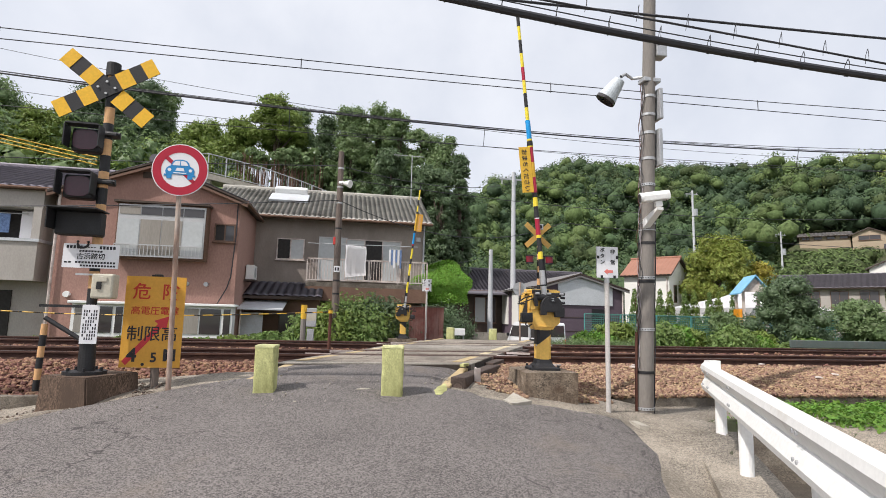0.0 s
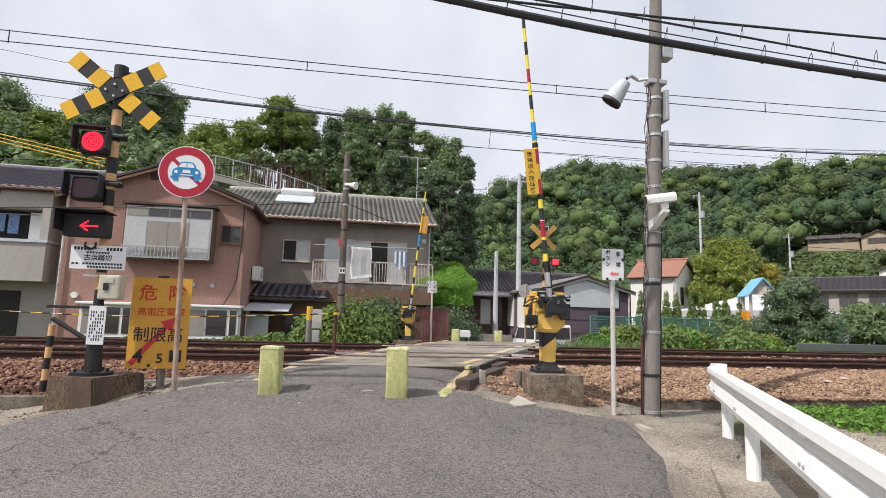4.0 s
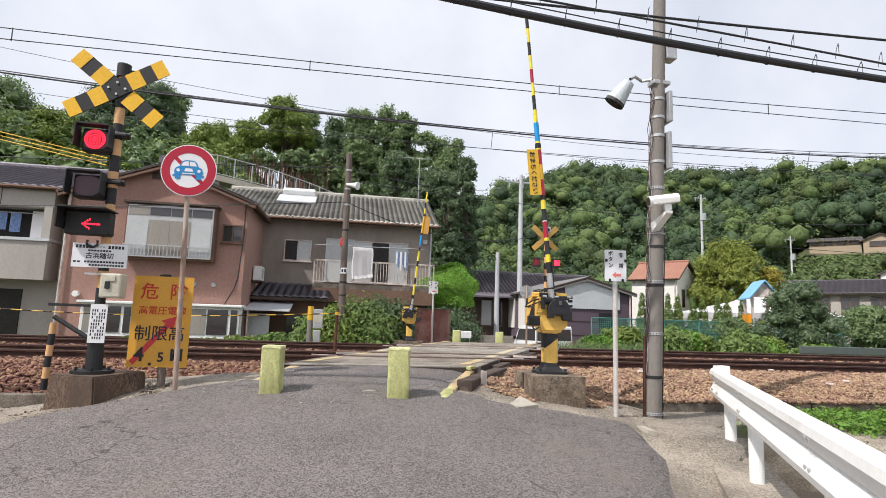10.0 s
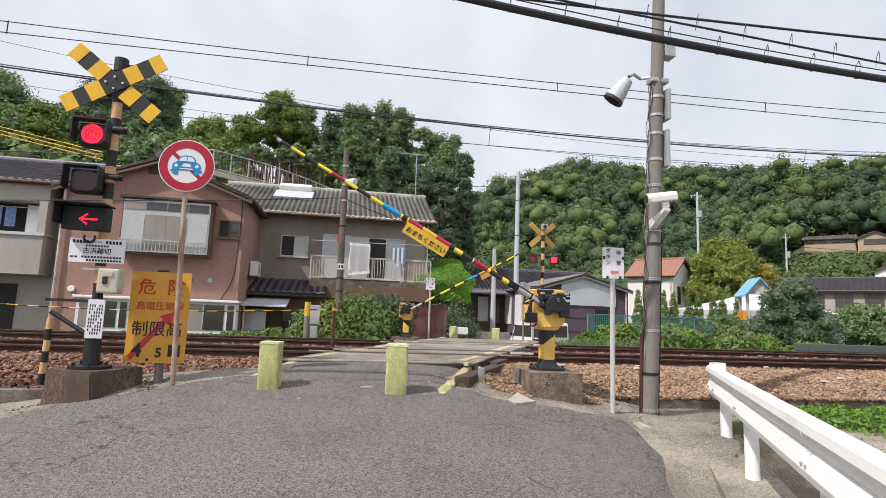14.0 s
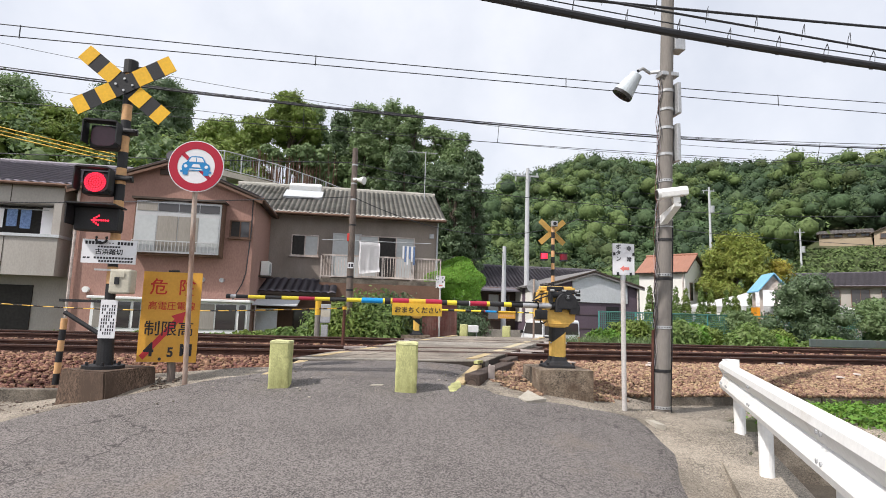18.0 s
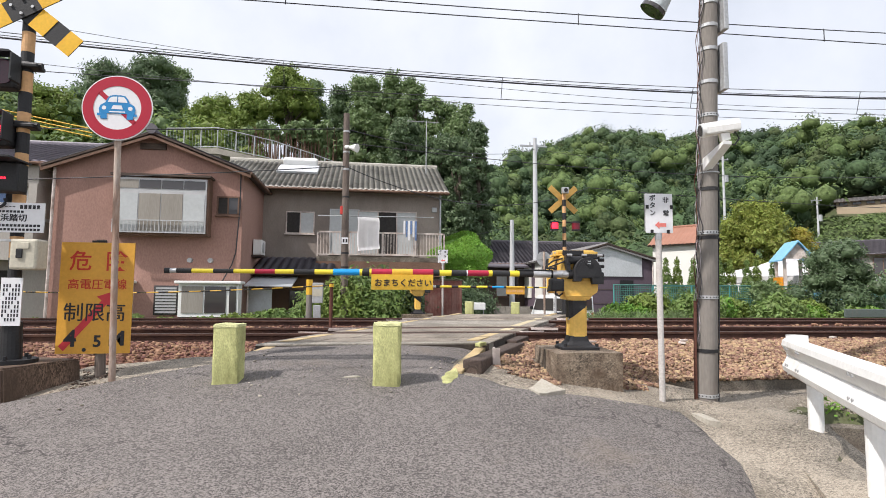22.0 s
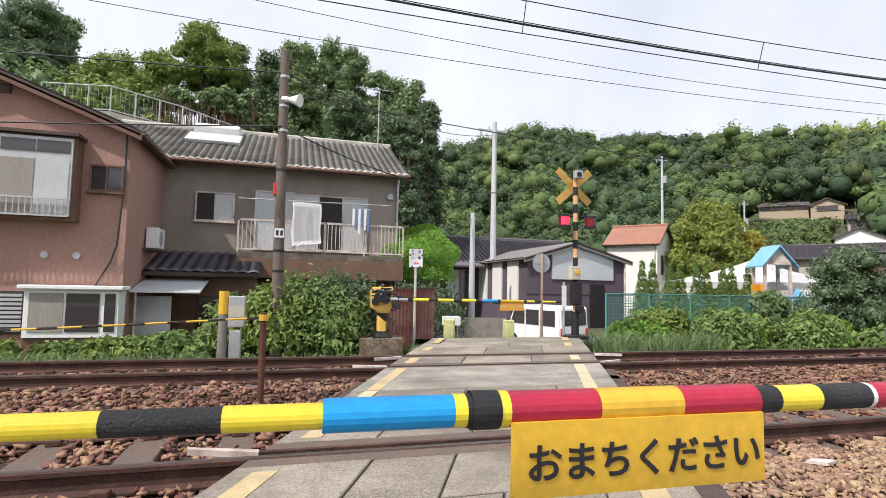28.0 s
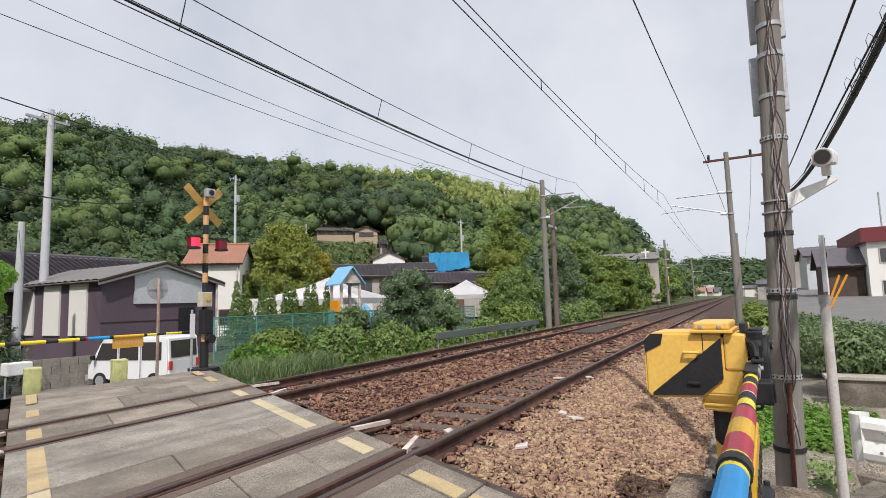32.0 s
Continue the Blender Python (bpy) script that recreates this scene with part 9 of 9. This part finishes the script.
# bamboo on the slope
bb = thing("bamboo_clump", "clump of tall bamboo with bare brown stems", "bamboo", -5.3, 40.3, land(-5.3, 40.3))
g_ = np.random.default_rng(8)
tops = []
for k in range(120):
    a, r = g_.random() * 6.283, 1.9 * g_.random() ** 0.5
    x, y = r * math.cos(a) * 1.7 + 0.4, r * math.sin(a) * 0.4
    h = 4.4 + 1.4 * g_.random()
    lx, ly = 0.9 * (g_.random() - 0.5), 0.4 * (g_.random() - 0.5)
    part("stem", rodded((x, y, -0.3), (x + lx, y + ly, h), 0.05, 0.022, seg=5, caps=False), WOOD_BROWN, bb)
    if k % 4 == 0:
        tops.append((x + lx, y + ly, h + 0.2, 0.45, 0.4, 0.35))
leaf_part("foliage", tops, 5200, 0.12, LEAF, 9, bb, droop=0.5)

# clipped round tree, hedge and climbers by the far end of the deck
rb = thing("clipped_tree", "clipped round bright-green conifer beside a house", "tree", 4.36, 23.9, -0.22)
part("trunk", rodded((0, 0, 0), (0, 0, 2.6), 0.10, 0.07, seg=10), BARK, rb)
core = bmesh.new()
bmesh.ops.create_icosphere(core, subdivisions=3, radius=1.0, matrix=Matrix.Translation((0, 0, 3.05)) @ Matrix.Diagonal((1.30, 1.30, 0.90, 1)))
part("inner_growth", core, LEAF_CLIP, rb)
leaf_part("crown", [(0, 0, 3.02, 1.42, 1.42, 1.04)], 22000, 0.03, LEAF_CLIP, 20, rb, inner=0.94, long=3.4, scatter=1.1)
for k, (x, y, rx, h, m) in enumerate([(-0.85, 17.2, 0.6, 1.35, LEAF_MID), (0.35, 17.3, 0.7, 1.95, LEAF_MID), (1.25, 17.4, 0.6, 1.9, LEAF_DARK), (-0.3, 16.9, 0.6, 1.5, LEAF_LIGHT), (0.9, 16.9, 0.6, 1.4, LEAF_MID),
                                      (3.6, 21.6, 0.7, 1.9, LEAF_DARK), (4.6, 22.4, 0.7, 1.9, LEAF_DARK), (-0.9, 20.6, 0.9, 1.6, LEAF_DARK), (0.6, 20.8, 1.0, 1.7, LEAF_DARK), (2.0, 20.9, 0.9, 1.8, LEAF_DARK)]):
    shrub(x, y, land(x, y) - 0.05, rx, 0.55, h, m, 200 + k, "tangled green hedge shrub with climbers", 3800, 0.050, 12)
for k, (x, y, rx, h, m) in enumerate([(-2.0, 16.6, 0.8, 1.0, LEAF_MID), (-3.0, 17.2, 0.8, 0.9, LEAF_LIGHT), (-4.1, 17.6, 0.7, 0.8, LEAF_MID), (-1.4, 17.2, 0.7, 1.2, LEAF_DARK), (-6.6, 18.4, 0.5, 1.0, LEAF_MID), (-5.6, 18.5, 0.35, 0.9, LEAF_LIGHT), (-9.2, 18.4, 0.6, 0.8, LEAF_LIGHT), (-10.4, 18.6, 0.6, 0.7, LEAF_MID)]):
    shrub(x, y, land(x, y) - 0.05, rx, 0.5, h * 0.6, m, 230 + k, "leafy weeds and low shrubs by the track", 4200, 0.048, 8)
for k in range(13):
    x = 8.6 + k * 0.95
    m = (LEAF_BRIGHT, LEAF_LIGHT, LEAF_MID)[k % 3]
    shrub(x, 17.2 + 0.6 * math.sin(k * 2.1), 0.2, 0.75, 0.6, (0.9, 1.2, 1.25, 1.15, 1.05, 1.2, 0.85, 1.0, 0.8, 0.8, 0.75, 0.62, 0.6)[k], m, 250 + k, "overgrown green shrub along the track", 6000, 0.056, 12)
for k in range(12):
    x = 20.5 + k * 1.9
    shrub(x, 17.0 + 0.5 * math.sin(k * 2.4), 0.2, 1.2, 0.8, (1.2 + 0.5 * math.sin(k * 1.7) ** 2) * (0.55 if k < 3 else 1.0), (LEAF_LIGHT, LEAF_MID, LEAF_DARK)[k % 3], 280 + k, "overgrown shrub along the track", 4200, 0.085, 10)
for k in range(9):
    x = 15.4 + k * 0.75
    t = thing("conifer", "small upright clipped conifer in a row", "conifer", x, 26.3 + 0.25 * (k % 2), 0.1, group="conifer row")
    part("trunk", rodded((0, 0, 0), (0, 0, 1.0), 0.05, seg=6), BARK, t)
    leaf_part("foliage", [(0, 0, 0.7 + 0.5 * j, 0.48 - 0.09 * j, 0.48 - 0.09 * j, 0.5) for j in range(5)], 4200, 0.045, LEAF_LIGHT if k % 2 else LEAF_MID, 300 + k, t, long=2.6, scatter=0.9)

# weeds and grass
g_ = np.random.default_rng(12)
blades("weeds", [(x, y, land(x, y)) for x, y in zip(6.6 + 3.2 * g_.random(130), 15.6 + 1.2 * g_.random(130))], 0.6, 0.018, LEAF, 31, "tall thin weeds beside the signal", 0.12)
blades("weeds", [(x, y, bed_z(y) if y < 15.1 else land(x, y)) for x, y in zip(-14 + 12.6 * g_.random(300), 15.0 + 1.5 * g_.random(300))], 0.28, 0.02, LEAF, 32, "low weeds along the far edge of the ballast", 0.14)
blades("weeds", [(x, y, land(x, y)) for x, y in zip(6 + 60 * g_.random(700), 15.3 + 0.9 * g_.random(700))], 0.15, 0.022, LEAF_MID, 33, "low weeds along the far edge of the ballast", 0.2)
blades("weeds", [(x, y, land(x, y)) for x, y in zip(2.3 + 0.8 * g_.random(40), 16.3 + 0.5 * g_.random(40))], 0.35, 0.02, LEAF_BRIGHT, 34, "grass tuft beside the deck", 0.06)


def clover(name, spots, seed, label, size=0.055, per=10, mat=None):
    blobs = [(x, y, z + 0.02, 0.20, 0.20, 0.12) for x, y, z in spots]
    return tagged(new(name, leaf_cloud(name, blobs, len(blobs) * per, size, mat or LEAF_BRIGHT, seed)), label, "weeds", kind="stuff")


spots = []
for k in range(520):
    x, y = 5.4 + 7.0 * g_.random(), 5.2 + 1.6 * g_.random()
    side = (x - 4.37) * 0.884 - (y - 5.92) * 0.468
    if 6.0 < x < 8.6 and (side > 1.4 or y > 6.35):
        spots.append((x, y, land(x, y)))
clover("ground_weeds", spots, 41, "low bright-green leafy weeds on the verge", size=0.036, per=50)
clover("ground_weeds", [(5.0 + 0.35 * g_.random(), 5.95 + 0.3 * g_.random(), 0.30) for k in range(9)], 42, "low bright-green leafy weeds on the verge", size=0.028, per=26)
clover("ground_weeds", [(13 + 22 * g_.random(), 5.6 + 1.1 * g_.random(), 0.33) for k in range(420)], 43, "low green leafy weeds on the verge", 0.10, 22, LEAF)
clover("ground_weeds", [(-9 + 5 * g_.random(), 6.0 + 1.0 * g_.random(), 0.34) for k in range(30)], 44, "low green leafy weeds on the verge", 0.06, 12)
for k in range(8):
    shrub(17 + 3.6 * k, 5.75 + 0.25 * (k % 2), 0.3, 1.3, 0.5, 0.75 + 0.2 * (k % 3), LEAF_LIGHT, 340 + k, "low bright-green shrub beside the line", 2600, 0.075, 9)
for k, (x, y) in enumerate([(10.1, 4.9), (10.3, 4.1), (10.2, 3.2), (11.4, 4.4), (12.2, 5.2), (14.8, 5.0), (17.5, 4.8), (20.5, 5.2), (10.4, 2.2), (10.5, 1.2)]):
    shrub(x, y, 0.45, 0.9, 0.7, 0.95, LEAF_DARK if k % 2 else LEAF, 320 + k, "green shrub behind the retaining wall", 9000, 0.034, 12)


# woods on the hills
def woods(name, label, count, per, b0, b1, r0, r1, crown, leaf, mat, seed, rise=0.55, below=None, scatter=0.6, tall=1.0, thin=True, inner=0.78):
    g = np.random.default_rng(seed)
    blobs = []
    hill_far = [(k, f) for k, _, f in HILL]
    while len(blobs) < count:
        b = b0 + (b1 - b0) * g.random()
        foot, far = lerp(b, FOOT), lerp(b, hill_far)
        lo, hi = foot + (far - foot) * r0, foot + (far - foot) * r1
        r = math.sqrt(lo * lo + (hi * hi - lo * lo) * g.random())
        x, y = r * math.sin(math.radians(b)), 6 + r * math.cos(math.radians(b))
        if thin and 51 < b < 71 and r > foot + (far - foot) * 0.60 and g.random() < 0.95:
            continue
        s = crown * (0.6 + 0.8 * g.random() ** 1.5)
        if 46 < b < 52.5 and r < 97:
            s = 1.3
        z = land(x, y) + s * rise * (0.5 + 1.1 * g.random())
        if below:
            z = min(z, 1.5 + below * (0.60 if -15 < b < -4 else 1.0) * lerp(b, CREST) * (r + 6) - s)
        elif y < 23:
            continue
        elif 42 < b < 63 and r < 84 or 45 < b < 57 and r < 99:
            continue
        blobs.append((x, y, z, s, s, s * tall * (0.8 + 0.3 * g.random())))
    tufts = []
    for x, y, z, rx, ry, rz in blobs:
        for k in range(6):
            a, up_ = 6.283 * (k * 0.618 + 0.3 * g.random()), -0.1 + 1.1 * (k + 0.6 * g.random()) / 6
            c, q = math.sqrt(max(0.05, 1 - min(up_, 1.0) ** 2)), 0.38 + 0.18 * g.random()
            tufts.append((x + 0.74 * rx * c * math.cos(a), y + 0.74 * ry * c * math.sin(a), z + 0.74 * rz * up_, rx * q, ry * q, rz * q))
    ob = tagged(new(name, leaf_cloud(name, tufts, count * per, leaf, mat, seed, long=1.4, inner=0.78, scatter=scatter, pointed=True, lumpy=0.9, fringe=0.35)), label, "woods", kind="stuff")
    part_ = new("inner_growth", leaf_core("inner_growth", tufts, mat, seed, inner, 1))
    part_.parent = ob
    tagged(part_, kind="stuff")
    return ob


woods("hillside_woods", "dense broadleaf woods covering the hillside", 760, 190, 13.5, 58, -0.05, 1.1, 3.6, 0.31, FOREST, 51)
woods("hillside_woods", "dark trees in the hillside woods", 600, 170, 13.5, 58, -0.05, 1.1, 3.3, 0.31, FOREST_DARK, 58)
woods("hillside_woods", "light-green trees in the hillside woods", 190, 190, 13.5, 58, -0.05, 1.0, 3.6, 0.31, FOREST_LIGHT, 53, rise=0.75)
woods("hillside_woods", "olive trees in the hillside woods", 130, 190, 13.5, 58, -0.05, 1.05, 3.4, 0.31, FOREST_OLIVE, 59, rise=0.7)
woods("hillside_woods", "dense broadleaf woods covering the hillside", 400, 110, 56, 86, 0.0, 1.1, 4.0, 0.40, FOREST, 52)
woods("hillside_woods", "dark trees in the hillside woods", 200, 110, 56, 86, 0.0, 1.1, 3.8, 0.42, FOREST_DARK, 62)
woods("hillside_woods", "light-green trees in the hillside woods", 260, 110, 56, 86, 0.0, 0.8, 3.8, 0.42, FOREST_LIGHT, 63, rise=0.75)
woods("bamboo_grove", "pale yellow-green bamboo grove on the hillside", 560, 130, 49, 72, 0.55, 1.06, 1.9, 0.32, LEAF_BAMBOO, 54, rise=1.3, tall=1.9, scatter=0.6, thin=False)
woods("hillside_woods", "dense broadleaf woods on the slope behind the houses", 200, 240, -75, 13, 0.3, 1.15, 2.2, 0.20, LEAF, 55, below=0.9, scatter=0.5, inner=0.5)
woods("hillside_woods", "dark undergrowth on the slope behind the houses", 150, 240, -75, 13, 0.1, 1.0, 1.7, 0.18, LEAF_DARK, 56, below=0.8, scatter=0.5, inner=0.5)
woods("hillside_woods", "light-green undergrowth on the slope behind the houses", 110, 240, -60, -8, 0.2, 1.1, 1.9, 0.18, LEAF_LIGHT, 57, below=0.88, scatter=0.5, inner=0.5)
g_ = np.random.default_rng(60)


def bank(name, label, blobs, count, leaf, mat, shade_mat, seed):
    """A stretch of far growth: leaves over a solid core, coloured darker to paint the shade inside."""
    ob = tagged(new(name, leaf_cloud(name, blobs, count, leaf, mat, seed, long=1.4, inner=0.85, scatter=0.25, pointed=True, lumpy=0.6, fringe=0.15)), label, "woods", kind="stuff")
    shade_core = new("inner_growth", leaf_core("inner_growth", blobs, shade_mat, seed, 0.88, 1))
    shade_core.parent = ob
    tagged(shade_core, kind="stuff")


blobs = []
for k in range(240):
    b, r = math.radians(44.5 + 13.5 * g_.random()), 70 + 25 * g_.random()
    x, y, q = r * math.sin(b), 6 + r * math.cos(b), 0.8 + 0.9 * g_.random()
    blobs.append((x, y, min(land(x, y) + q * 0.6, 1.9 + (0.117 if b < 0.916 else 0.066) * r - q), q, q, q))
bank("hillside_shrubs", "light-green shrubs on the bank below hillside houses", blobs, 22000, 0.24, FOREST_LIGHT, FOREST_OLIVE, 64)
blobs = []
for k in range(300):
    x, y = 150 + 300 * g_.random() ** 1.5, -60 + 110 * g_.random()
    if -6 < y < 24:
        continue
    q = 3 + 3 * g_.random()
    blobs.append((x, y, land(x, y) + q * 0.5, q, q, q * 0.9))
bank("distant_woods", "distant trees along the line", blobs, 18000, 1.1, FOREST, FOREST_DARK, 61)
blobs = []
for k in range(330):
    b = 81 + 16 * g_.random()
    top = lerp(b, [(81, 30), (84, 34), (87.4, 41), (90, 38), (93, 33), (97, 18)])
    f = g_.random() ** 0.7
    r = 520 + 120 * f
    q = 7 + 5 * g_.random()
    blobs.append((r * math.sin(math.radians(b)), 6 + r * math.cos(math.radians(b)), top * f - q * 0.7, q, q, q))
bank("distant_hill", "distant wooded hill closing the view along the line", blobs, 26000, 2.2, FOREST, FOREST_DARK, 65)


# ---- what moves ----
ARM_ANGLES = [(0, 5.7), (10.6, 5.7), (11.0, 6.6), (11.3, 9.5), (11.5, 12.4), (12.0, 21.9), (12.5, 31.6), (13.0, 41.4), (13.5, 51.6), (14.0, 61.0), (14.5, 70.6),
              (15.0, 80.2), (15.3, 85.6), (15.6, 88.6), (16.0, 89.8), (16.5, 90.1), (32, 90.1)]
PERIOD, START = 1.2455, 2.352


def blink_rows(back, front, phase):
    """Rows for a light disc that comes forward to its lens while it shines."""
    rows = [(0.0, pose(0, back, 0))]
    if phase == "steady":
        return rows + [(2.42, pose(0, back, 0)), (2.46, pose(0, front, 0)), (32.0, pose(0, front, 0))]
    k = 0
    while START + k * PERIOD / 2 < 32:
        t = START + k * PERIOD / 2
        t_on = max(t, 2.42)
        lit = k % 2 == phase
        before = rows[-1][1].translation.y
        after = front if lit else back
        if abs(after - before) > 1e-6:
            rows += [(t_on, pose(0, before, 0)), (t_on + 1 / 30, pose(0, after, 0))]
        k += 1
    return rows + [(32.0, rows[-1][1])]


def motions():
    for arm, x, y, z, yaw in ARMS:
        walk(arm, [(t, pose(x, y, z, 0, -a, yaw)) for t, a in ARM_ANGLES])
    for disc_part, back, front, phase in LIGHTS:
        walk(disc_part, blink_rows(back, front, phase))


motions()
